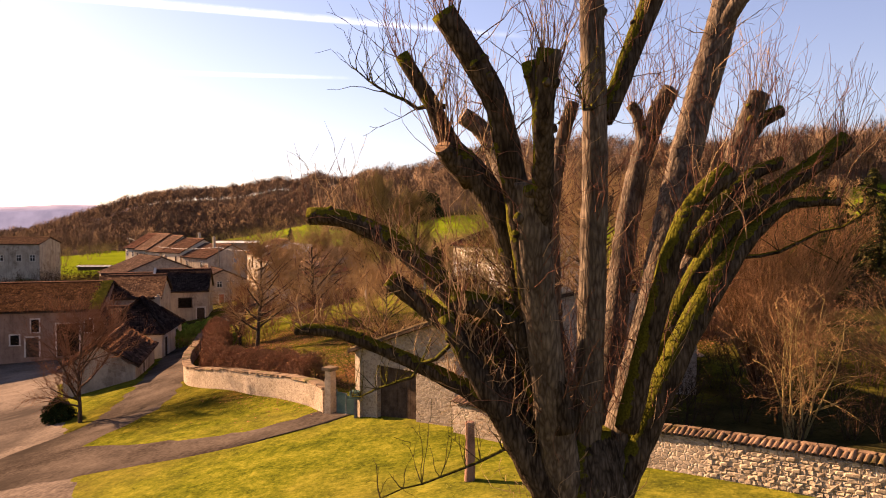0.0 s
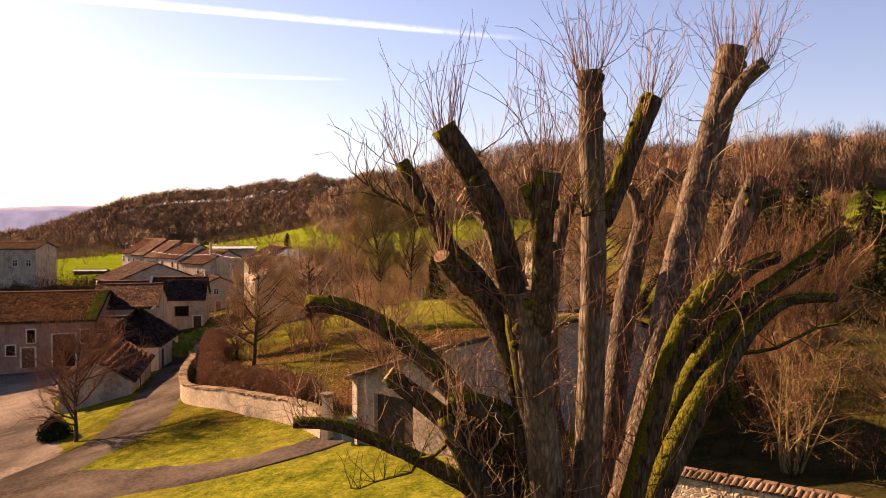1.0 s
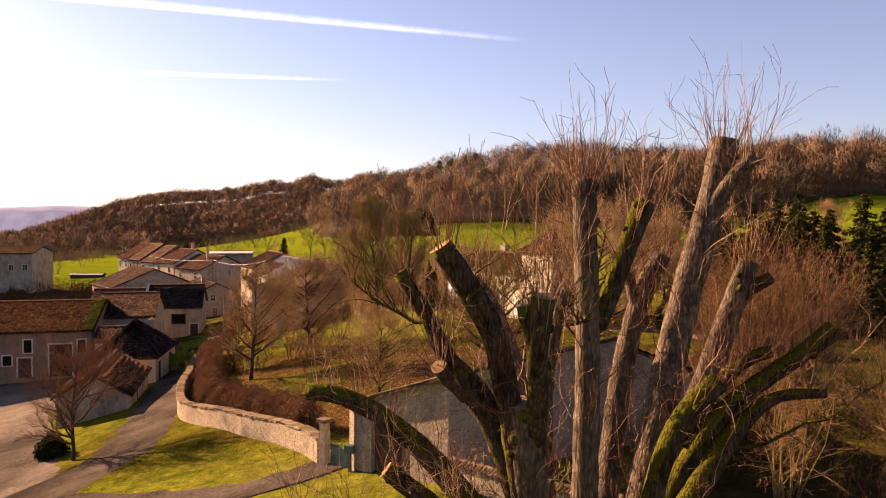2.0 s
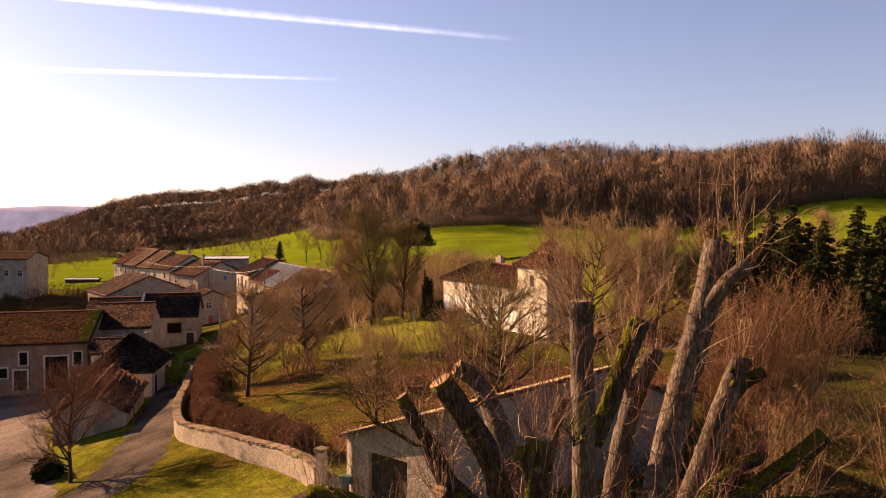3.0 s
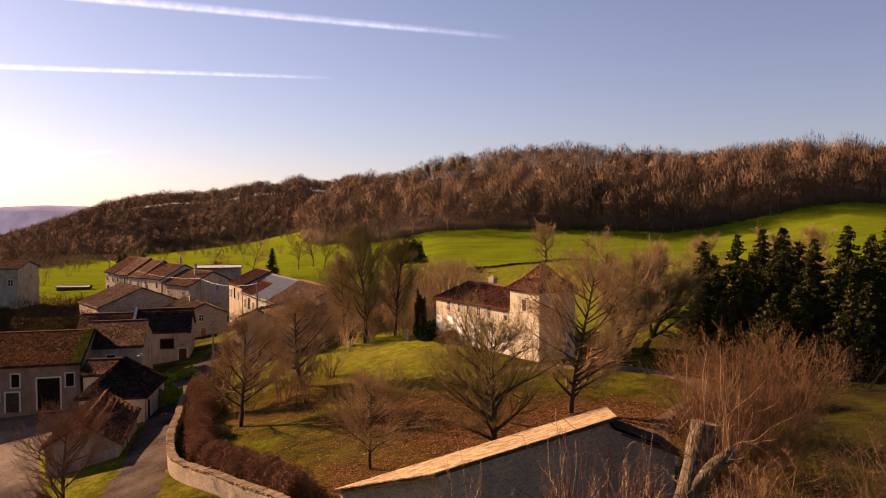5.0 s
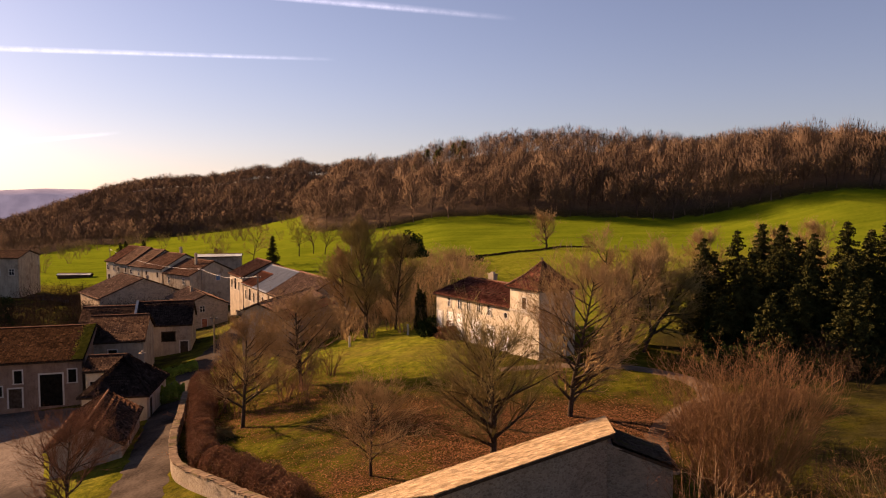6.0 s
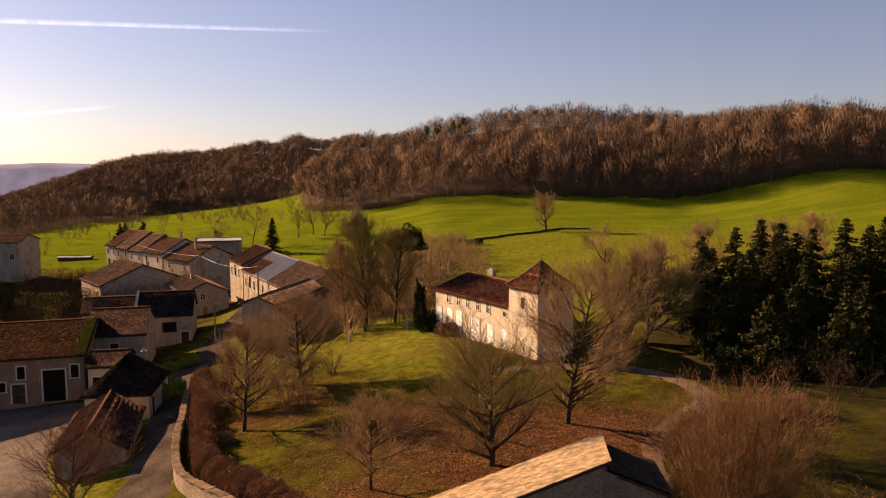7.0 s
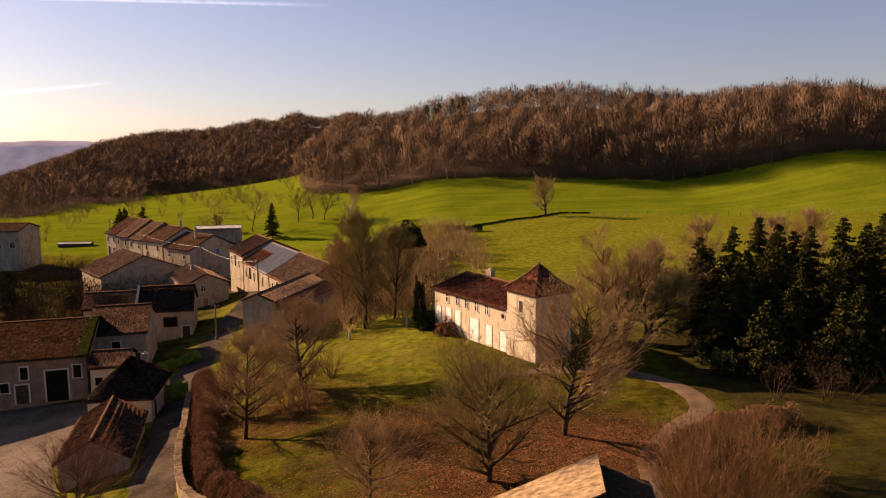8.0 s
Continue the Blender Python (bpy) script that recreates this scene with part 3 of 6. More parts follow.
def ridge_row(parent, a, b, material=None, r=0.09):
    """One row of ridge tiles, each a little fatter at its lower end."""
    a, b = Vector(a), Vector(b)
    n = max(3, int((b - a).length / 0.4))
    segs = []
    for k in range(n):
        segs.append((*a.lerp(b, k / n), *a.lerp(b, (k + 1) / n), r * 1.1, r * 0.92))
    v, f = prisms(segs, 8)
    joint = np.stack([np.arange(n - 1)[:, None] * 16 + 8 + np.arange(8), np.arange(n - 1)[:, None] * 16 + 8 + (np.arange(8) + 1) % 8,
                      np.arange(1, n)[:, None] * 16 + (np.arange(8) + 1) % 8, np.arange(1, n)[:, None] * 16 + np.arange(8)], -1).reshape(-1, 4)
    np_mesh("ridge", v, np.concatenate([f, joint]), material or M_RIDGE, parent)


def opening(parent, x, y, z, w, h, face, kind="window", frame_mat=None, leaf=None):
    """A window or door on a wall: face is the outward way in the house's own plan; recess, frame, glass or leaf, sill."""
    fx, fy = face
    ux, uy = -fy, fx
    holder = new(kind)
    holder.parent = parent
    holder.matrix_basis = Matrix(((ux, fx, 0, x), (uy, fy, 0, y), (0, 0, 1, z), (0, 0, 0, 1)))
    frame_mat = frame_mat or M_TRIM
    bm = bmesh.new()
    t = 0.13 if kind == "window" else 0.16
    for x0, x1, z0, z1 in ((-w / 2 - t, -w / 2, 0, h + t), (w / 2, w / 2 + t, 0, h + t), (-w / 2, w / 2, h, h + t)):
        block(bm, x0, x1, -0.03, 0.035, z0, z1)
    part("frame", bm, frame_mat, holder)
    bm = bmesh.new()
    block(bm, -w / 2, w / 2, -0.02, 0.006, 0, h)
    part("pane" if kind == "window" and leaf is None else "leaf", bm, leaf or M_GLASS, holder)
    if kind == "window":
        bm = bmesh.new()
        block(bm, -w / 2 - t - 0.04, w / 2 + t + 0.04, -0.03, 0.09, -0.09, 0)
        part("sill", bm, frame_mat, holder)
        if leaf is None:
            bm = bmesh.new()
            block(bm, -0.025, 0.025, 0.008, 0.02, 0, h)
            block(bm, -w / 2, -0.025, 0.008, 0.02, h * 0.6, h * 0.6 + 0.04)
            block(bm, 0.025, w / 2, 0.008, 0.02, h * 0.6, h * 0.6 + 0.04)
            part("glazing_bar", bm, M_WHITE, holder)
    return holder


def chimney(parent, x, y, z, h, w=0.5, d=0.5):
    bm = bmesh.new()
    block(bm, -w / 2, w / 2, -d / 2, d / 2, -0.9, h)
    block(bm, -w / 2 - 0.06, w / 2 + 0.06, -d / 2 - 0.06, d / 2 + 0.06, h, h + 0.1)
    block(bm, -w / 4, w / 4, -d / 4, d / 4, h + 0.1, h + 0.28)
    ob = part("chimney", bm, M_RENDER, parent)
    ob.location = (x, y, z)


def gable_house(name, label, at, turn, length, width, eave, rise, wall_mat, roof_mat, foot=-1.5, over=0.35, hip=(0, 0), roof_mat_b=None, wave=0.28):
    """A house with its ridge along its own x; z of the origin at the ground, eave and rise in metres."""
    h = thing(name, label, "house", at=at, turn=turn)
    L, W = length / 2, width / 2
    bm = bmesh.new()
    t = 0.4
    top = lambda y: eave + rise * (1 - abs(y) / W)  # noqa: E731
    # four walls with thickness, the end ones rising to gables unless hipped
    for side in (-1, 1):
        block(bm, -L, L, *sorted((side * W, side * (W - t))), foot, eave)
    for side in (-1, 1):
        e = sorted((side * L, side * (L - t)))
        hp = hip[0 if side < 0 else 1]
        prof = [(-W + t, foot), (W - t, foot), (W - t, eave)] + ([] if hp else [(0, eave + rise)]) + [(-W + t, eave)]
        fa = [bm.verts.new((e[0], y, z)) for y, z in prof]
        fb = [bm.verts.new((e[1], y, z)) for y, z in prof]
        bm.faces.new(fa[::-1])
        bm.faces.new(fb)
        for k in range(len(prof)):
            bm.faces.new((fa[k], fa[(k + 1) % len(prof)], fb[(k + 1) % len(prof)], fb[k]))
    part("wall", bm, wall_mat, h)
    k = rise / W
    drop = over * k
    x0, x1 = -L - (over if hip[0] else 0.25), L + (over if hip[1] else 0.25)
    r0, r1 = x0 + (hip[0] if hip[0] else 0), x1 - (hip[1] if hip[1] else 0)
    up = 0.10
    z0, zr = eave - drop + up, eave + rise + up
    slope(h, (x0, -W - over, z0), (x1, -W - over, z0), (r1, 0, zr), (r0, 0, zr), roof_mat, wave)
    slope(h, (x1, W + over, z0), (x0, W + over, z0), (r0, 0, zr), (r1, 0, zr), roof_mat_b or roof_mat, wave)
    if hip[0]:
        slope(h, (x0, W + over, z0), (x0, -W - over, z0), (r0, 0, zr), (r0, 0.01, zr), roof_mat, wave)
    if hip[1]:
        slope(h, (x1, -W - over, z0), (x1, W + over, z0), (r1, 0.01, zr), (r1, 0, zr), roof_mat, wave)
    ridge_row(h, (r0, 0, zr + 0.02), (r1, 0, zr + 0.02))
    return h


def on_ground(x, y, dz=0.0):
    return (x, y, ground_at(x, y) + dz)


barn = gable_house("long_barn", "long pink-grey rendered barn with a mossy brown tiled roof", (-51.2, 82.9, -6.1), 15, 27, 17.3, 4.67, 2.2, M_RENDER_PINK, M_TILE_MOSS)
for wx, wz, ww, wh in ((7.5, 2.55, 0.72, 1.3), (12.55, 2.35, 0.75, 1.35), (5.6, 1.3, 0.8, 1.0), (-1.0, 2.5, 0.72, 1.3), (1.6, 1.3, 0.8, 1.0)):
    opening(barn, wx, -8.65, wz, ww, wh, (0, -1), "window", M_TRIM, M_DARK if wx > 5 else None)
opening(barn, 10.55, -8.65, 0.0, 2.1, 3.3, (0, -1), "door", M_TRIM, M_DARK)
opening(barn, 7.2, -8.65, 0.0, 1.2, 2.0, (0, -1), "door", M_TRIM, M_WOOD)

annex = gable_house("barn_annex", "small cream annex with a dark tiled roof beside the barn", (-33.6, 79.3, -6.0), 12, 3.6, 5.4, 3.7, 1.0, M_CREAM, M_TILE_DARK)
opening(annex, -1.0, -2.7, 1.75, 0.75, 0.85, (0, -1), "window", M_TRIM, M_DARK)
opening(annex, 0.5, -2.7, 1.75, 0.75, 0.85, (0, -1), "window", M_TRIM, M_DARK)

cottage = gable_house("lane_cottage", "low cottage with a dark hipped slate roof beside the lane", (-27.6, 68.5, -4.6), 97, 7.6, 5.4, 2.95, 2.45, M_CREAM, M_TILE_DARK, hip=(3.6, 3.4))
opening(cottage, -2.4, -2.7, 0.5, 0.9, 1.7, (0, -1), "door", M_TRIM, M_WOOD)
opening(cottage, 1.7, -2.7, 0.4, 0.8, 1.9, (0, -1), "door", M_TRIM, M_WOOD)
chimney(cottage, 2.0, -1.0, 4.5, 0.75, 0.35, 0.45)

shed = gable_house("tiled_shed", "low stone shed with a ribbed mossy clay tile roof", (-25.5, 57.6, -4.3), -76.5, 9.6, 4.8, 2.0, 1.45, M_RENDER, M_TILE_SHED, wave=0.30)
opening(shed, 1.0, 2.4, 0.2, 0.9, 1.5, (0, 1), "door", M_TRIM, M_WOOD)

slate_house = gable_house("slate_house", "old rendered house with a dark wavy tile roof", (-37.1, 91.3, -5.6), 14, 6.2, 11.3, 4.55, 2.15, M_RENDER, M_TILE_DARK)
opening(slate_house, -0.2, -5.65, 2.3, 0.9, 1.3, (0, -1), "window", M_TRIM, M_DARK)
opening(slate_house, 1.9, -5.65, 0.2, 0.9, 1.9, (0, -1), "door", M_TRIM, M_WOOD)

low_house = gable_house("low_dark_house", "low rendered house with a dark sagging roof", (-36.6, 106.0, -6.2), 13, 7.0, 9.3, 4.45, 2.55, M_RENDER, M_TILE_DARK)
opening(low_house, 0.6, -4.65, 2.2, 1.6, 1.2, (0, -1), "window", M_WOOD, M_DARK)
opening(low_house, 2.6, -4.65, 0.1, 1.0, 2.0, (0, -1), "door", M_TRIM, M_WOOD)
bm = bmesh.new()
for side in (-1, 1):
    fa = [bm.verts.new((-3.95 + dx, y, z)) for dx in (0, 0.3) for y, z in ((0, 7.35), (side * 5.0, 4.65), (side * 5.0, 4.35), (0, 7.05))]
    for q in ((0, 1, 2, 3), (7, 6, 5, 4), (0, 4, 5, 1), (1, 5, 6, 2), (2, 6, 7, 3), (3, 7, 4, 0)):
        bm.faces.new([fa[i] for i in (q if side > 0 else q[::-1])])
part("parapet", bm, M_TRIM, low_house, "pale mortared parapet across the roof")
wing = gable_house("low_wing", "low dark-roofed wing behind the old house", (-43.6, 103.9, -6.4), 13, 6.4, 6.4, 5.2, 1.6, M_RENDER, M_TILE_DARK)

stone_house = gable_house("stone_gable_house", "stone house with a bare gable and old clay tiles", (-39.5, 129.5, -6.6), 119.4, 13, 7.2, 4.5, 1.6, M_STONE_OLD, M_TILE_PALE)
opening(stone_house, -6.5, 0.6, 3.3, 0.7, 0.9, (-1, 0))
opening(stone_house, -6.5, 0.3, 0.6, 0.8, 1.5, (-1, 0), "window", M_TRIM, M_TILE_RED)
chimney(stone_house, 1.0, 0.6, 5.9, 0.7)

broad_house = gable_house("broad_gable_house", "broad stone barn with a low gable and pale tiles", (-54.5, 140, -6.4), 128.7, 12, 15, 4.4, 3.0, M_STONE_OLD, M_TILE_PALE)
chimney(broad_house, -2, -2, 6.6, 0.8)

row_parts = ((0.0, 4.4, 1.30, 4.50, M_TILE_DUSK, M_CREAM), (4.4, 10.0, 1.05, 4.50, M_TILE_PALE, M_RENDER), (10.0, 15.6, 0.80, 4.20, M_TILE_PALE, M_CREAM), (15.7, 24.0, 0.80, 3.65, M_TILE, M_CREAM), (24.1, 34.3, 0.05, 2.65, M_TILE, M_RENDER))
for k, (s0, s1, low, high, rm, wm) in enumerate(row_parts):
    mid, turn = (s0 + s1) / 2, radians(-41)
    x = -72.6 + mid * math.cos(turn) - 5.8 * math.sin(turn)
    y = 171.0 + mid * math.sin(turn) + 5.8 * math.cos(turn)
    g = ground_at(x, y)
    e, ln = low - g + 0.05, s1 - s0 - (0.1 if k > 2 else -0.3)
    row = gable_house("terrace_house", "terraced village house with clay tiles and pale front", (x, y, g), -41, ln - 0.5, 11.0, e, (high - low) * 0.95, wm, rm)
    row["group"] = "row of terraced houses"
    for wx in (-ln * 0.28, ln * 0.26):
        opening(row, wx, -5.5, e - 1.9, 0.75, 1.1, (0, -1), "window", M_TRIM, M_WOOD if k % 2 else None)
    opening(row, -ln * 0.2, -5.5, e - 5.2, 1.0, 2.2, (0, -1), "door", M_TRIM, M_WOOD)
    opening(row, ln * 0.26, -5.5, e - 4.6, 0.85, 1.4, (0, -1), "window", M_TRIM, M_BLUE if k in (1, 3, 4) else None)
    if k > 2:
        chimney(row, ln * 0.1, 0.8 if k == 3 else -1.6, e + 2.4, 1.5, 0.45, 0.45)
    if k == 4:
        opening(row, ln / 2 - 0.25, 1.0, e - 1.4, 0.9, 1.1, (1, 0), "window", M_TRIM, M_BLUE)

fd, fn = Vector((math.cos(radians(-62.6)), math.sin(radians(-62.6)))), Vector((-math.sin(radians(-62.6)), math.cos(radians(-62.6))))
for k, (s0, s1, low, high, rm, nm) in enumerate(((-14.2, -4.4, 1.75, 4.3, M_TILE_DUSK, "worn red-brown tiles"), (-4.2, 11.5, 0.88, 3.9, M_METAL, "grey metal sheets"), (11.6, 25.6, 0.85, 4.0, M_TILE_PALE, "old brown tiles"))):
    c = Vector((-29.7, 124.8)) + fd * (s0 + s1) / 2 + fn * 5.5
    ln = s1 - s0 - 0.5
    b = gable_house("farm_range", "long rendered farm range roofed with " + nm, (c.x, c.y, -4.8), -62.6, ln, 10.3, low + 4.85, (high - low) * 0.94, M_RENDER, rm)
    b["group"] = "farm range"
    for j, wx in enumerate(np.arange(-ln / 2 + 1.6, ln / 2 - 1, 2.6)):
        opening(b, float(wx), -5.15, low + 2.3, (0.8, 1.3)[j % 2], (1.5, 2.0)[j % 2], (0, -1), "window", M_TRIM, M_DARK)
    if k == 1:
        slope(b, (-7.9, -5.5, 5.72), (-0.6, -5.5, 5.72), (-0.6, -1.9, 7.70), (-7.9, -1.9, 7.70), M_RUST, 0.2, 0.02, "rusted brown roof sheets")
red_roof = gable_house("red_roof_barn", "low brown-roofed barn with a bright red tiled lean-to", (-18.1, 96.5, -3.2), -105, 15.0, 4.3, 5.1, 0.85, M_RENDER, M_TILE_PALE)
slope(red_roof, (7.75, 3.75, 4.15), (-7.75, 3.75, 4.15), (-7.75, 2.45, 4.86), (7.75, 2.45, 4.86), M_TILE_RED, label="bright red tiles")
bm = bmesh.new()
block(bm, -7.4, 7.4, 2.16, 3.4, -1.0, 4.0)
part("lean_wall", bm, M_RENDER, red_roof)
far_house = gable_house("far_hall", "large pale hall with a dark flat-pitched roof", (-101.2, 173, -5.2), 2, 21, 10, 7.4, 1.3, M_RENDER, M_TILE_DARK)
for wx in (2, 6, 9):
    opening(far_house, wx, -5, 3.6, 1.0, 1.3, (0, -1))
hangar = gable_house("hangar", "low open hangar with a pale sheet roof", (-46.5, 170, -1.2), 10, 9.5, 4.5, 3.6, 0.4, M_RENDER, M_METAL, foot=-5.5)
garden_shed = gable_house("garden_shed", "small dark wooden shed behind the houses", on_ground(-63, 196), 15, 6, 4, 2.2, 1.0, M_WOOD, M_TILE_DARK)
opening(garden_shed, 0, -2, 0, 0.9, 1.8, (0, -1), "door", M_WOOD, M_DARK)
tunnel = gable_house("white_shelter", "low white roofed shelter in the field", on_ground(-95.5, 206), 3, 8.5, 2.2, 0.8, 0.3, M_WOOD, M_METAL)

# the manor and its tower
manor = gable_house("manor_house", "long cream manor with a dark red tile roof and white shutters", (7.08, 74.26, 0.7), -59, 12.6, 6.4, 4.7, 1.5, M_CREAM, M_TILE_MANOR, over=0.3, hip=(1.5, 0))
for wx, wz, ww, wh in ((-5.6, 0.75, 1.0, 2.2), (-3.64, 0.95, 1.05, 2.1), (-1.95, 0.85, 1.05, 2.2), (3.4, 0.7, 1.05, 1.9)):
    opening(manor, wx, -3.2, wz, ww, wh, (0, -1), "window", M_TRIM, M_WHITE)
opening(manor, 0.94, -3.2, 0.1, 1.5, 2.7, (0, -1), "door", M_TRIM, M_WHITE)
opening(manor, 5.7, -3.2, 0.25, 1.0, 2.2, (0, -1), "door", M_TRIM, M_WHITE)
for wx in (-3.85, -1.95, -0.33, 1.42, 3.11):
    opening(manor, wx, -3.2, 3.62, 0.5, 0.85, (0, -1))
chimney(manor, -1.4, 0.5, 6.1, 0.75, 0.9, 0.5)
bm = bmesh.new()
ring = [bm.verts.new((5.7 + 0.24 * math.cos(a), -3.23, 3.9 + 0.24 * math.sin(a))) for a in np.linspace(0, 2 * np.pi, 16, endpoint=False)]
out = [bm.verts.new((5.7 + 0.36 * math.cos(a), -3.25, 3.9 + 0.36 * math.sin(a))) for a in np.linspace(0, 2 * np.pi, 16, endpoint=False)]
for k in range(16):
    bm.faces.new((ring[k], ring[(k + 1) % 16], out[(k + 1) % 16], out[k])).material_index = 0
bm.faces.new(ring).material_index = 1
part("round_window", bm, (M_TRIM, M_GLASS), manor)


def tower():
    t = thing("tower", "square cream tower with a flared pyramid tile roof", "tower", at=(10.32, 65.94, 0.5), turn=-59)
    w, e = 2.03, 6.95
    bm = bmesh.new()
    for s in (-1, 1):
        block(bm, -w, w, *sorted((s * w, s * (w - 0.4))), -1.5, e)
        block(bm, *sorted((s * w, s * (w - 0.4))), -w + 0.4, w - 0.4, -1.5, e)
    part("wall", bm, M_CREAM, t)
    for z0, z1, o in ((e - 0.16, e, 0.12), (4.78, 4.91, 0.05)):
        bm = bmesh.new()
        for s in (-1, 1):
            block(bm, -w - o, w + o, *sorted((s * (w + o), s * (w + 0.003))), z0, z1)
            block(bm, *sorted((s * (w + o), s * (w + 0.003))), -w - 0.003, w + 0.003, z0, z1)
        part("cornice", bm, M_TRIM, t)
    o, m, top = w + 0.35, 1.1, e + 2.3
    c1 = [(-o, -o), (o, -o), (o, o), (-o, o)]
    c2 = [(-m, -m), (m, -m), (m, m), (-m, m)]
    for k in range(4):
        a, b = c1[k], c1[(k + 1) % 4]
        c, d = c2[(k + 1) % 4], c2[k]
        slope(t, (*a, e - 0.05), (*b, e - 0.05), (*c, e + 0.98), (*d, e + 0.98), M_TILE_MANOR)
        slope(t, (*d, e + 1.01), (*c, e + 1.01), (0.004, 0.004, top), (0, 0, top), M_TILE_MANOR)
        ridge_row(t, (*a, e + 0.02), (*d, e + 1.05), None, 0.08)
        ridge_row(t, (*d, e + 1.05), (0, 0, top + 0.02), None, 0.08)
    bm = bmesh.new()
    tube(bm, ((0, 0, top - 0.1), (0, 0, top + 0.35)), (0.09, 0.03), 8)
    part("finial", bm, M_IRON, t)
    opening(t, 0.0, -w, 5.1, 0.55, 1.0, (0, -1), "window", M_TRIM, M_WOOD)
    opening(t, w, 0.0, 5.1, 0.55, 1.0, (1, 0), "window", M_TRIM, M_WOOD)
    return t


tower()


# ---- garage with a stone slab roof ----
NL, KN, NR, FR = (-3.4, 28.9), (0.4, 25.6), (7.32, 29.55), (8.82, 36.76)


def roof_z(x, y):
    return 3.15 + 0.248 * (x - NL[0]) - 0.245 * (y - NL[1])


def garage():
    g = thing("garage", "stone outbuilding with a sloping stone slab roof by the gate", "outbuilding", at=(0, 0, 0))
    poly = [NL, KN, NR, FR]
    for (ax, ay), (bx, by) in zip(poly, poly[1:] + poly[:1]):
        d = Vector((bx - ax, by - ay)).normalized()
        n = Vector((-d.y, d.x)) * 0.4
        runs = ((0, 1),)
        if (ax, ay) == NL:
            runs = ((0, 0.24), (0.64, 1))
        for s0, s1 in runs:
            bm = bmesh.new()
            p, q = Vector((ax, ay)).lerp(Vector((bx, by)), s0), Vector((ax, ay)).lerp(Vector((bx, by)), s1)
            base = [(p.x, p.y), (q.x, q.y), (q.x + n.x, q.y + n.y), (p.x + n.x, p.y + n.y)]
            lo = [bm.verts.new((x, y, -0.8)) for x, y in base]
            hi = [bm.verts.new((x, y, roof_z(x, y) - 0.13)) for x, y in base]
            bm.faces.new(lo[::-1])
            bm.faces.new(hi)
            for k in range(4):
                bm.faces.new((lo[k], lo[(k + 1) % 4], hi[(k + 1) % 4], hi[k]))
            part("wall", bm, M_STONE, g)
    # lintel over the doorway
    bm = bmesh.new()
    p, q = Vector(NL).lerp(Vector(KN), 0.24), Vector(NL).lerp(Vector(KN), 0.64)
    d = (q - p).normalized()
    n = Vector((-d.y, d.x)) * 0.4
    base = [(p.x, p.y), (q.x, q.y), (q.x + n.x, q.y + n.y), (p.x + n.x, p.y + n.y)]
    lo = [bm.verts.new((x, y, 2.65)) for x, y in base]
    hi = [bm.verts.new((x, y, roof_z(x, y) - 0.13)) for x, y in base]
    bm.faces.new(lo[::-1])
    bm.faces.new(hi)
    for k in range(4):
        bm.faces.new((lo[k], lo[(k + 1) % 4], hi[(k + 1) % 4], hi[k]))
    part("lintel", bm, M_STONE, g)
    for k in range(9):
        s0, s1 = 0.24 + 0.4 * k / 9, 0.24 + 0.4 * (k + 0.94) / 9
        bm = bmesh.new()
        p, q = Vector(NL).lerp(Vector(KN), s0), Vector(NL).lerp(Vector(KN), s1)
        lo = [bm.verts.new((c.x + n.x * f, c.y + n.y * f, -0.2)) for c, f in ((p, 0.5), (q, 0.5), (q, 0.62), (p, 0.62))]
        hi = [bm.verts.new((v.co.x, v.co.y, 2.62)) for v in lo]
        bm.faces.new(lo[::-1])
        bm.faces.new(hi)
        for j in range(4):
            bm.faces.new((lo[j], lo[(j + 1) % 4], hi[(j + 1) % 4], hi[j]))
        part("door_board", bm, M_WOOD, g)
    cen = Vector((sum(p[0] for p in poly) / 4, sum(p[1] for p in poly) / 4))
    grown = [Vector(p) + (Vector(p) - cen).normalized() * 0.3 for p in poly]
    bm = bmesh.new()
    lo = [bm.verts.new((p.x, p.y, roof_z(p.x, p.y) - 0.13)) for p in grown]
    hi = [bm.verts.new((p.x, p.y, roof_z(p.x, p.y) - 0.02)) for p in grown]
    bm.faces.new(lo[::-1])
    bm.faces.new(hi)
    for k in range(4):
        bm.faces.new((lo[k], lo[(k + 1) % 4], hi[(k + 1) % 4], hi[k]))
    deck = part("roof", bm, M_WOOD, g)
    return g, deck, grown


garage_thing, garage_deck, garage_edge = garage()


def lean_to():
    """The slated back slope that runs down from the garage's upper edge, its shade in the colour."""
    t = thing("lean_to", "low stone lean-to with a shade-darkened slate roof behind the garage", "outbuilding")
    top = [(7.62, 29.7, roof_z(7.62, 29.7) - 0.45), (8.98, 36.8, roof_z(8.98, 36.8) - 0.45)]
    eave = [(10.2, 29.3, top[0][2] - 0.9), (11.6, 36.4, top[1][2] - 0.9)]
    slope(t, eave[0], eave[1], top[1], top[0], M_SLAB_SHADED, 0.5, 0.02, "stone slab slope darkened for shade", 0.34)
    ring = [(7.1, 29.72, top[0][2] + 0.3), (10.0, 29.42, eave[0][2] + 0.04), (11.7, 36.1, eave[1][2] + 0.1), (8.5, 36.5, top[1][2] + 0.3)]
    bm = bmesh.new()
    lo = [bm.verts.new((x, y, -0.5)) for x, y, z in ring]
    hi = [bm.verts.new((x, y, z - 0.16)) for x, y, z in ring]
    bm.faces.new(lo[::-1])
    bm.faces.new(hi)
    for k in range(4):
        bm.faces.new((lo[k], lo[(k + 1) % 4], hi[(k + 1) % 4], hi[k]))
    part("wall", bm, M_STONE, t)


lean_to()


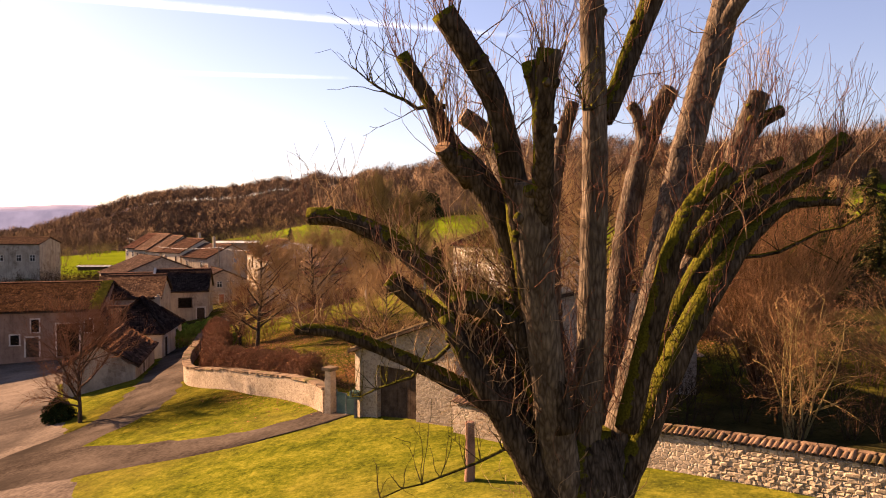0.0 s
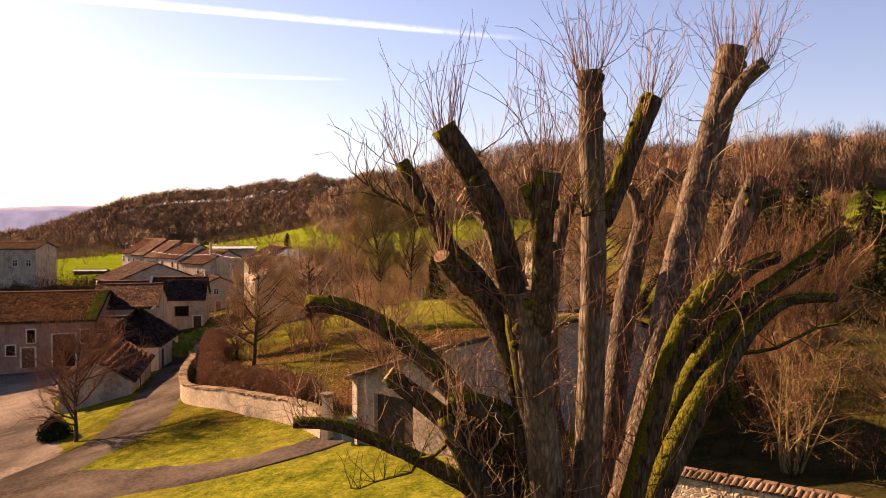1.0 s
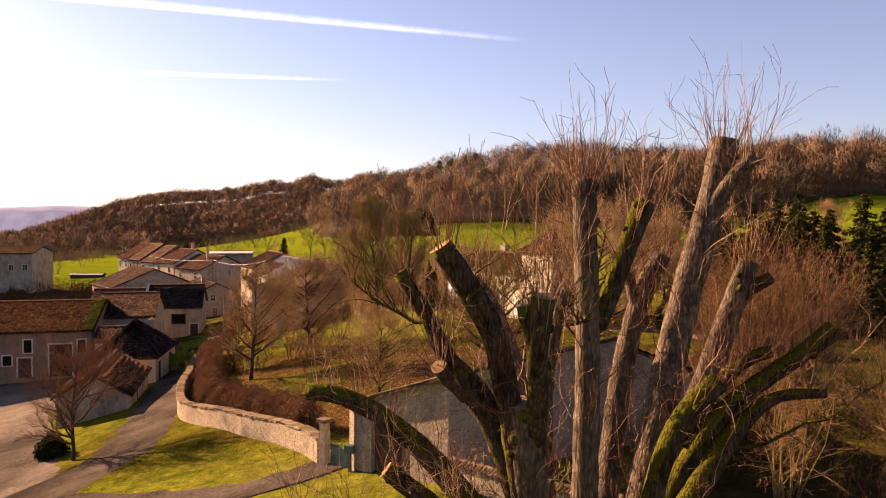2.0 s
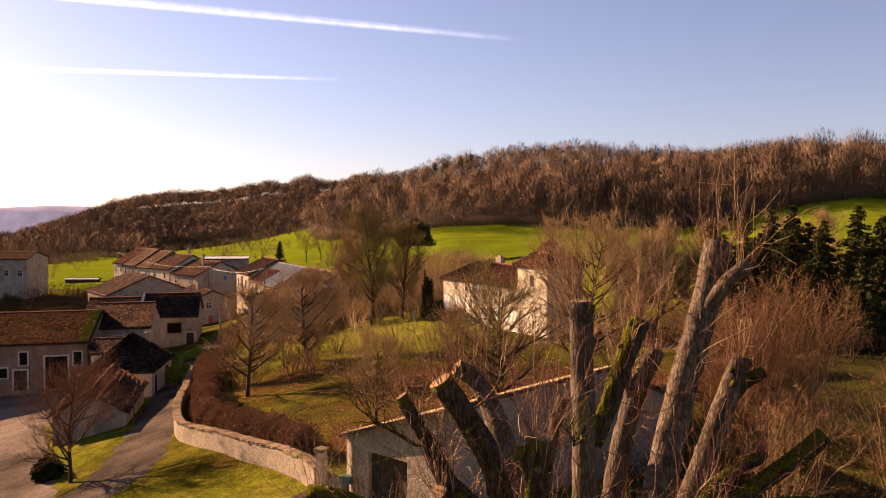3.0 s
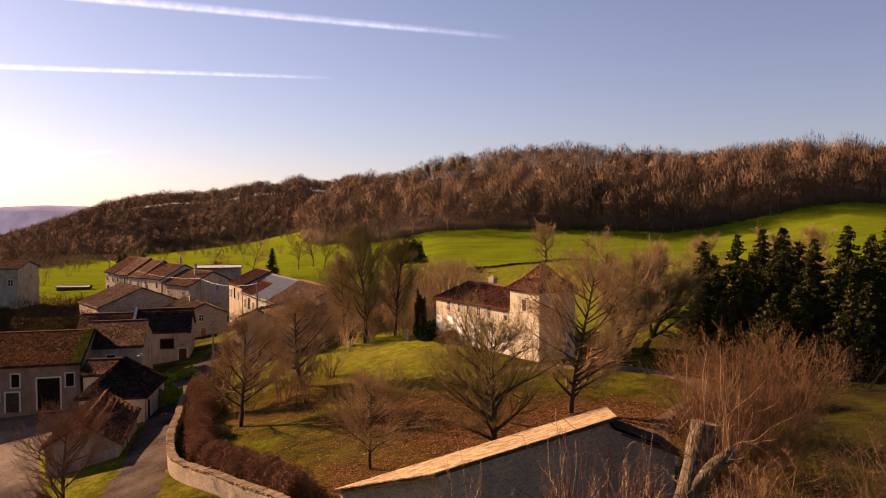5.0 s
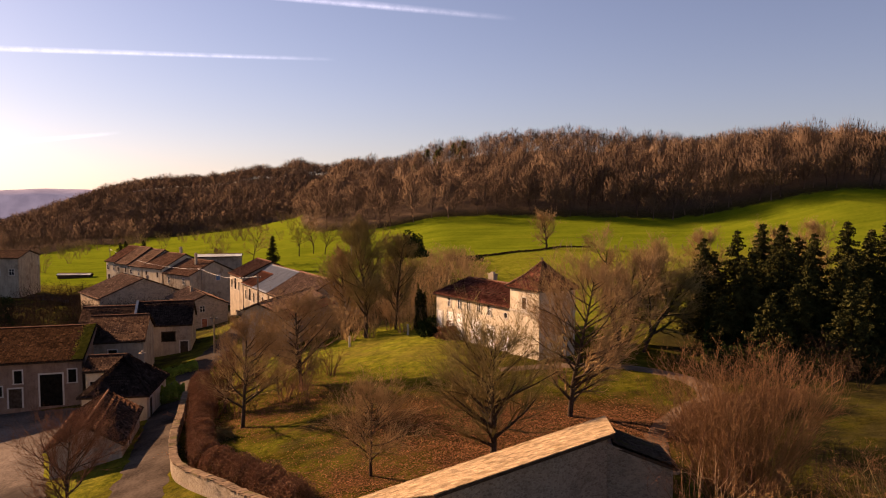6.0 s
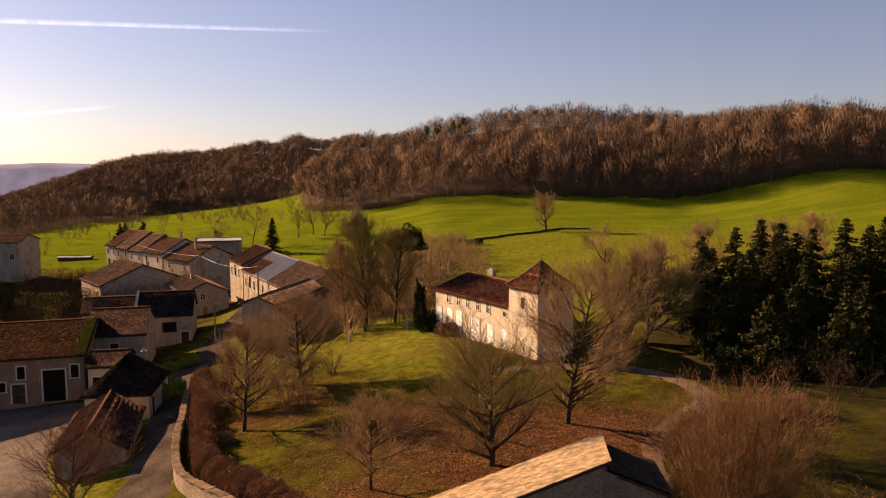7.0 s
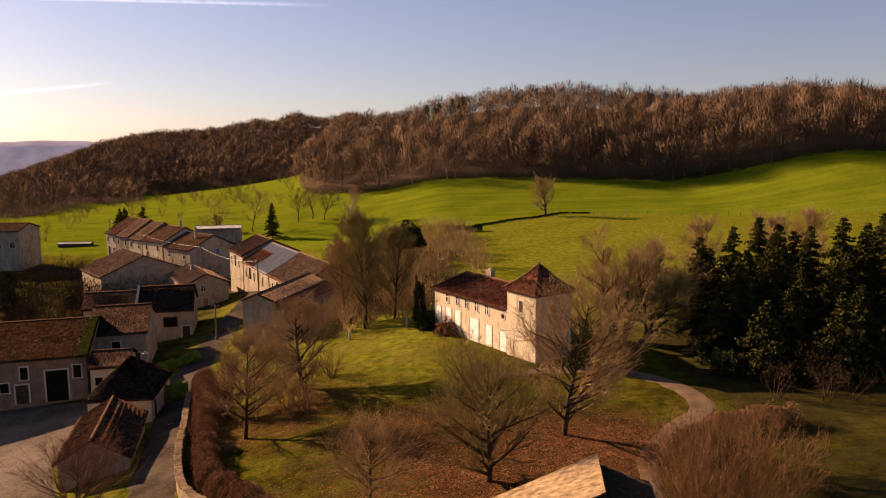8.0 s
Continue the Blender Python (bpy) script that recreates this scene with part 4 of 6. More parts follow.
def inside(poly, x, y):
    return all((b[0] - a[0]) * (y - a[1]) - (b[1] - a[1]) * (x - a[0]) > 0 for a, b in zip(poly, poly[1:] + poly[:1]))


# ---- garden walls ----
def wall_run(name, pts, tall, thick, material, label, foot=0.6):
    """A masonry wall along a bent line that follows the ground. Gives its thing, the line of its top and the side ways."""
    pts = np.asarray(pts, float)
    fine = []
    for i in range(len(pts) - 1):
        p0, p1, p2, p3 = pts[max(i - 1, 0)], pts[i], pts[i + 1], pts[min(i + 2, len(pts) - 1)]
        n = max(2, int(np.linalg.norm(p2 - p1) / 0.45))
        for s in range(n):
            t = s / n
            fine.append(0.5 * (2 * p1 + (p2 - p0) * t + (2 * p0 - 5 * p1 + 4 * p2 - p3) * t * t + (3 * p1 - p0 - 3 * p2 + p3) * t ** 3))
    fine = np.array(fine + [pts[-1]])
    d = np.gradient(fine, axis=0)
    d /= np.linalg.norm(d, axis=1, keepdims=True)
    side = np.stack([-d[:, 1], d[:, 0]], 1)
    g = height(fine[:, 0], fine[:, 1])
    g = np.convolve(np.pad(g, 4, "edge"), np.ones(9) / 9, "valid")
    w = thing(name, label, "wall", kind="structure")
    bm = bmesh.new()
    prev = None
    for p, n, z in zip(fine, side, g):
        cur = [bm.verts.new((*(p + n * s * thick / 2), h)) for s, h in ((1, z - foot), (1, z + tall), (-1, z + tall), (-1, z - foot))]
        if prev:
            for k in range(4):
                bm.faces.new((prev[k], prev[(k + 1) % 4], cur[(k + 1) % 4], cur[k]))
        else:
            bm.faces.new(cur[::-1])
        prev = cur
    bm.faces.new(prev)
    bmesh.ops.recalc_face_normals(bm, faces=bm.faces)
    part("masonry", bm, material, w)
    return w, fine, d, side, g + tall


GARDEN = ((-4.7, 30.4), (-5.7, 32.4), (-7.5, 34.9), (-9.3, 36.9), (-10.9, 39.1), (-12.7, 41.4), (-14.3, 43.6), (-15.6, 45.8), (-16.9, 49.2), (-18.2, 53.4), (-19.5, 58.5), (-20.6, 62.5), (-22.2, 68.6))
garden_wall, gw_line, gw_way, gw_side, gw_top = wall_run("garden_wall", GARDEN, 0.98, 0.42, M_STONE, "curving rubble stone garden wall with flat coping stones")
TILED = ((0.5, 25.2), (3.2, 22.2), (6.3, 19.1), (8.0, 17.35), (9.7, 15.6), (12.5, 12.8), (16.0, 9.4))
tiled_wall, tw_line, tw_way, tw_side, tw_top = wall_run("tiled_wall", TILED, 0.95, 0.42, M_STONE, "rubble stone wall capped with old clay canal tiles")


def pillar(x, y, tall, w, label):
    p = thing("gate_pillar", label, "pillar", "gate pillars", at=on_ground(x, y), turn=-35)
    bm = bmesh.new()
    z = -0.4
    rng = random.Random(5)
    while z < tall:
        h = min(rng.uniform(0.25, 0.42), tall - z + 0.01)
        j = rng.uniform(-0.012, 0.012)
        block(bm, -w / 2 - j, w / 2 + j, -w / 2 - j, w / 2 + j, z, z + h - 0.012)
        z += h
    part("shaft", bm, M_PIECE, p)
    bm = bmesh.new()
    block(bm, -w / 2 - 0.08, w / 2 + 0.08, -w / 2 - 0.08, w / 2 + 0.08, tall + 0.003, tall + 0.14)
    part("cap", bm, M_CAP, p)


pillar(-4.55, 30.1, 1.75, 0.32, "square pale stone gate pillar with a flat cap")


def gate():
    g = thing("gate", "low green painted metal gate standing half open", "gate", at=on_ground(-4.25, 29.75), turn=-35)
    for k in range(2):
        bm = bmesh.new()
        block(bm, 0.04 + 0.56 * k, 0.56 + 0.56 * k, -0.02 - 0.06 * k, 0.02 - 0.06 * k, 0.06, 0.92 - 0.08 * k)
        block(bm, 0.09 + 0.56 * k, 0.51 + 0.56 * k, -0.032 - 0.06 * k, -0.02 - 0.06 * k, 0.16, 0.80 - 0.08 * k)
        part("panel", bm, M_GREEN, g)
        bm = bmesh.new()
        tube(bm, ((0.02 + 0.56 * k, -0.06 * k, -0.1), (0.02 + 0.56 * k, -0.06 * k, 1.0 - 0.08 * k)), (0.025, 0.025), 6)
        part("post", bm, M_IRON, g)
    box = thing("letter_box", "dark green metal letter box on the gate side", "letter box", at=on_ground(-3.35, 28.6, 0.75), turn=-22)
    bm = bmesh.new()
    block(bm, -0.2, 0.2, -0.14, 0.14, 0, 0.3)
    bmesh.ops.bevel(bm, geom=list(bm.edges), offset=0.02, segments=1, affect="EDGES")
    part("body", bm, M_GREEN, box)
    bm = bmesh.new()
    block(bm, -0.05, 0.05, -0.05, 0.05, -1.0, 0)
    part("post", bm, M_IRON, box)


gate()


# ---- bare trees ----
def grow(rng, height_m, spread, levels=4, trunk_r=0.16, lean=0.0, first=0.22, twig_r=0.006, up=0.35, kids=(9, 6, 5, 4), stems=1, base=(0, 0, 0), wiggle=0.18, fan=(0.15, 0.6), tilts=(0.6, 1.05), ratio=0.55):
    """A winter tree as tapered segments: limbs (thick) and twigs (thin), each as rows of two ends and two radii."""
    limbs, twigs = [], []

    def axis_of(p, d, length, r, level):
        n = max(2, int(4 - level * 0.5)) if level else 7
        path, rad, cur, way = [p], [r], p.copy(), d.copy()
        for k in range(n):
            way = way + rng.normal(0, wiggle * (0.5 if level == 0 else 1.0), 3) + np.array([0, 0, up * (0.05 if level == 0 else 0.22)])
            way /= np.linalg.norm(way)
            cur = cur + way * length / n
            path.append(cur.copy())
            rad.append(max(twig_r * 0.6, r * (1 - 0.8 * (k + 1) / n)))
        out = limbs if level <= 1 else twigs
        for k in range(n):
            out.append((*path[k], *path[k + 1], rad[k], rad[k + 1]))
        if level >= levels:
            return
        m = kids[level]
        for k in range(m):
            f = first + (1 - first) * (k + rng.uniform(0.1, 0.9)) / m if level == 0 else 0.18 + 0.82 * (k + rng.uniform(0, 1)) / m
            i = min(int(f * n), n - 1)
            q = path[i] + (path[i + 1] - path[i]) * (f * n - i)
            ax = path[i + 1] - path[i]
            ax /= np.linalg.norm(ax)
            side = rng.normal(0, 1, 3)
            side -= ax * (side @ ax)
            side /= np.linalg.norm(side)
            tilt = rng.uniform(*tilts) if level == 0 else rng.uniform(0.35, 0.8)
            way2 = ax * math.cos(tilt) + side * math.sin(tilt)
            if level == 0:
                ln = spread * rng.uniform(0.65, 1.05) * ((1.15 - 0.55 * f) if stems > 1 else 0.30 + 0.85 * math.sin(math.pi * min(1.0, 0.08 + 0.9 * f)))
            else:
                ln = length * rng.uniform(0.38, 0.62)
            axis_of(q, way2, ln, max(twig_r, (rad[i] * ratio)), level + 1)

    for s in range(stems):
        d = np.array([rng.normal(0, 0.08) + lean, rng.normal(0, 0.08), 1.0])
        b = np.array(base, float)
        if stems > 1:
            a = 2 * np.pi * (s + rng.uniform(0, 1)) / stems
            tip = rng.uniform(*fan)
            d = np.array([math.cos(a) * tip, math.sin(a) * tip, 1.0])
            b = b + 0.25 * np.array([math.cos(a), math.sin(a), 0])
        d /= np.linalg.norm(d)
        axis_of(b, d, height_m * rng.uniform(0.8, 1.0) if stems > 1 else height_m, trunk_r, 0)
    return np.array(limbs), np.array(twigs)


def ribbons(rng, segs):
    """The thinnest twigs as narrow blades along segments. Gives vertices and triangles."""
    a, b, r = segs[:, :3], segs[:, 3:6], segs[:, 6:7]
    side = np.cross(b - a, rng.normal(0, 1, a.shape))
    side /= np.linalg.norm(side, axis=1, keepdims=True) + 1e-9
    v = np.stack([a - side * r, a + side * r, b + side * r * 0.3], 1).reshape(-1, 3)
    return v, np.arange(len(v)).reshape(-1, 3)


def fuzz(rng, segs, m, length, r, up=0.12):
    """Fine end twigs along all given segments, each of two bent pieces."""
    s = np.repeat(segs, m, 0)
    n = len(s)
    d = s[:, 3:6] - s[:, :3]
    d /= np.linalg.norm(d, axis=1, keepdims=True) + 1e-9
    p = s[:, :3] + (s[:, 3:6] - s[:, :3]) * rng.uniform(0, 1, (n, 1))
    w = d * 0.75 + rng.normal(0, 0.7, (n, 3)) + np.array([0, 0, up])
    w /= np.linalg.norm(w, axis=1, keepdims=True)
    ln = length * rng.uniform(0.4, 1.2, (n, 1))
    q = p + w * ln * 0.5
    w2 = w + rng.normal(0, 0.3, (n, 3)) + np.array([0, 0, 0.15])
    w2 /= np.linalg.norm(w2, axis=1, keepdims=True)
    e = q + w2 * ln * 0.5
    one = np.ones((n, 1))
    return np.concatenate([np.concatenate([p, q, one * r, one * r * 0.8], 1), np.concatenate([q, e, one * r * 0.8, one * r * 0.4], 1)])


def bare_tree(name, label, x, y, tall, spread, seed, trunk_r=0.16, twig=None, bark=None, category="tree", group="", sink=0.1, hair=(3, 0.65, 0.011), **kw):
    rng = np.random.default_rng(seed)
    kw.setdefault("levels", 3)
    kw.setdefault("twig_r", 0.012)
    limbs, twigs = grow(rng, tall * 0.90, spread, trunk_r=trunk_r, **kw)
    ends = fuzz(rng, twigs, *hair)
    ends[:, 6:] *= 1.25
    t = thing(name, label, category, group, at=on_ground(x, y, -sink))
    v, f = prisms(limbs, 7)
    smooth(np_mesh("trunk", v, f, bark or M_STEM, t))
    v, f = prisms(twigs, 3)
    tv, tf = ribbons(rng, ends)
    tri = np.concatenate([f[:, [0, 1, 2]], f[:, [0, 2, 3]]])
    np_mesh("crown", np.concatenate([v, tv]), np.concatenate([tri, tf + len(v)]), twig or M_TWIG, t)
    return t


BUSHY = dict(wiggle=0.10, tilts=(0.75, 1.25), ratio=0.58)
bare_tree("garden_tree", "bare garden tree casting a long shadow on the lawn", -13.5, 54.2, 8.0, 3.3, 11, 0.17, M_TWIG, kids=(24, 9, 6), first=0.20, up=0.55, twig_r=0.011, hair=(3, 0.5, 0.007), **BUSHY)
bare_tree("garden_tree", "bare rounded garden tree fanning out from its foot", 3.7, 40.8, 6.6, 4.0, 12, 0.20, M_TWIG_GREEN, kids=(34, 10, 6), first=0.06, up=0.40, twig_r=0.009, hair=(3, 0.5, 0.005), wiggle=0.11, tilts=(0.6, 1.25), ratio=0.6)
bare_tree("garden_tree", "tall bare garden tree in front of the tower", 9.2, 47.1, 9.9, 4.4, 33, 0.19, M_TWIG, kids=(36, 10, 6), first=0.10, up=0.40, twig_r=0.010, hair=(3, 0.55, 0.006), wiggle=0.10, tilts=(0.75, 1.25), ratio=0.58)
bare_tree("young_tree", "small bare young tree on the lawn", -3.0, 39.1, 4.9, 2.6, 14, 0.10, M_TWIG, kids=(22, 9, 6), first=0.22, up=0.5, twig_r=0.007, hair=(3, 0.4, 0.004), **BUSHY)
bare_tree("garden_tree", "spreading bare tree over fallen leaves", -10.7, 63.6, 7.3, 4.0, 15, 0.20, M_TWIG, kids=(28, 10, 6), first=0.12, twig_r=0.011, hair=(3, 0.55, 0.008), **BUSHY)
bare_tree("garden_tree", "bare thin tree among the garden shrubs", -16.4, 60.5, 4.6, 2.2, 25, 0.14, M_TWIG_RED, kids=(18, 8, 6), first=0.12, hair=(3, 0.5, 0.008))
bare_tree("tall_tree", "tall slender bare tree with yellowish twigs", -6.85, 84.7, 13.4, 3.8, 16, 0.24, M_TWIG_GREEN, kids=(34, 10, 6), first=0.18, up=0.7, twig_r=0.014, hair=(3, 0.65, 0.011), wiggle=0.10)
bare_tree("tall_tree", "tall slender bare tree with yellowish twigs", -3.6, 88, 11.4, 3.2, 17, 0.18, M_TWIG_GREEN, kids=(28, 9, 6), first=0.18, up=0.7, twig_r=0.014, hair=(3, 0.65, 0.011), wiggle=0.10)
bare_tree("tall_tree", "tall slender bare tree beyond the lawn", -9.6, 90, 10.5, 3.4, 26, 0.16, M_TWIG, kids=(26, 9, 6), first=0.15, up=0.7, twig_r=0.014, hair=(3, 0.65, 0.011), wiggle=0.10)
bare_tree("old_oak", "large old bare tree with a rounded crown beside the tower", 18.6, 70.0, 10.4, 4.6, 41, 0.30, M_TWIG, M_BARK, stems=4, fan=(0.12, 0.55), kids=(12, 10, 6), first=0.15, wiggle=0.18, up=0.4, twig_r=0.015, hair=(3, 0.65, 0.010), ratio=0.6)
bare_tree("old_oak", "leaning bare tree at the edge of the drive", 19.5, 66.6, 7.4, 4.4, 28, 0.34, M_TWIG_GREEN, M_BARK, kids=(18, 9, 6), first=0.25, wiggle=0.22, lean=0.5, twig_r=0.014, hair=(3, 0.6, 0.010), ratio=0.6)
bare_tree("road_tree", "small bare tree on the grass island by the road", -20.0, 41.0, 6.2, 2.9, 19, 0.12, M_TWIG_RED, kids=(24, 9, 6), first=0.16, up=0.5, twig_r=0.008, hair=(3, 0.42, 0.005), **BUSHY)
bare_tree("osier", "large many-stemmed bush with reddish upright shoots", 12.5, 28.8, 8.8, 1.7, 20, 0.026, M_OSIER, M_OSIER, "shrub", stems=120, kids=(9, 5), up=0.22, levels=2, fan=(0.03, 0.56), wiggle=0.06, first=0.25, twig_r=0.007, hair=(1, 0.5, 0.004), tilts=(0.25, 0.6), ratio=0.6)
bare_tree("osier", "many-stemmed bush with yellowish bare stems", 10.8, 22.8, 5.0, 1.6, 21, 0.035, M_OSIER, M_TWIG_GREEN, "shrub", stems=14, kids=(9, 5), up=0.25, levels=2, fan=(0.03, 0.36), wiggle=0.17, twig_r=0.006, hair=(2, 0.5, 0.004), tilts=(0.7, 1.2))
bare_tree("osier", "many-stemmed bush with yellowish bare stems", 15.6, 24.0, 5.6, 1.9, 22, 0.04, M_OSIER, M_TWIG_GREEN, "shrub", stems=14, kids=(9, 5), up=0.25, levels=2, fan=(0.03, 0.36), wiggle=0.17, twig_r=0.006, hair=(2, 0.5, 0.004), tilts=(0.7, 1.2))
bare_tree("lone_tree", "lone bare tree in the green field", 32, 198, 9.5, 4.4, 23, 0.3, M_TWIG, kids=(20, 8, 5), twig_r=0.02, first=0.15, hair=(4, 0.7, 0.012))
bare_tree("birch", "pale slender birch at the field edge", -21.2, 214, 11, 3.2, 24, 0.16, M_SHOOT_PALE, M_TRIM, kids=(18, 7, 5), twig_r=0.015, up=0.8, hair=(3, 0.6, 0.012))
for k, (x, y, h) in enumerate(((-50, 218, 12), (-38, 226, 10), (-34, 228, 10), (-30, 224, 9), (-62, 222, 5), (-75, 214, 4), (-14, 128, 6), (-9, 120, 6), (-5, 108, 7), (-10, 102, 6))):
    bare_tree("orchard_tree", "small bare tree behind the village", x, y, h, h * 0.45, 30 + k, 0.16, (M_TWIG, M_TWIG_GREEN)[k % 2], group="orchard trees", kids=(14, 7, 5), twig_r=0.015, hair=(3, 0.6, 0.01))


# ---- evergreens and hedges ----
def leaves(rng, points, size, up=0.3):
    """Small leaf or needle triangles round the given points."""
    n = len(points)
    a = rng.normal(0, 1, (n, 3))
    a /= np.linalg.norm(a, axis=1, keepdims=True)
    b = np.cross(a, rng.normal(0, 1, (n, 3)))
    b /= np.linalg.norm(b, axis=1, keepdims=True)
    s = size * rng.uniform(0.6, 1.4, (n, 1))
    v = np.stack([points - a * s, points + a * s * 0.6 + b * s * 0.7, points + a * s * 0.6 - b * s * 0.7], 1)
    return v.reshape(-1, 3), np.arange(3 * n).reshape(n, 3)


def conifer(x, y, tall, wide, seed, label):
    rng = np.random.default_rng(seed)
    t = thing("conifer", label, "tree", "conifers", at=on_ground(x, y, -0.1))
    bm = bmesh.new()
    tube(bm, ((0, 0, 0), (0.05, 0, tall * 0.5), (0, 0, tall * 0.98)), (0.2, 0.12, 0.02), 8, 0.05)
    part("trunk", bm, M_BARK, t)
    segs, pts = [], []
    z = tall * 0.08
    while z < tall * 0.97:
        f = z / tall
        full = 1.15 * wide * (1 - f) ** 0.92 * rng.uniform(0.85, 1.1) + 0.06
        for a in rng.uniform(0, 2 * np.pi, 4):
            d = np.array([math.cos(a), math.sin(a), 0])
            reach = full * rng.uniform(0.55, 1.2)
            droop = -0.28 * reach
            n = max(2, int(reach / 0.16))
            prev = np.array([0, 0, z])
            for k in range(1, n + 1):
                u = k / n
                q = np.array([0, 0, z]) + d * reach * u + np.array([0, 0, droop * u * u + 0.12 * reach * u ** 4])
                segs.append((*prev, *q, 0.03 * (1 - u) + 0.008, 0.03 * (1 - u) + 0.006))
                m = 8
                pts.append(q + rng.normal(0, 1, (m, 3)) * np.array([0.15, 0.15, 0.08]) * (0.45 + reach * 0.2))
                prev = q
        z += 0.185 * rng.uniform(0.6, 1.4)
    v, f = prisms(segs, 3)
    np_mesh("branchwork", v, f, M_BARK, t)["kind"] = "stuff"
    v, f = leaves(rng, np.concatenate(pts), 0.12)
    np_mesh("needles", v, f, M_NEEDLE, t)


# the trees nearer than y = 64 are added to shade the ground
for k, (x, y, h, w) in enumerate(((26.2, 70, 10.2, 2.7), (31.1, 74, 10.9, 3.0), (35.5, 78, 11.2, 3.2), (33.3, 69, 11.4, 3.3), (36.6, 70.5, 9.2, 2.8), (41.7, 73, 11.4, 3.3), (28.6, 66.5, 8.6, 2.7), (46.5, 77, 10.4, 3.2), (30, 79, 8.4, 2.6), (48, 70, 9, 3.0), (37.0, 65.5, 8.2, 2.8), (44, 67, 9.0, 3.0), (52, 75, 11, 3.2), (54, 70, 11.0, 3.3), (59, 73, 11.5, 3.4), (64, 78, 12, 3.4), (50, 80, 11, 3.2), (56, 66, 9, 3.2), (25.5, 63.5, 5.5, 2.2), (31, 61.5, 6.5, 2.4), (36.5, 60.5, 7, 2.7), (42.5, 61.5, 8, 2.8), (49, 63, 8.5, 3.0), (39.5, 68, 8.6, 2.9), (28.3, 73, 8.8, 3.0), (38.6, 76.5, 9.8, 3.2), (44.6, 74.5, 9.6, 3.3), (30.6, 69.5, 8.8, 3.0), (33.6, 65, 7.8, 2.8), (41.5, 79, 9.8, 3.2), (35.2, 74, 10.0, 3.1), (27.5, 58.5, 6.4, 2.6), (33, 57, 7.2, 2.8), (39, 57.5, 7.8, 3.0), (45, 58.5, 8.2, 3.0), (51, 59, 8.5, 3.0))):
    conifer(x, y, h, w, 60 + k, "dark green conifer in the garden grove")
conifer(-42, 207, 10, 2.6, 80, "dark conifer beyond the village roofs")
for k, (x, y, h) in enumerate(((-92, 232, 8), (-88, 236, 7.5), (-96, 238, 7))):
    conifer(x, y, h, 2.8, 82 + k, "dark conifer at the edge of the village")


def bush(name, label, x, y, rx, ry, rz, seed, material, n=2500, size=0.07, category="bush", stem=None, dz=0.0):
    rng = np.random.default_rng(seed)
    d = rng.normal(0, 1, (n, 3))
    d /= np.linalg.norm(d, axis=1, keepdims=True)
    d[:, 2] = np.abs(d[:, 2])
    wob = 1 + 0.22 * np.sin(d[:, 0] * 5 + seed) * np.sin(d[:, 1] * 6 + 2 * seed) + 0.12 * np.sin(d[:, 2] * 11 + d[:, 0] * 7)
    r = rng.uniform(0.25, 1, n) ** 0.4 * wob
    p = d * r[:, None] * np.array([rx, ry, rz])
    t = thing(name, label, category, at=on_ground(x, y, dz))
    tips = p[rng.choice(n, 90)]
    v, f = prisms(np.column_stack([tips * 0.05, tips * 0.95, np.full(90, 0.018), np.full(90, 0.006)]), 3)
    np_mesh("stemwork", v, f, stem or M_TWIG, t)["kind"] = "stuff"
    v, f = leaves(rng, p, size)
    np_mesh("foliage", v, f, material, t)
    return t


bush("clipped_box", "dark clipped bush standing on the grass island", -22.2, 43.0, 0.85, 0.8, 1.3, 1, M_IVY, 6000, 0.06)
bush("garden_bush", "round evergreen bush near the manor", 1.0, 78.6, 1.9, 1.7, 1.8, 2, M_IVY, 5000, 0.10)
bush("garden_bush", "brown beech bush near the manor", 2.9, 75.2, 1.8, 1.5, 1.5, 3, M_REDHEDGE, 5000, 0.09)
bush("cypress", "dark narrow columnar cypress beside the manor", -0.6, 84.5, 0.75, 0.75, 4.6, 4, M_NEEDLE, 7000, 0.10, "tree")
bush("pine_crown", "small pine with tufted green top", -1.8, 90, 1.9, 1.9, 3.0, 5, M_IVY, 4000, 0.12, "tree", dz=8.2)
for k, (x, y, r) in enumerate(((-58, 108, 1.8), (-64, 118, 2.2), (-52, 116, 1.6), (-72, 128, 2.4), (-68, 106, 1.6), (-60, 128, 2.0), (-78, 138, 2.6), (-49, 104, 1.5), (-84, 150, 2.6))):
    bush("evergreen_shrub", "dark evergreen shrub in the village gardens", x, y, r, r * 0.9, r * 1.1, 90 + k, M_IVY, 3000, 0.12)
bush("ivy_bush", "shrub at the foot of the garden tree", -14.4, 52.2, 0.8, 0.8, 0.9, 6, M_TWIG_GREEN, 2500, 0.05)


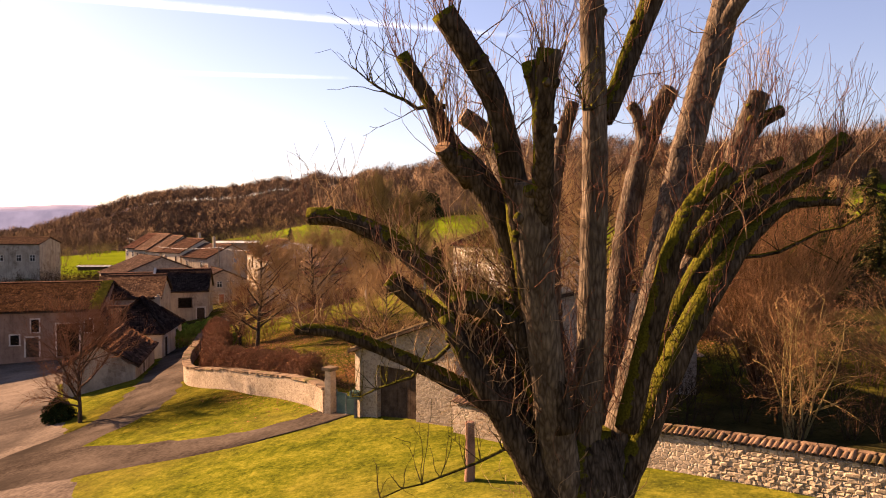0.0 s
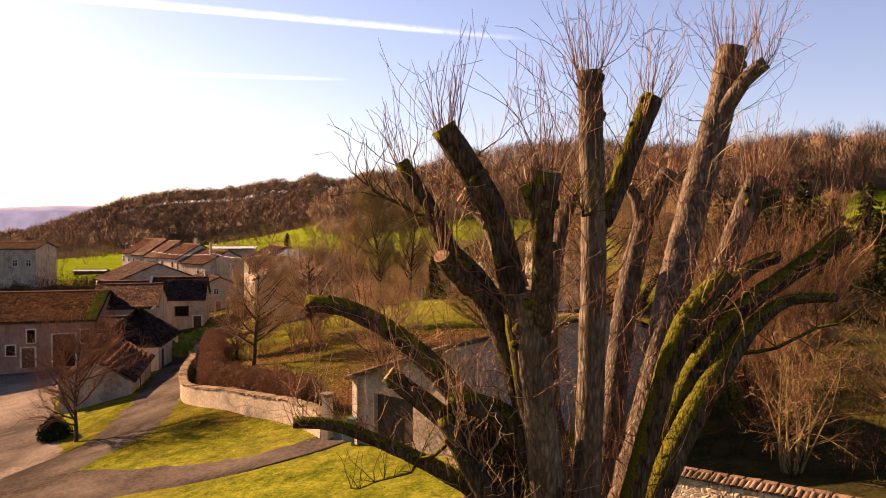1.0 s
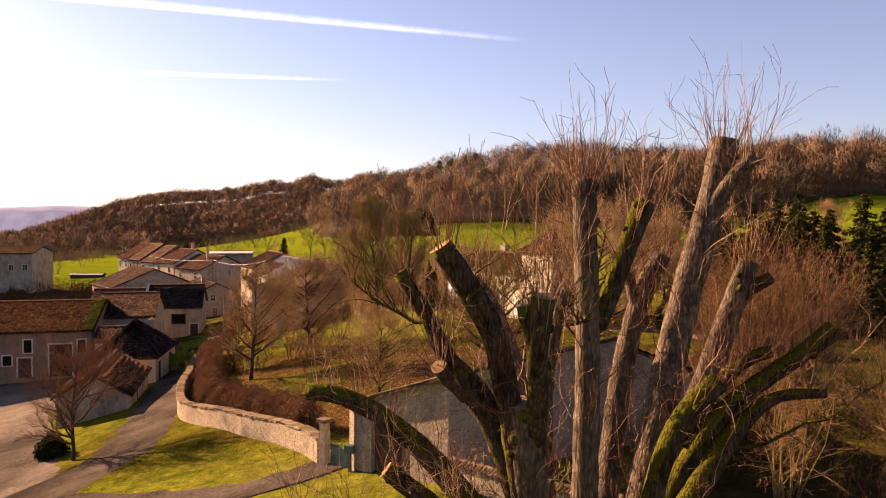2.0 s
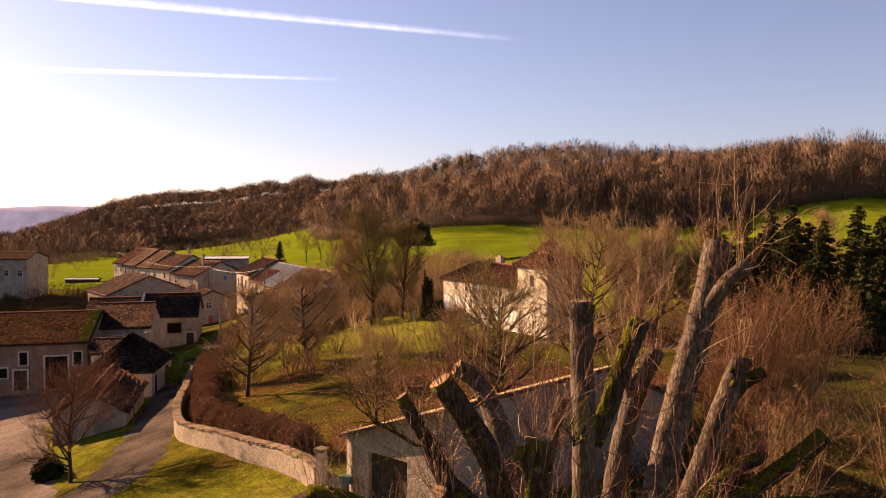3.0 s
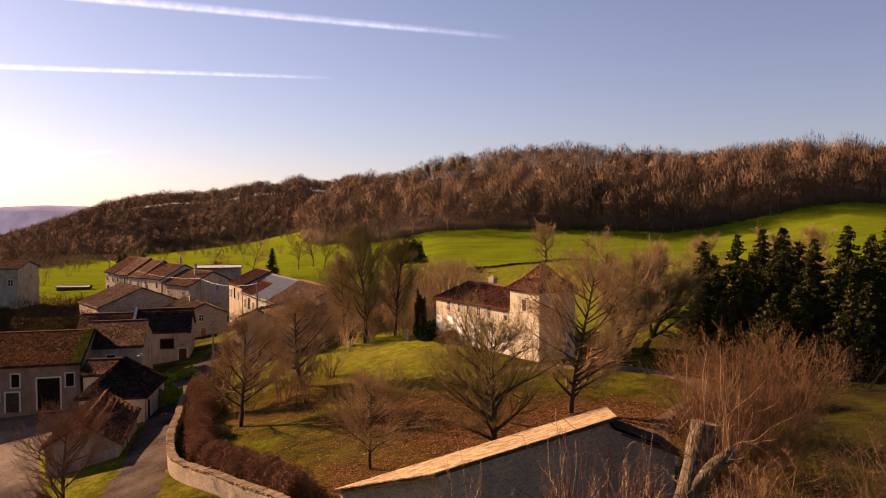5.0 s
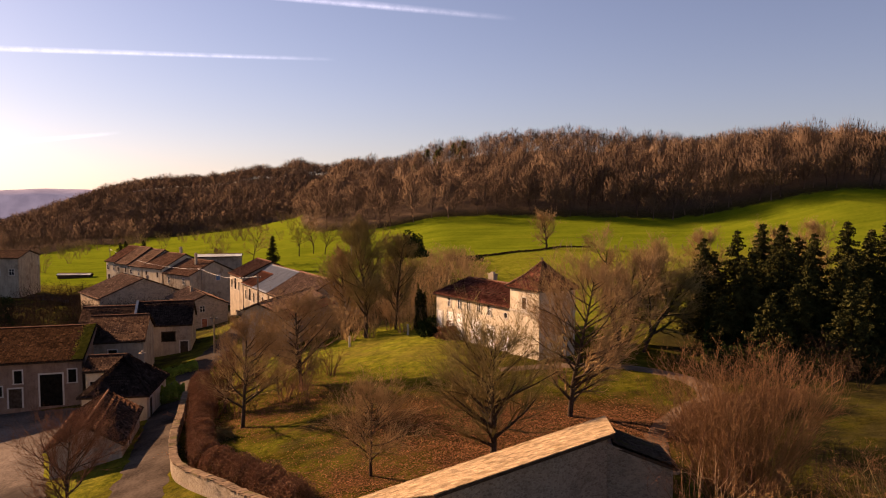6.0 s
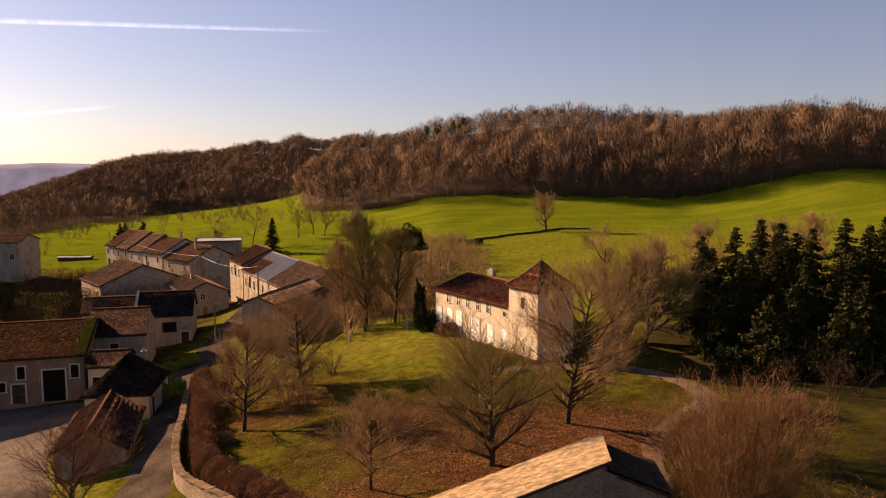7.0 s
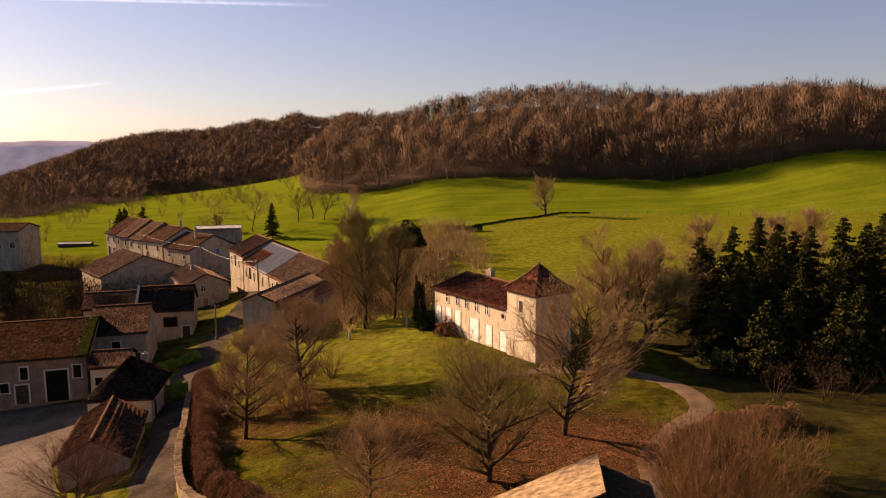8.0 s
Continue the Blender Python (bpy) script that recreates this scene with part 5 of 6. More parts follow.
def hedge(name, label, pts, tall, wide, seed, material, density=900, size=0.06, base=0.0, group=""):
    rng = np.random.default_rng(seed)
    pts = np.asarray(pts, float)
    seg = np.linalg.norm(np.diff(pts, axis=0), axis=1)
    cum = np.concatenate([[0], np.cumsum(seg)])
    n = int(cum[-1] * density)
    s = rng.uniform(0, cum[-1], n)
    x, y = np.interp(s, cum, pts[:, 0]), np.interp(s, cum, pts[:, 1])
    dx, dy = np.gradient(pts[:, 0]), np.gradient(pts[:, 1])
    nx_, ny_ = -np.interp(s, cum, dy), np.interp(s, cum, dx)
    ln = np.hypot(nx_, ny_)
    a = rng.uniform(0, np.pi, n)
    rr = rng.uniform(0.3, 1, n) ** 0.35 * (1 + 0.10 * np.sin(s * 1.9) + 0.09 * np.sin(s * 4.7 + 1) + 0.07 * np.sin(s * 9.1))
    off, up = np.cos(a) * rr * wide / 2, np.sin(a) ** 0.7 * rr * tall
    x, y = x + nx_ / ln * off, y + ny_ / ln * off
    p = np.column_stack([x, y, height(x, y) + base + up])
    t = thing(name, label, "hedge", group)
    v, f = leaves(rng, p, size)
    np_mesh("foliage", v, f, material, t)
    k = rng.choice(n, min(n, int(cum[-1] * 45)))
    b = p[k].copy()
    b[:, 2] = height(b[:, 0], b[:, 1]) + base * 0
    v, f = prisms(np.column_stack([b, p[k] + [0, 0, 0.12], np.full(len(k), 0.014), np.full(len(k), 0.004)]), 3)
    np_mesh("stemwork", v, f, M_TWIG_RED, t)["kind"] = "stuff"


hedge("beech_hedge", "reddish brown beech hedge behind the garden wall", ((-6.0, 34.8), (-8.0, 37.9), (-10.3, 40.9), (-12.6, 44.0), (-14.1, 46.6), (-15.4, 50.4), (-16.7, 54.6), (-18.0, 59)), 1.6, 1.8, 7, M_REDHEDGE, 4200, 0.036)
hedge("beech_hedge", "rough brown hedge along the upper lane", ((-17.8, 59), (-19.2, 63.5), (-20.8, 68), (-22.4, 74)), 1.8, 2.2, 8, M_REDHEDGE, 3200, 0.04)
hedge("lit_hedge", "clipped bright green hedge at the lane corner", ((-25.4, 70.6), (-23.2, 71.4)), 1.6, 1.7, 9, M_BOX, 3500, 0.06)
hedge("lit_hedge", "low green hedge in a village garden", ((-30.5, 84), (-26.6, 86.5)), 1.0, 1.6, 10, M_BOX, 1500, 0.07)
hedge("field_hedge", "thin dark hedge line across the field", ((8, 172), (20, 187), (31, 196.5), (37, 201), (44, 199)), 0.4, 0.7, 11, M_TWIG_DARK, 300, 0.08)
hedge("scrub_hedge", "brown bramble hedge below the meadow", ((5, 170), (9, 168), (13, 168)), 1.3, 2.2, 12, M_IVY, 400, 0.12)
# dark leaf masses added to stand for the black shade under the conifers
hedge("undergrowth", "added dark evergreen mass standing in for shade below the conifers", ((25, 66), (32, 63), (40, 63), (50, 66), (60, 72)), 2.6, 6.0, 14, M_IVY, 1500, 0.13)
hedge("undergrowth", "added dark evergreen mass standing in for shade below the conifers", ((24, 60), (30, 57), (38, 57), (48, 60)), 1.6, 4.0, 15, M_IVY, 1100, 0.11)
for k, (x, y, h) in enumerate(((40, 86, 10), (34, 88, 9.5), (47, 88, 10.5))):
    bare_tree("grove_tree", "reddish bare tree behind the conifers", x, y, h, 3.6, 240 + k, 0.18, M_TWIG, kids=(20, 8, 6), up=0.7, group="grove trees")
hedge("drive_shrubs", "brown shrubs along the garden drive", ((14.5, 41), (16.5, 44.5), (20, 47), (25, 48)), 1.2, 2.0, 13, M_REDHEDGE, 2600, 0.036)


# ---- scrub and the wooded hill ----
def scatter(name, label, spots, proto, material, rng, lo, hi, category, grown=None):
    """Copies of small winter shrubs or trees, joined into one sheet of growth."""
    allv, allf, alln, tone, base = [], [], [], [], 0
    for x, y in spots:
        wood, v, f, nrm = proto[rng.integers(len(proto))]
        s, a = rng.uniform(lo, hi) * (grown(x, y) if grown else 1.0), rng.uniform(0, 2 * np.pi)
        c, n = math.cos(a), math.sin(a)
        w = v * np.array([s * rng.uniform(0.9, 1.15), s * rng.uniform(0.9, 1.15), s])
        w = np.column_stack([w[:, 0] * c - w[:, 1] * n + x, w[:, 0] * n + w[:, 1] * c + y, w[:, 2] + ground_at(x, y) - 0.15])
        allv.append(w)
        allf.append(f + base)
        if nrm is not None:
            alln.append(np.column_stack([nrm[:, 0] * c - nrm[:, 1] * n, nrm[:, 0] * n + nrm[:, 1] * c, nrm[:, 2]]))
        shade = np.full(len(v), 0.12 + 0.88 * rng.beta(1.6, 1.6))
        shade[:wood] *= 0.5
        tone.append(shade)
        base += len(v)
    ob = np_mesh(name, np.concatenate(allv), np.concatenate(allf), material, normals=np.concatenate(alln) if alln else None)
    ob.data.attributes.new("tone", "FLOAT", "POINT").data.foreach_set("value", np.concatenate(tone).astype(np.float32))
    return tagged(ob, label, category, kind="stuff")


def proto_tree(seed, tall, spread, kids, stems=1, twig_r=0.03, levels=2, trunk_r=0.14, up=0.5, first=0.3):
    rng = np.random.default_rng(seed)
    limbs, twigs = grow(rng, tall, spread, levels=levels, trunk_r=trunk_r, kids=kids, stems=stems, twig_r=twig_r, up=up, first=first)
    v, f = prisms(limbs, 3)
    tri = np.concatenate([f[:, [0, 1, 2]], f[:, [0, 2, 3]]])
    segs = np.concatenate([twigs, fuzz(rng, twigs, 2, 0.6, 0.012)])
    segs = segs[rng.choice(len(segs), min(len(segs), 380), replace=False)]
    segs[:, 6:] = np.maximum(segs[:, 6:], 0.016)
    tv, tf = ribbons(rng, segs)
    return 0, np.concatenate([v, tv]), np.concatenate([tri, tf + len(v)]), None


def crown_proto(seed, tall=12.0, wide=3.4, n=230, fat=0.036, long=1.9):
    """A far winter tree: a forked trunk and a domed haze of upright slivers for its twigs."""
    rng = np.random.default_rng(seed)
    limbs, twigs = grow(rng, tall * 0.8, wide * 0.8, levels=1, trunk_r=0.16, kids=(7,), twig_r=0.05, up=0.8, first=0.3)
    v, f = prisms(np.concatenate([limbs, twigs]) if len(twigs) else limbs, 3)
    tri = np.concatenate([f[:, [0, 1, 2]], f[:, [0, 2, 3]]])
    d = rng.normal(0, 1, (n, 3))
    d /= np.linalg.norm(d, axis=1, keepdims=True)
    d[:, 2] = np.abs(d[:, 2]) * np.where(rng.uniform(0, 1, n) < 0.62, 1, -1)
    p = d * rng.uniform(0.2, 1, (n, 1)) ** 0.5 * np.array([wide, wide, tall * 0.36]) + np.array([0, 0, tall * 0.58])
    way = d * np.array([0.45, 0.45, 0.3]) + np.array([0, 0, 1.0]) + rng.normal(0, 0.22, (n, 3))
    way /= np.linalg.norm(way, axis=1, keepdims=True)
    side = np.cross(way, rng.normal(0, 1, (n, 3)))
    side /= np.linalg.norm(side, axis=1, keepdims=True)
    ln = long * rng.uniform(0.6, 1.2, (n, 1))
    # every sliver turns its face outwards and is shaded as part of the round crown
    side[np.einsum("ij,ij->i", np.cross(side, way), d) < 0] *= -1
    t = np.stack([p - side * fat, p + side * fat, p + way * ln], 1).reshape(-1, 3)
    soft_n = d * np.array([1, 1, 0.9]) + rng.normal(0, 0.08, (n, 3)) + np.array([0, 0, 0.2])
    soft_n /= np.linalg.norm(soft_n, axis=1, keepdims=True)
    stem_n = v - np.array([0, 0, tall * 0.3])
    stem_n[:, 2] = 0.2
    stem_n /= np.linalg.norm(stem_n, axis=1, keepdims=True) + 1e-6
    return len(v), np.concatenate([v, t]), np.concatenate([tri, len(v) + np.arange(3 * n).reshape(n, 3)]), np.concatenate([stem_n, np.repeat(soft_n, 3, 0)])


rng = np.random.default_rng(3)
far_proto = [crown_proto(100 + k, 10.5 + 1.2 * (k % 3), 3.9 + 0.4 * (k % 4), 540, 0.050, 1.3) for k in range(8)]
back_proto = [crown_proto(120 + k, 10.5 + 1.2 * (k % 3), 4.0 + 0.4 * (k % 4), 210, 0.105, 1.7) for k in range(6)]
spots, deep, firs = [], [], []


def edge_growth(x, y):
    """Taller trees along the field on the eastern side."""
    return 1.0 + 0.25 * float(ss(10, 50, x) * ss(40, 10, y - forest_edge(x)))


for x in np.arange(-520, 460, 6.2):
    for s in np.concatenate([np.arange(-200, 0, 9.5 if x < -120 else 400), np.arange(0, 60, 4.2 if x > 15 else 6.5), np.arange(60, 330, 12.5 if x > -60 else 9.5)]):
        if x > 0 and s > 215:
            continue
        xx = x + rng.uniform(-2.6, 2.6)
        yy = float(forest_edge(xx)) + s + rng.uniform(-3, 3)
        if abs(xx) < 0.62 * yy + 8 and wooded(xx, yy) > -4:
            (firs if -8 < xx < 22 and 100 < s < 165 and rng.uniform() < 0.3 else spots if s < 130 and yy < 430 else deep).append((xx, yy))
forest = scatter("far_woods", "leafless brown wood covering the hillside", spots, far_proto, M_FOREST, rng, 0.65, 1.25, "wood", edge_growth)
scatter("hill_woods", "leafless brown wood on the upper slope of the hill", deep, back_proto, M_FOREST, rng, 0.65, 1.25, "wood")
fir_proto = [crown_proto(150 + k, 14, 1.6, 300, 0.20, 1.0) for k in range(2)]
scatter("ridge_firs", "dark firs standing in the wood on the ridge", firs, fir_proto, M_NEEDLE, rng, 0.8, 1.1, "wood")
# the far ridge across the valley, a plain backdrop more than two kilometres off
xs = np.arange(-1900, 400, 20.0)
crest = 39 + 5 * np.sin(xs / 230) + 2.0 * np.sin(xs / 61 + 1) + rng.uniform(-0.7, 0.7, len(xs))
bv = np.concatenate([np.column_stack([xs, np.full(len(xs), 2100.0), np.full(len(xs), -60.0)]), np.column_stack([xs, 2150 + 0 * xs, crest * 0.55]), np.column_stack([xs, 2250 + 0 * xs, crest])])
k = np.arange(len(xs) - 1)
bf = np.concatenate([np.stack([k + r * len(xs), k + 1 + r * len(xs), k + 1 + (r + 1) * len(xs), k + (r + 1) * len(xs)], 1) for r in range(2)])
# valley haze is painted into the colour, and a faint glow added
M_FAR, _nt, _b, _g = start("painted_haze_ridge", 1.0)
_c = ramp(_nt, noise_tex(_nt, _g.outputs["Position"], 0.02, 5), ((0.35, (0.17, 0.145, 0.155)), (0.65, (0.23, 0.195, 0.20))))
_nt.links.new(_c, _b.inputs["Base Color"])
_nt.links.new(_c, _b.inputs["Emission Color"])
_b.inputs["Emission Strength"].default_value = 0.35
tagged(np_mesh("backdrop", bv, bf, M_FAR), "wooded ridge across the valley with grey haze painted in", "ridge", kind="structure")

scrub_proto = [proto_tree(140 + k, 3.2, 1.3, (5, 4), stems=6, twig_r=0.014, trunk_r=0.05) for k in range(4)]
areas = (
    ("scrub", "brown leafless scrub below the meadow", M_TWIG, 110, (-9, 9), (98, 172), 0.7, 1.5),
    ("village_scrub", "dark leafless bushes in the village gardens", M_TWIG_DARK, 200, (-80, -44), (98, 160), 0.8, 1.7),
    ("garden_scrub", "brown undergrowth at the back of the garden", M_TWIG, 60, (-22, 2), (84, 98), 0.6, 1.3),
    ("lawn_scrub", "loose brown shrubs among the garden trees", M_TWIG_RED, 30, (-19, -8), (56, 72), 0.4, 0.9),
    # these two take the darkened twigs in place of shade
    ("drive_scrub", "dark brush added for shade below the conifers", M_TWIG_DARK, 90, (22, 60), (46, 82), 0.4, 1.0),
    ("lower_scrub", "brambles behind the tiled wall, darkened for shade", M_TWIG_DARK, 90, (5, 22), (21, 38), 0.25, 0.6),
    ("field_scrub", "small bushes dotted over the far fields", M_TWIG_GREEN, 110, (-190, -50), (205, 400), 0.8, 1.8),
)
for nm, lb, mt, n, xr, yr, lo, hi in areas:
    pts = [(rng.uniform(*xr), rng.uniform(*yr)) for _ in range(n)]
    if nm == "field_scrub":
        pts = [p for p in pts if wooded(*p) < -2]
    scatter(nm, lb, pts, scrub_proto, mt, rng, lo, hi, "scrub")


# ---- the pollarded tree ----
BOUGHS = (
    ("centre_stem", ((1.45, 7.70, 5.18), (1.50, 7.60, 6.97), (1.51, 7.50, 8.68), (1.48, 7.50, 9.79), (1.45, 7.50, 10.66)), (0.183, 0.138, 0.124, 0.118, 0.124)),
    ("fork", ((1.61, 7.50, 9.15), (1.79, 7.60, 9.59), (2.04, 7.70, 10.23), (2.14, 7.70, 10.45)), (0.077, 0.098, 0.11, 0.104)),
    ("right_stem", ((1.73, 7.80, 5.26), (2.21, 8.20, 6.74), (2.56, 8.50, 8.10), (2.93, 8.80, 9.35), (3.27, 8.95, 10.45), (3.44, 9.00, 11.23)), (0.245, 0.205, 0.190, 0.180, 0.172, 0.165)),
    ("right_fork", ((3.23, 8.90, 10.35), (3.46, 8.70, 10.78), (3.66, 8.60, 10.98)), (0.105, 0.088, 0.085)),
    ("knob_stem", ((1.25, 7.60, 5.33), (0.99, 7.20, 6.92), (0.85, 7.00, 7.91), (0.79, 6.90, 8.54)), (0.214, 0.158, 0.163, 0.166)),
    ("inner_stem", ((0.92, 7.00, 8.02), (0.88, 6.60, 8.72), (0.85, 6.40, 9.18), (0.89, 6.30, 9.60)), (0.099, 0.094, 0.096, 0.104)),
    ("inner_knob", ((0.86, 6.45, 8.99), (0.79, 6.40, 9.27), (0.73, 6.40, 9.51)), (0.073, 0.072, 0.072)),
    ("leaning_stem", ((1.20, 7.30, 6.12), (0.84, 7.10, 7.48), (0.63, 6.90, 8.64), (0.44, 6.80, 9.31), (0.00, 6.70, 10.01)), (0.126, 0.119, 0.114, 0.112, 0.111)),
    ("left_stem", ((1.01, 7.60, 6.73), (0.66, 7.30, 7.95), (0.36, 7.20, 8.55), (0.09, 7.20, 8.86), (-0.09, 7.20, 9.25), (-0.39, 7.20, 9.74)), (0.132, 0.142, 0.141, 0.108, 0.076, 0.07)),
    ("arm_stub", ((0.28, 7.20, 8.55), (0.08, 7.10, 8.73), (-0.01, 7.00, 8.86)), (0.108, 0.085, 0.079)),
    ("upper_limb", ((1.03, 7.70, 5.77), (0.58, 8.00, 6.78), (-0.02, 8.30, 7.48), (-0.60, 8.50, 7.94), (-1.12, 8.60, 8.18), (-1.55, 8.70, 8.22)), (0.167, 0.155, 0.137, 0.115, 0.103, 0.098)),
    ("short_limb", ((0.85, 7.70, 6.13), (0.39, 7.80, 6.81), (-0.14, 7.90, 7.22), (-0.57, 7.90, 7.56)), (0.135, 0.118, 0.108, 0.092)),
    ("mossy_limb", ((1.07, 7.60, 6.15), (0.83, 7.50, 6.98), (0.49, 7.50, 7.28), (0.09, 7.60, 7.37)), (0.148, 0.136, 0.124, 0.097)),
    ("low_limb", ((1.14, 7.60, 5.33), (0.63, 7.80, 6.13), (0.10, 8.00, 6.44), (-0.51, 8.10, 6.71), (-1.13, 8.10, 6.95), (-1.60, 8.10, 6.99)), (0.170, 0.118, 0.092, 0.074, 0.064, 0.062)),
    ("heavy_limb", ((1.20, 7.60, 5.21), (0.83, 7.50, 5.83), (0.48, 7.40, 6.43), (0.20, 7.40, 6.89), (0.03, 7.50, 7.21)), (0.205, 0.160, 0.122, 0.100, 0.090)),
    ("back_stem", ((1.44, 8.40, 5.81), (1.19, 9.00, 7.28), (0.86, 9.50, 8.59), (0.57, 9.80, 9.26), (0.25, 9.80, 9.52)), (0.155, 0.163, 0.157, 0.125, 0.11)),
    ("far_stem", ((1.81, 8.60, 5.62), (2.10, 9.10, 7.00), (2.30, 9.40, 8.09), (2.50, 9.50, 8.95), (2.70, 9.50, 9.51), (2.86, 9.50, 9.81)), (0.149, 0.147, 0.141, 0.129, 0.121, 0.107)),
    ("far_stub", ((2.53, 9.50, 9.09), (2.44, 9.50, 9.48), (2.35, 9.50, 9.62)), (0.079, 0.071, 0.064)),
    ("thin_stub", ((1.24, 8.20, 7.12), (1.21, 8.30, 8.23), (1.31, 8.30, 9.04), (1.43, 8.30, 9.46)), (0.071, 0.075, 0.075, 0.069)),
    ("back_right_stem", ((2.11, 8.50, 5.65), (2.76, 9.00, 7.01), (3.33, 9.30, 8.10), (3.70, 9.40, 9.08), (3.93, 9.40, 9.74)), (0.156, 0.163, 0.168, 0.141, 0.12)),
    ("back_right_fork", ((3.73, 9.40, 9.11), (3.94, 9.40, 9.39), (4.21, 9.40, 9.53)), (0.106, 0.092, 0.078)),
    ("mossy_arm", ((1.87, 7.90, 5.52), (2.45, 8.00, 7.02), (2.92, 8.00, 7.93), (3.38, 8.10, 8.35), (3.97, 8.20, 8.72), (4.39, 8.20, 9.04)), (0.165, 0.135, 0.112, 0.100, 0.100, 0.115)),
    ("long_arm", ((1.82, 7.80, 5.26), (2.46, 7.80, 6.81), (2.98, 7.90, 7.70), (3.37, 8.00, 8.11), (3.70, 8.00, 8.34), (4.21, 8.00, 8.37)), (0.165, 0.145, 0.130, 0.088, 0.064, 0.045)),
    ("knot_arm", ((1.88, 7.60, 6.04), (2.10, 7.40, 7.22), (2.28, 7.30, 8.01), (2.52, 7.30, 8.42), (2.78, 7.30, 8.65)), (0.125, 0.112, 0.108, 0.105, 0.112)),
    ("side_arm", ((2.63, 8.10, 7.80), (2.95, 8.10, 8.29), (3.35, 8.20, 8.66), (3.69, 8.20, 8.80)), (0.096, 0.089, 0.08, 0.068)),
)


def pollard():
    t = thing("pollard_tree", "old pollarded tree with mossy sawn limbs and fresh shoots", "tree", at=on_ground(1.45, 7.9))
    o = Vector(t.location)
    rng = np.random.default_rng(44)
    bm = bmesh.new()
    tube(bm, [Vector(p) - o for p in ((1.4, 8.0, o.z - 0.3), (1.42, 7.95, o.z + 0.5), (1.45, 7.9, 3.2), (1.46, 7.85, 4.6), (1.47, 7.8, 5.5), (1.5, 7.8, 6.0))], (0.85, 0.62, 0.52, 0.50, 0.44, 0.25), 22, 0.05, seed=3)
    part("trunk", bm, M_BARK, t)
    red, pale, fine = [], [], []

    def shoot(p, way, length, r, into, n=6, twigs=2, bend=0.10):
        cur, d = np.array(p, float), np.array(way, float)
        d /= np.linalg.norm(d)
        for k in range(n):
            d = d + rng.normal(0, bend, 3) + np.array([0, 0, 0.07])
            d /= np.linalg.norm(d)
            nxt = cur + d * length / n
            into.append((*cur, *nxt, max(0.0022, r * (1 - 0.8 * k / n)), max(0.0018, r * (1 - 0.8 * (k + 1) / n))))
            if twigs and k >= 1 and rng.uniform() < twigs / n:
                shoot(nxt, d + rng.normal(0, 0.45, 3), length * rng.uniform(0.2, 0.45), r * 0.5, into, 4, 0, bend)
            cur = nxt

    for k, (name, pts, radii) in enumerate(BOUGHS):
        pale_bark = name in ("centre_stem", "right_stem", "right_fork", "far_stem", "knob_stem", "back_stem", "far_stub", "thin_stub", "back_right_stem")
        bm = bmesh.new()
        path, rad = tube(bm, [Vector(p) - o for p in pts], radii, 14, 0.07, seed=k, mat_cap=1)
        # swollen collar and knobs below the saw cut
        tip, r = path[-1], rad[-1]
        d = path[-1] - path[-4]
        d /= np.linalg.norm(d)
        part("limb", bm, (M_TRUNK if pale_bark else M_BARK, M_CUT), t)
        for j in range(4):
            i = len(path) - 2 - int(rng.integers(0, max(2, min(5, len(path) - 3))))
            side = rng.normal(0, 1, 3)
            side -= d * (side @ d)
            side /= np.linalg.norm(side)
            bm = bmesh.new()
            bmesh.ops.create_icosphere(bm, subdivisions=2, radius=float(r * rng.uniform(0.3, 0.5)))
            for v in bm.verts:
                v.co += v.co.normalized() * float(r) * 0.12 * noise.noise(v.co * 20 + Vector((k, j, 0)))
                v.co += Vector(path[i] + side * rad[i] * 0.85)
            for f in bm.faces:
                f.smooth = True
            part("burl", bm, M_BARK, t)
        # bundles of upright shoots round the cut
        count = 0 if "knob" in name else (40 if r > 0.12 else 28 if r > 0.09 else 20)
        if name in ("upper_limb", "low_limb", "short_limb", "mossy_limb", "heavy_limb", "long_arm"):
            count = 13
        for j in range(count):
            side = rng.normal(0, 1, 3)
            side -= d * (side @ d)
            side /= np.linalg.norm(side)
            i = len(path) - 1 - int(abs(rng.normal(0, 2.2)))
            i = max(2, min(i, len(path) - 1))
            p = path[i] + side * rad[i] * 0.9
            way = np.array([0, 0, 1.0]) + side * rng.uniform(0.1, 0.75) + d * 0.25
            shoot(p, way, rng.uniform(0.3, 1.0), rng.uniform(0.003, 0.0055), red if rng.uniform() < 0.75 else pale)
        # stray sprouts along the limb
        left = name in ("upper_limb", "low_limb", "short_limb", "mossy_limb", "heavy_limb", "left_stem")
        for j in range(int(len(path) * (2.4 if left else 1.3))):
            i = int(rng.integers(3, len(path) - 1))
            side = rng.normal(0, 1, 3)
            side[2] = abs(side[2])
            side /= np.linalg.norm(side)
            p = path[i] + side * rad[i] * 0.92
            shoot(p, side + np.array([0, 0, rng.uniform(0.0, 1.6)]), rng.uniform(0.2, 1.0) * (1.0 if left else 1.3), rng.uniform(0.003, 0.007), pale if rng.uniform() < (0.7 if left else 0.25) else red, 8, 3, 0.24)
    # suckers round the head of the trunk
    for j in range(60):
        a = rng.uniform(0, 2 * np.pi)
        z = rng.uniform(3.6, 5.4)
        p = np.array([1.45 + 0.48 * math.cos(a), 7.85 + 0.48 * math.sin(a), z]) - np.array(o)
        shoot(p, (math.cos(a), math.sin(a), rng.uniform(0.2, 1.4)), rng.uniform(0.3, 1.1), rng.uniform(0.003, 0.006), pale if j % 3 else red, 8, 3, 0.3)
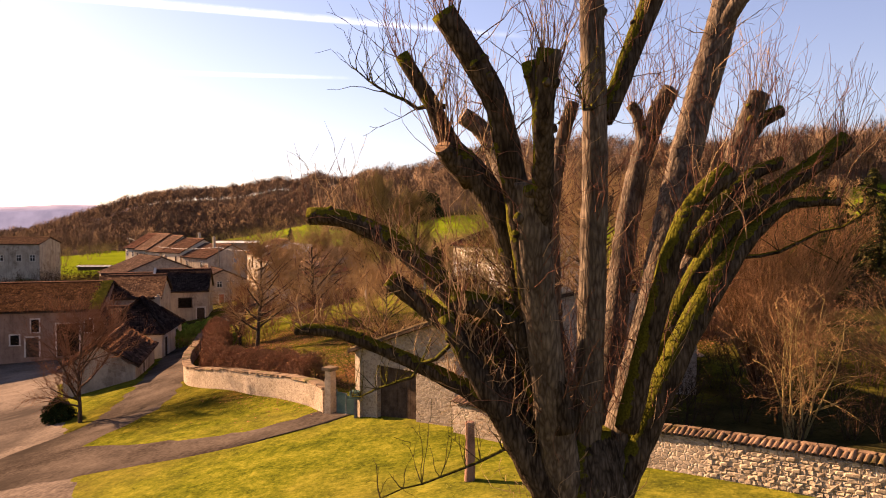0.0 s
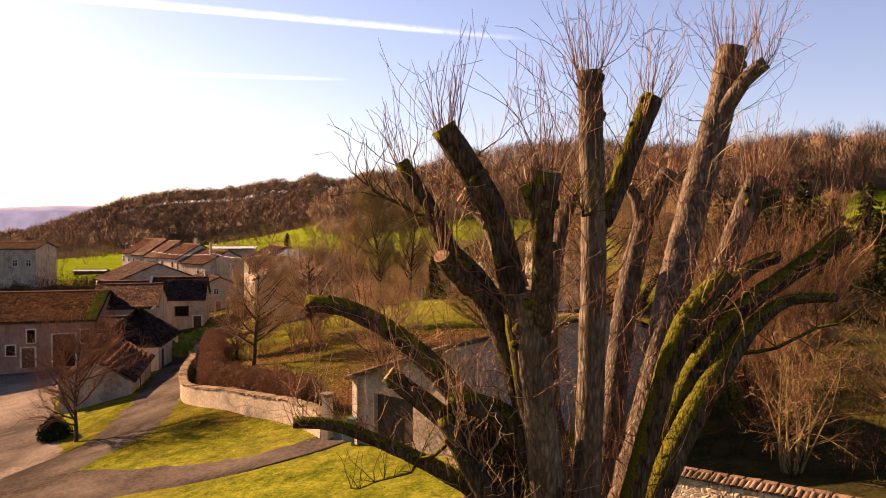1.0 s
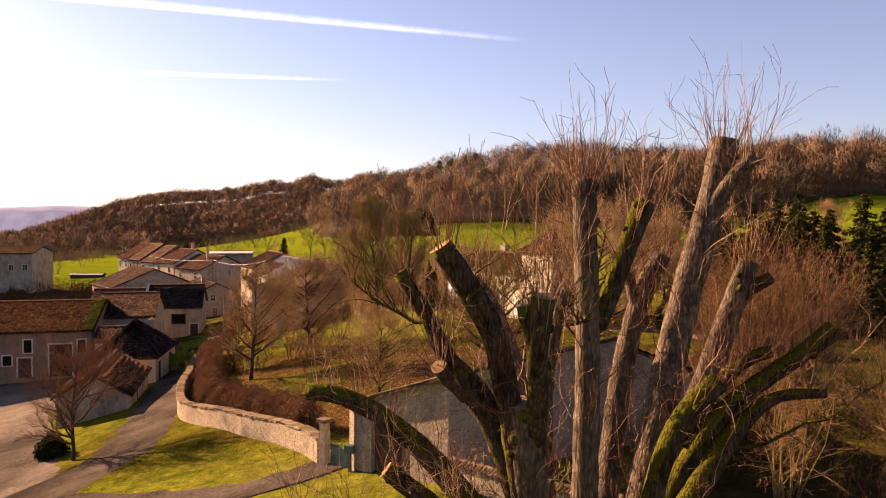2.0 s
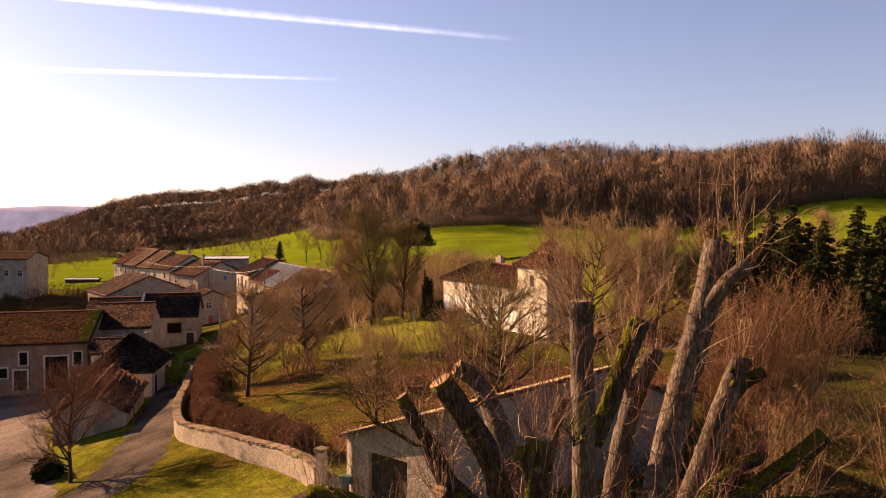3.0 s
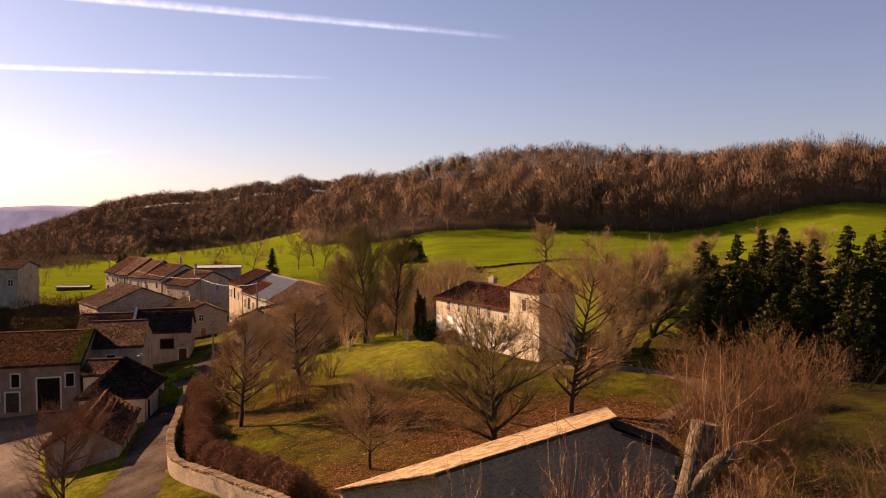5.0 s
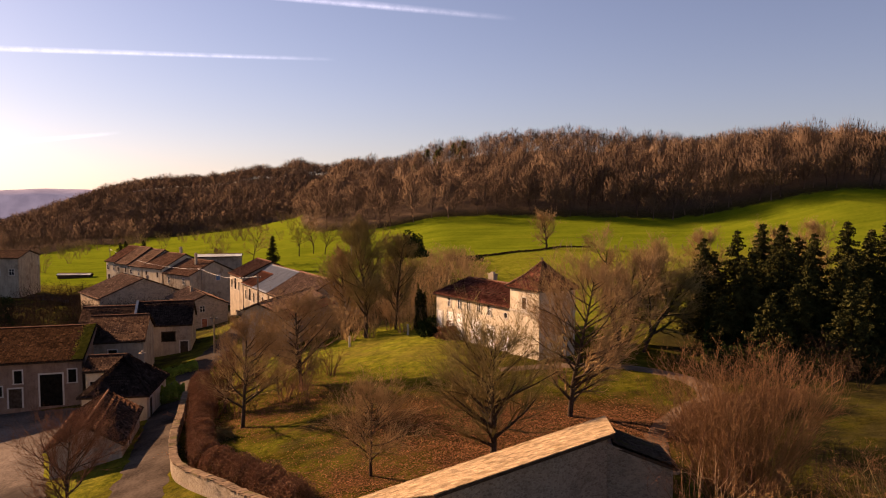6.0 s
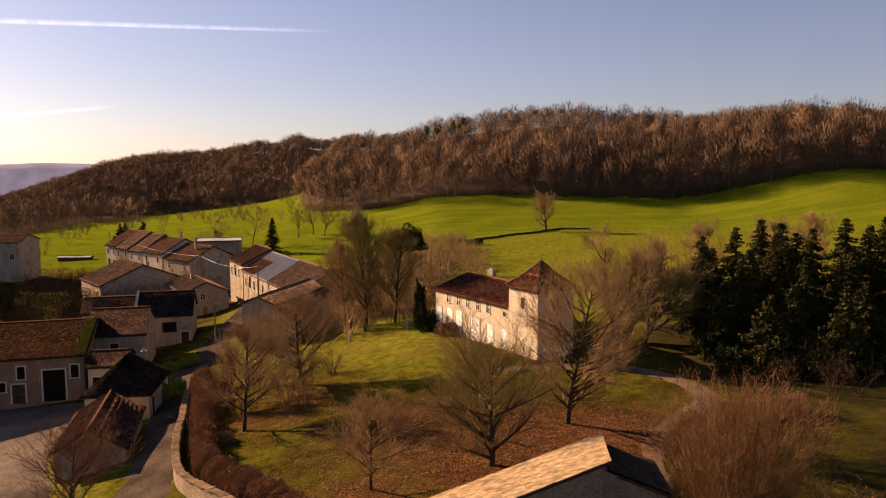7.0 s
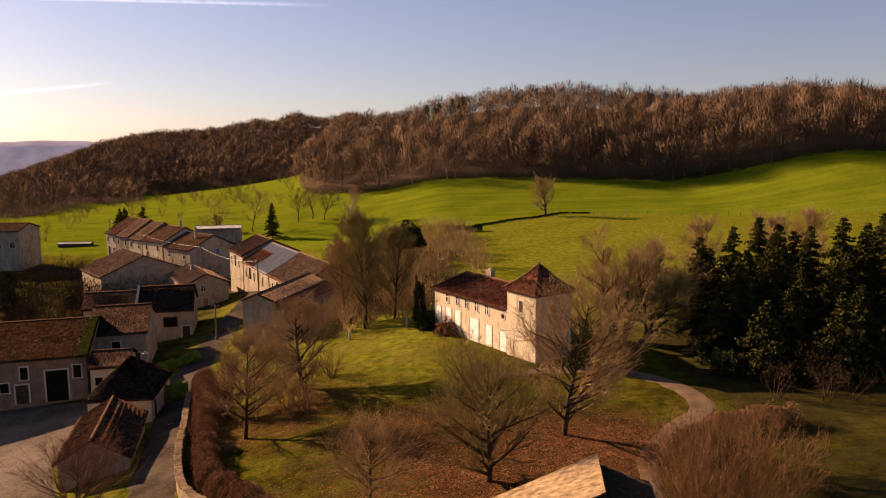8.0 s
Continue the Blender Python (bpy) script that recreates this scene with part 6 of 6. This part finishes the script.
    # a slender old branch reaching out over the road side
    for a, b in (((0.03, 7.2, 9.25), (-0.82, 7.3, 9.62)), ((1.55, 7.45, 9.3), (1.2, 7.1, 9.45)), ((2.9, 7.9, 7.7), (4.9, 8.1, 8.5)), ((1.2, 7.6, 6.2), (-0.6, 7.2, 5.5)), ((0.2, 7.7, 7.0), (-1.0, 8.2, 6.2))):
        a, b = np.array(a) - np.array(o), np.array(b) - np.array(o)
        prev, n = a, 9
        for k in range(1, n + 1):
            q = a + (b - a) * k / n + np.array([0, 0, -0.12 * math.sin(math.pi * k / n)]) + rng.normal(0, 0.02, 3)
            fine.append((*prev, *q, 0.026 * (1 - 0.75 * (k - 1) / n), 0.026 * (1 - 0.75 * k / n)))
            for _ in range(3):
                if k > 2:
                    shoot(q, rng.normal(0, 0.5, 3) + np.array([-0.2, 0, 0.8]), rng.uniform(0.2, 0.7), 0.006, fine, 5, 2, 0.2)
            prev = q
    for nm, segs, mt, lb in (("shoot_growth", red, M_SHOOT, "thin reddish upright shoots"), ("sprout_growth", pale, M_SHOOT_PALE, "thin straw-coloured curling sprouts"), ("branch", fine, M_BARK, "slender old side branches")):
        v, f = prisms(segs, 4)
        np_mesh(nm, v, f, mt, t, lb)["kind"] = "stuff"


pollard()


# ---- pieces: coping stones, tiles, slabs, wall stones ----
def rough_block(name, sx, sy, sz, seed, chip=0.12):
    """A worn stone: a block with bevelled, uneven corners, as shared mesh data."""
    rng = random.Random(seed)
    bm = bmesh.new()
    block(bm, -sx / 2, sx / 2, -sy / 2, sy / 2, -sz / 2, sz / 2)
    bmesh.ops.bevel(bm, geom=list(bm.edges), offset=min(sx, sy, sz) * 0.16, segments=1, affect="EDGES")
    for v in bm.verts:
        v.co.x += rng.uniform(-chip, chip) * sx * 0.4
        v.co.y += rng.uniform(-chip, chip) * sy * 0.4
        v.co.z += rng.uniform(-chip, chip) * sz * 0.4
    me = bpy.data.meshes.new(name)
    bm.to_mesh(me)
    bm.free()
    return me


def piece(name, me, parent, m):
    ob = new(name, me)
    ob.parent = parent
    ob.matrix_basis = m
    return ob


def along(line, ways, tops, step, start_at=0.0):
    """Places evenly spaced along a wall: point, heading in degrees, height of the top, and the slope."""
    seg = np.linalg.norm(np.diff(line, axis=0), axis=1)
    cum = np.concatenate([[0], np.cumsum(seg)])
    for s in np.arange(start_at + step / 2, cum[-1], step):
        x, y, z = (np.interp(s, cum, c) for c in (line[:, 0], line[:, 1], tops))
        z2 = np.interp(s + 0.2, cum, tops)
        dx, dy = np.interp(s, cum, ways[:, 0]), np.interp(s, cum, ways[:, 1])
        yield s, x, y, z, math.degrees(math.atan2(dy, dx)), math.degrees(math.atan2(z2 - z, 0.2))


rng = random.Random(9)
coping = [rough_block("coping_stone", 0.36, 0.50, 0.11, k, 0.2) for k in range(6)]
for me in coping:
    me.materials.append(M_CAP)
for s, x, y, z, turn, rise in along(gw_line, gw_way, gw_top, 0.38):
    if s > 47:
        break
    piece("coping_stone", rng.choice(coping), garden_wall, pose(x + rng.uniform(-0.03, 0.03), y + rng.uniform(-0.03, 0.03), z + 0.06, rng.uniform(-3, 3), -rise + rng.uniform(-3, 3), turn + rng.uniform(-4, 4)))


def canal_tile(seed):
    bm = bmesh.new()
    n, ln = 6, 0.32
    rr = random.Random(seed)
    rows = []
    for x, r in ((0, 0.078), (ln, 0.064)):
        for q in (r, r - 0.013):
            rows.append([bm.verts.new((math.cos(math.pi * k / n) * q, x, math.sin(math.pi * k / n) * q + rr.uniform(-0.003, 0.003))) for k in range(n + 1)])
    for a, b in ((0, 2), (3, 1), (1, 0), (2, 3)):
        for k in range(n):
            bm.faces.new((rows[a][k], rows[a][k + 1], rows[b][k + 1], rows[b][k]))
    bmesh.ops.recalc_face_normals(bm, faces=bm.faces)
    me = bpy.data.meshes.new("canal_tile")
    bm.to_mesh(me)
    bm.free()
    me.materials.append(M_CANAL)
    return me


tiles = [canal_tile(k) for k in range(4)]
for s, x, y, z, turn, rise in along(tw_line, tw_way, tw_top, 0.148):
    for side in (1, -1):
        m = pose(x, y, z, 0, 0, turn) @ pose(rng.uniform(-0.015, 0.015), -0.31 * side, 0.035 + rng.uniform(-0.01, 0.01), 0, 0, 0 if side > 0 else 180) @ pose(0, 0, 0, 24 + rng.uniform(-3, 3), rng.uniform(-4, 4), rng.uniform(-5, 5))
        piece("canal_tile", rng.choice(tiles), tiled_wall, m)
ridge_tiles = [rough_block("ridge_stone", 0.36, 0.15, 0.08, 40 + k) for k in range(3)]
for me in ridge_tiles:
    me.materials.append(M_CANAL)
for s, x, y, z, turn, rise in along(tw_line, tw_way, tw_top, 0.40):
    piece("ridge_tile", rng.choice(ridge_tiles), tiled_wall, pose(x, y, z + 0.19, rng.uniform(-4, 4), -rise, turn + rng.uniform(-4, 4)))

# stones of the tiled wall, on the side that the lawn sees
stones = [rough_block("stone", 0.115 + 0.025 * (k % 4), 0.12, 0.092 + 0.014 * (k % 3), 70 + k, 0.36) for k in range(10)]
for me in stones:
    me.materials.append(M_PIECE)
for row in range(8):
    for s, x, y, z, turn, rise in along(tw_line, tw_way, tw_top, 0.165, 0.085 * (row % 2)):
        if 9.0 < s < 15.0:
            m = pose(x, y, z - 0.06 - 0.114 * row, 0, 0, turn) @ pose(rng.uniform(-0.03, 0.03), -0.175 + rng.uniform(-0.012, 0.012), rng.uniform(-0.015, 0.015), 0, -rise + rng.uniform(-8, 8), 0)
            piece("stone", rng.choice(stones), tiled_wall, m)

def trimmed(me, place, edge):
    """A slab sawn off along the edges of the roof."""
    bm = bmesh.new()
    bm.from_mesh(me)
    bm.transform(place)
    mid = sum((Vector(e) for e in edge), Vector((0, 0))) / len(edge)
    for a, b in zip(edge, edge[1:] + edge[:1]):
        a, b = Vector(a), Vector(b)
        n = Vector((b.y - a.y, a.x - b.x)).normalized()
        if n.dot(mid - a) > 0:
            n = -n
        cut = bmesh.ops.bisect_plane(bm, geom=bm.verts[:] + bm.edges[:] + bm.faces[:], plane_co=(*(a + n * rng.uniform(0.0, 0.03)), 0), plane_no=(*n, 0), clear_outer=True)
        rim = [e for e in cut["geom_cut"] if isinstance(e, bmesh.types.BMEdge)]
        if rim:
            bmesh.ops.holes_fill(bm, edges=rim)
    if len(bm.faces) < 4:
        bm.free()
        return None
    bm.transform(place.inverted())
    out = bpy.data.meshes.new("roof_slab")
    bm.to_mesh(out)
    bm.free()
    out.materials.append(M_SLAB)
    return out


# slabs of the garage roof, laid in courses down its slope
slabs = [rough_block("roof_slab", 0.50, 0.40, 0.035, 90 + k, 0.16) for k in range(8)]
for me in slabs:
    me.materials.append(M_SLAB)
down = Vector((-0.248, 0.245, -(0.248 ** 2 + 0.245 ** 2))).normalized()
across = Vector((0.245, 0.248, 0)).normalized()
up_way = across.cross(-down).normalized()
if up_way.z < 0:
    up_way = -up_way
turned = Matrix((across, -down, up_way)).transposed().to_4x4()
edge = [(p.x, p.y) for p in garage_edge]
origin = Vector((2.5, 31.0, 0))
for r in range(-30, 31):
    for c in range(-26, 27):
        q = origin + across * (c * 0.47 + 0.235 * (r % 2) + rng.uniform(-0.02, 0.02)) + down * (r * 0.30)
        corners = [q + across * i * 0.25 + down * j * 0.20 for i in (-1, 1) for j in (-1, 1)]
        held = [inside(edge, *k.xy) for k in corners]
        if not any(held):
            continue
        place = Matrix.Translation((q.x, q.y, roof_z(q.x, q.y) + 0.022)) @ turned @ pose(0, 0, 0, -2.5 + rng.uniform(-0.8, 0.8), rng.uniform(-1, 1), rng.uniform(-2, 2))
        me = rng.choice(slabs)
        if not all(held):
            me = trimmed(me, place, edge)
        if me:
            piece("roof_slab", me, garage_deck, place)


# ---- poles, posts and small things ----
def pole(x, y, tall, label):
    p = thing("utility_pole", label, "pole", "utility poles", at=on_ground(x, y, -0.2))
    bm = bmesh.new()
    tube(bm, ((0, 0, 0), (0, 0, tall)), (0.13, 0.09), 8)
    part("post", bm, M_POST, p)
    bm = bmesh.new()
    block(bm, -0.5, 0.5, -0.04, 0.04, tall - 0.5, tall - 0.42)
    part("crossarm", bm, M_IRON, p)
    for k in (-0.4, 0, 0.4):
        bm = bmesh.new()
        tube(bm, ((k, 0, tall - 0.42), (k, 0, tall - 0.28)), (0.03, 0.02), 6)
        part("insulator", bm, M_WHITE, p)
    return Vector((x, y, ground_at(x, y) - 0.2 + tall - 0.28))


poles = [pole(-23.3, 104, 8.3, "grey concrete utility pole beside the lane"), pole(-39.4, 132, 10.0, "grey utility pole among the houses"), pole(-27.2, 96, 5.2, "short wooden post at the lane side"), pole(-77.2, 185, 10.2, "utility pole in the field beyond the houses")]


def wire(a, b, sag, label):
    bm = bmesh.new()
    pts = [a.lerp(b, k / 14) - Vector((0, 0, sag * 4 * (k / 14) * (1 - k / 14))) for k in range(15)]
    tube(bm, pts, [0.02] * 15, 4, cap=False)
    tagged(part("cable", bm, M_WHITE, None), label, "cable")


wire(poles[0], poles[1], 0.8, "pale overhead cable between two poles")
wire(poles[1], poles[3], 1.2, "pale overhead cable above the roofs")

for k in range(34):
    x = 36 + k * 2.7
    y = 199 - 0.30 * (x - 36)
    post = thing("fence_post", "weathered wooden fence post in the field", "post", "field fence posts", at=on_ground(x, y, -0.1), turn=k * 17)
    bm = bmesh.new()
    tube(bm, ((0, 0, 0), (0.03 * math.sin(k), 0, 1.35)), (0.075, 0.06), 6)
    part("stake", bm, M_POST, post)
for k, (x, y) in enumerate(((-2.0, 81.5), (-8.3, 80.5))):
    post = thing("stone_post", "short pale post standing on the grass", "post", at=on_ground(x, y, -0.1))
    bm = bmesh.new()
    tube(bm, ((0, 0, 0), (0, 0, 1.0), (0, 0, 1.3)), (0.12, 0.11, 0.07), 8, 0.03)
    part("shaft", bm, M_TRIM, post)


# ---- grass tufts on the near lawn ----
def tufts(name, label, n, xr, yr, keep, tall, material, seed):
    g = np.random.default_rng(seed)
    x, y = g.uniform(*xr, n), g.uniform(*yr, n)
    ok = keep(x, y)
    x, y = np.repeat(x[ok], 5), np.repeat(y[ok], 5)
    x, y = x + g.normal(0, 0.06, len(x)), y + g.normal(0, 0.06, len(x))
    z = height(x, y)
    p = np.column_stack([x, y, z - 0.02])
    a = g.uniform(0, 2 * np.pi, len(x))
    w = np.column_stack([np.cos(a), np.sin(a), 0 * a]) * 0.018
    h = tall * g.uniform(0.4, 1.2, len(x))
    tip = p + np.column_stack([g.normal(0, 0.05, len(x)), g.normal(0, 0.05, len(x)), h])
    v = np.stack([p - w, p + w, tip], 1).reshape(-1, 3)
    tagged(np_mesh(name, v, np.arange(len(v)).reshape(-1, 3), material), label, "grass", kind="stuff")


M_BLADE = worn("grass_blades", (0.10, 0.105, 0.012), (0.22, 0.20, 0.035), 0.6, 9, 0.9)


def lawn_keep(x, y):
    drive = np.abs(y - 29.0) < 1.5
    lane = np.abs(x + 18.5 + 0.1 * (40 - y)) < 3.2
    road = x + 27 - 0.6 * (42 - y) < 5.6
    return ~(drive & (x < -3)) & ~(lane & (y > 33)) & ~road


tufts("lawn_grass", "rough winter grass on the near lawn", 9000, (-24, 9), (17, 50), lawn_keep, 0.045, M_BLADE, 5)


def litter(name, label, n, spots, material, seed):
    g = np.random.default_rng(seed)
    k = g.integers(0, len(spots), n)
    c = np.array(spots)[k]
    x, y = c[:, 0] + g.normal(0, 1, n) * c[:, 2], c[:, 1] + g.normal(0, 1, n) * c[:, 2]
    p = np.column_stack([x, y, height(x, y) + 0.02])
    a = g.uniform(0, 2 * np.pi, (n, 1)) + np.array([[0, 2.0, 4.2]])
    v = p[:, None] + 0.06 * np.stack([np.cos(a), np.sin(a), g.uniform(-0.2, 0.5, (n, 3))], -1)
    v, f = v.reshape(-1, 3), np.arange(3 * n).reshape(n, 3)
    tagged(np_mesh(name, v, f, material), label, "leaves", kind="stuff")


M_LEAF = worn("fallen_leaf", (0.08, 0.036, 0.018), (0.24, 0.115, 0.052), 1.5, 20, 0.9, vary=0.4, island=True)
litter("fallen_leaves", "brown fallen leaves strewn under the garden trees", 42000, ((4, 43, 3.5), (9, 46, 3.5), (13, 44, 2.5), (-9, 61, 3.5), (-1, 48, 4), (-3, 38, 3), (6, 39, 3), (-13, 56, 2.5)), M_LEAF, 6)

M_OLDPOST = worn("reddish_old_wood", (0.11, 0.060, 0.042), (0.24, 0.145, 0.10), 3, 30, 0.9, 0.02, 0.8)
stump = thing("wooden_post", "weathered wooden post standing on the lawn", "post", at=on_ground(0.72, 20.0, -0.15), turn=12)
bm = bmesh.new()
tube(bm, ((0, 0, 0), (0.02, 0, 0.9), (0.0, 0, 1.75)), (0.15, 0.13, 0.12), 9, 0.05)
part("stake", bm, M_OLDPOST, stump)


# ---- trails in the sky ----
def trail(name, label, a, b, wide0, wide1, glow):
    m = bpy.data.materials.new(name)
    m.use_nodes = True
    nt = m.node_tree
    nt.nodes.clear()
    out = nt.nodes.new("ShaderNodeOutputMaterial")
    em, tr, mx = nt.nodes.new("ShaderNodeEmission"), nt.nodes.new("ShaderNodeBsdfTransparent"), nt.nodes.new("ShaderNodeMixShader")
    uv = nt.nodes.new("ShaderNodeUVMap")
    sep = nt.nodes.new("ShaderNodeSeparateXYZ")
    nt.links.new(uv.outputs[0], sep.inputs[0])
    em.inputs[0].default_value, em.inputs[1].default_value = (1.0, 0.97, 0.95, 1), 1.0
    geo = nt.nodes.new("ShaderNodeNewGeometry")
    n = noise_tex(nt, geo.outputs["Position"], 0.012, 5, 0.7)
    prof = ramp(nt, sep.outputs[1], ((0.0, (0, 0, 0)), (0.42, (1, 1, 1)), (0.6, (0.7, 0.7, 0.7)), (1.0, (0, 0, 0))))
    ends = ramp(nt, sep.outputs[0], ((0.0, (0, 0, 0)), (0.08, (1, 1, 1)), (0.75, (0.8, 0.8, 0.8)), (1.0, (0, 0, 0))))
    fac = math_node(nt, "MULTIPLY", math_node(nt, "MULTIPLY", prof, ends), math_node(nt, "MULTIPLY", ramp(nt, n, ((0.3, (0.3, 0.3, 0.3)), (0.65, (1, 1, 1)))), glow))
    nt.links.new(fac, mx.inputs[0])
    nt.links.new(tr.outputs[0], mx.inputs[1])
    nt.links.new(em.outputs[0], mx.inputs[2])
    nt.links.new(mx.outputs[0], out.inputs[0])
    a, b = Vector(a), Vector(b)
    side = (b - a).cross((a + b) / 2).normalized()
    if side.z < 0:
        side = -side
    bm = bmesh.new()
    layer = bm.loops.layers.uv.new("UVMap")
    vs = [bm.verts.new(p) for p in (a - side * wide0 / 2, b - side * wide1 / 2, b + side * wide1 / 2, a + side * wide0 / 2)]
    f = bm.faces.new(vs)
    for loop, c in zip(f.loops, ((0, 0), (1, 0), (1, 1), (0, 1))):
        loop[layer].uv = c
    ob = part(name, bm, m, None)
    ob.visible_shadow = False
    tagged(ob, label, "vapour trail", kind="structure")


trail("vapour_trail", "long white vapour trail across the blue sky", (-2415, 4000, 1209), (485, 4000, 956), 62, 36, 0.24)
trail("thin_trail", "thin fading vapour trail low in the sky", (-2483, 4000, 801), (-453, 4000, 742), 36, 24, 0.21)
trail("faint_trail", "faint vapour streak near the horizon", (-2379, 4000, 290), (-1582, 4000, 363), 36, 24, 0.14)



# moss and lichen along the barn's end verge
g = np.random.default_rng(8)
n = 5000
u = g.uniform(0, 1, n) ** 1.0
bx, by = 13.6 - np.abs(g.normal(0, 0.42, n)), -8.9 + 8.8 * u
px_ = -51.2 + bx * math.cos(radians(15)) - by * math.sin(radians(15))
py_ = 82.9 + bx * math.sin(radians(15)) + by * math.cos(radians(15))
pz_ = -6.1 + 4.67 + 2.2 * (by + 8.65) / 8.65 + 0.16 + g.uniform(0, 0.05, n)
v, f = leaves(g, np.column_stack([px_, py_, pz_]), 0.10)
M_MOSS = worn("yellow_moss", (0.10, 0.095, 0.012), (0.26, 0.22, 0.03), 2, 14, 0.95)
verge = np_mesh("moss", v, f, M_MOSS)
tagged(verge, "yellow-green moss growing along the barn roof edge", "moss", kind="stuff")
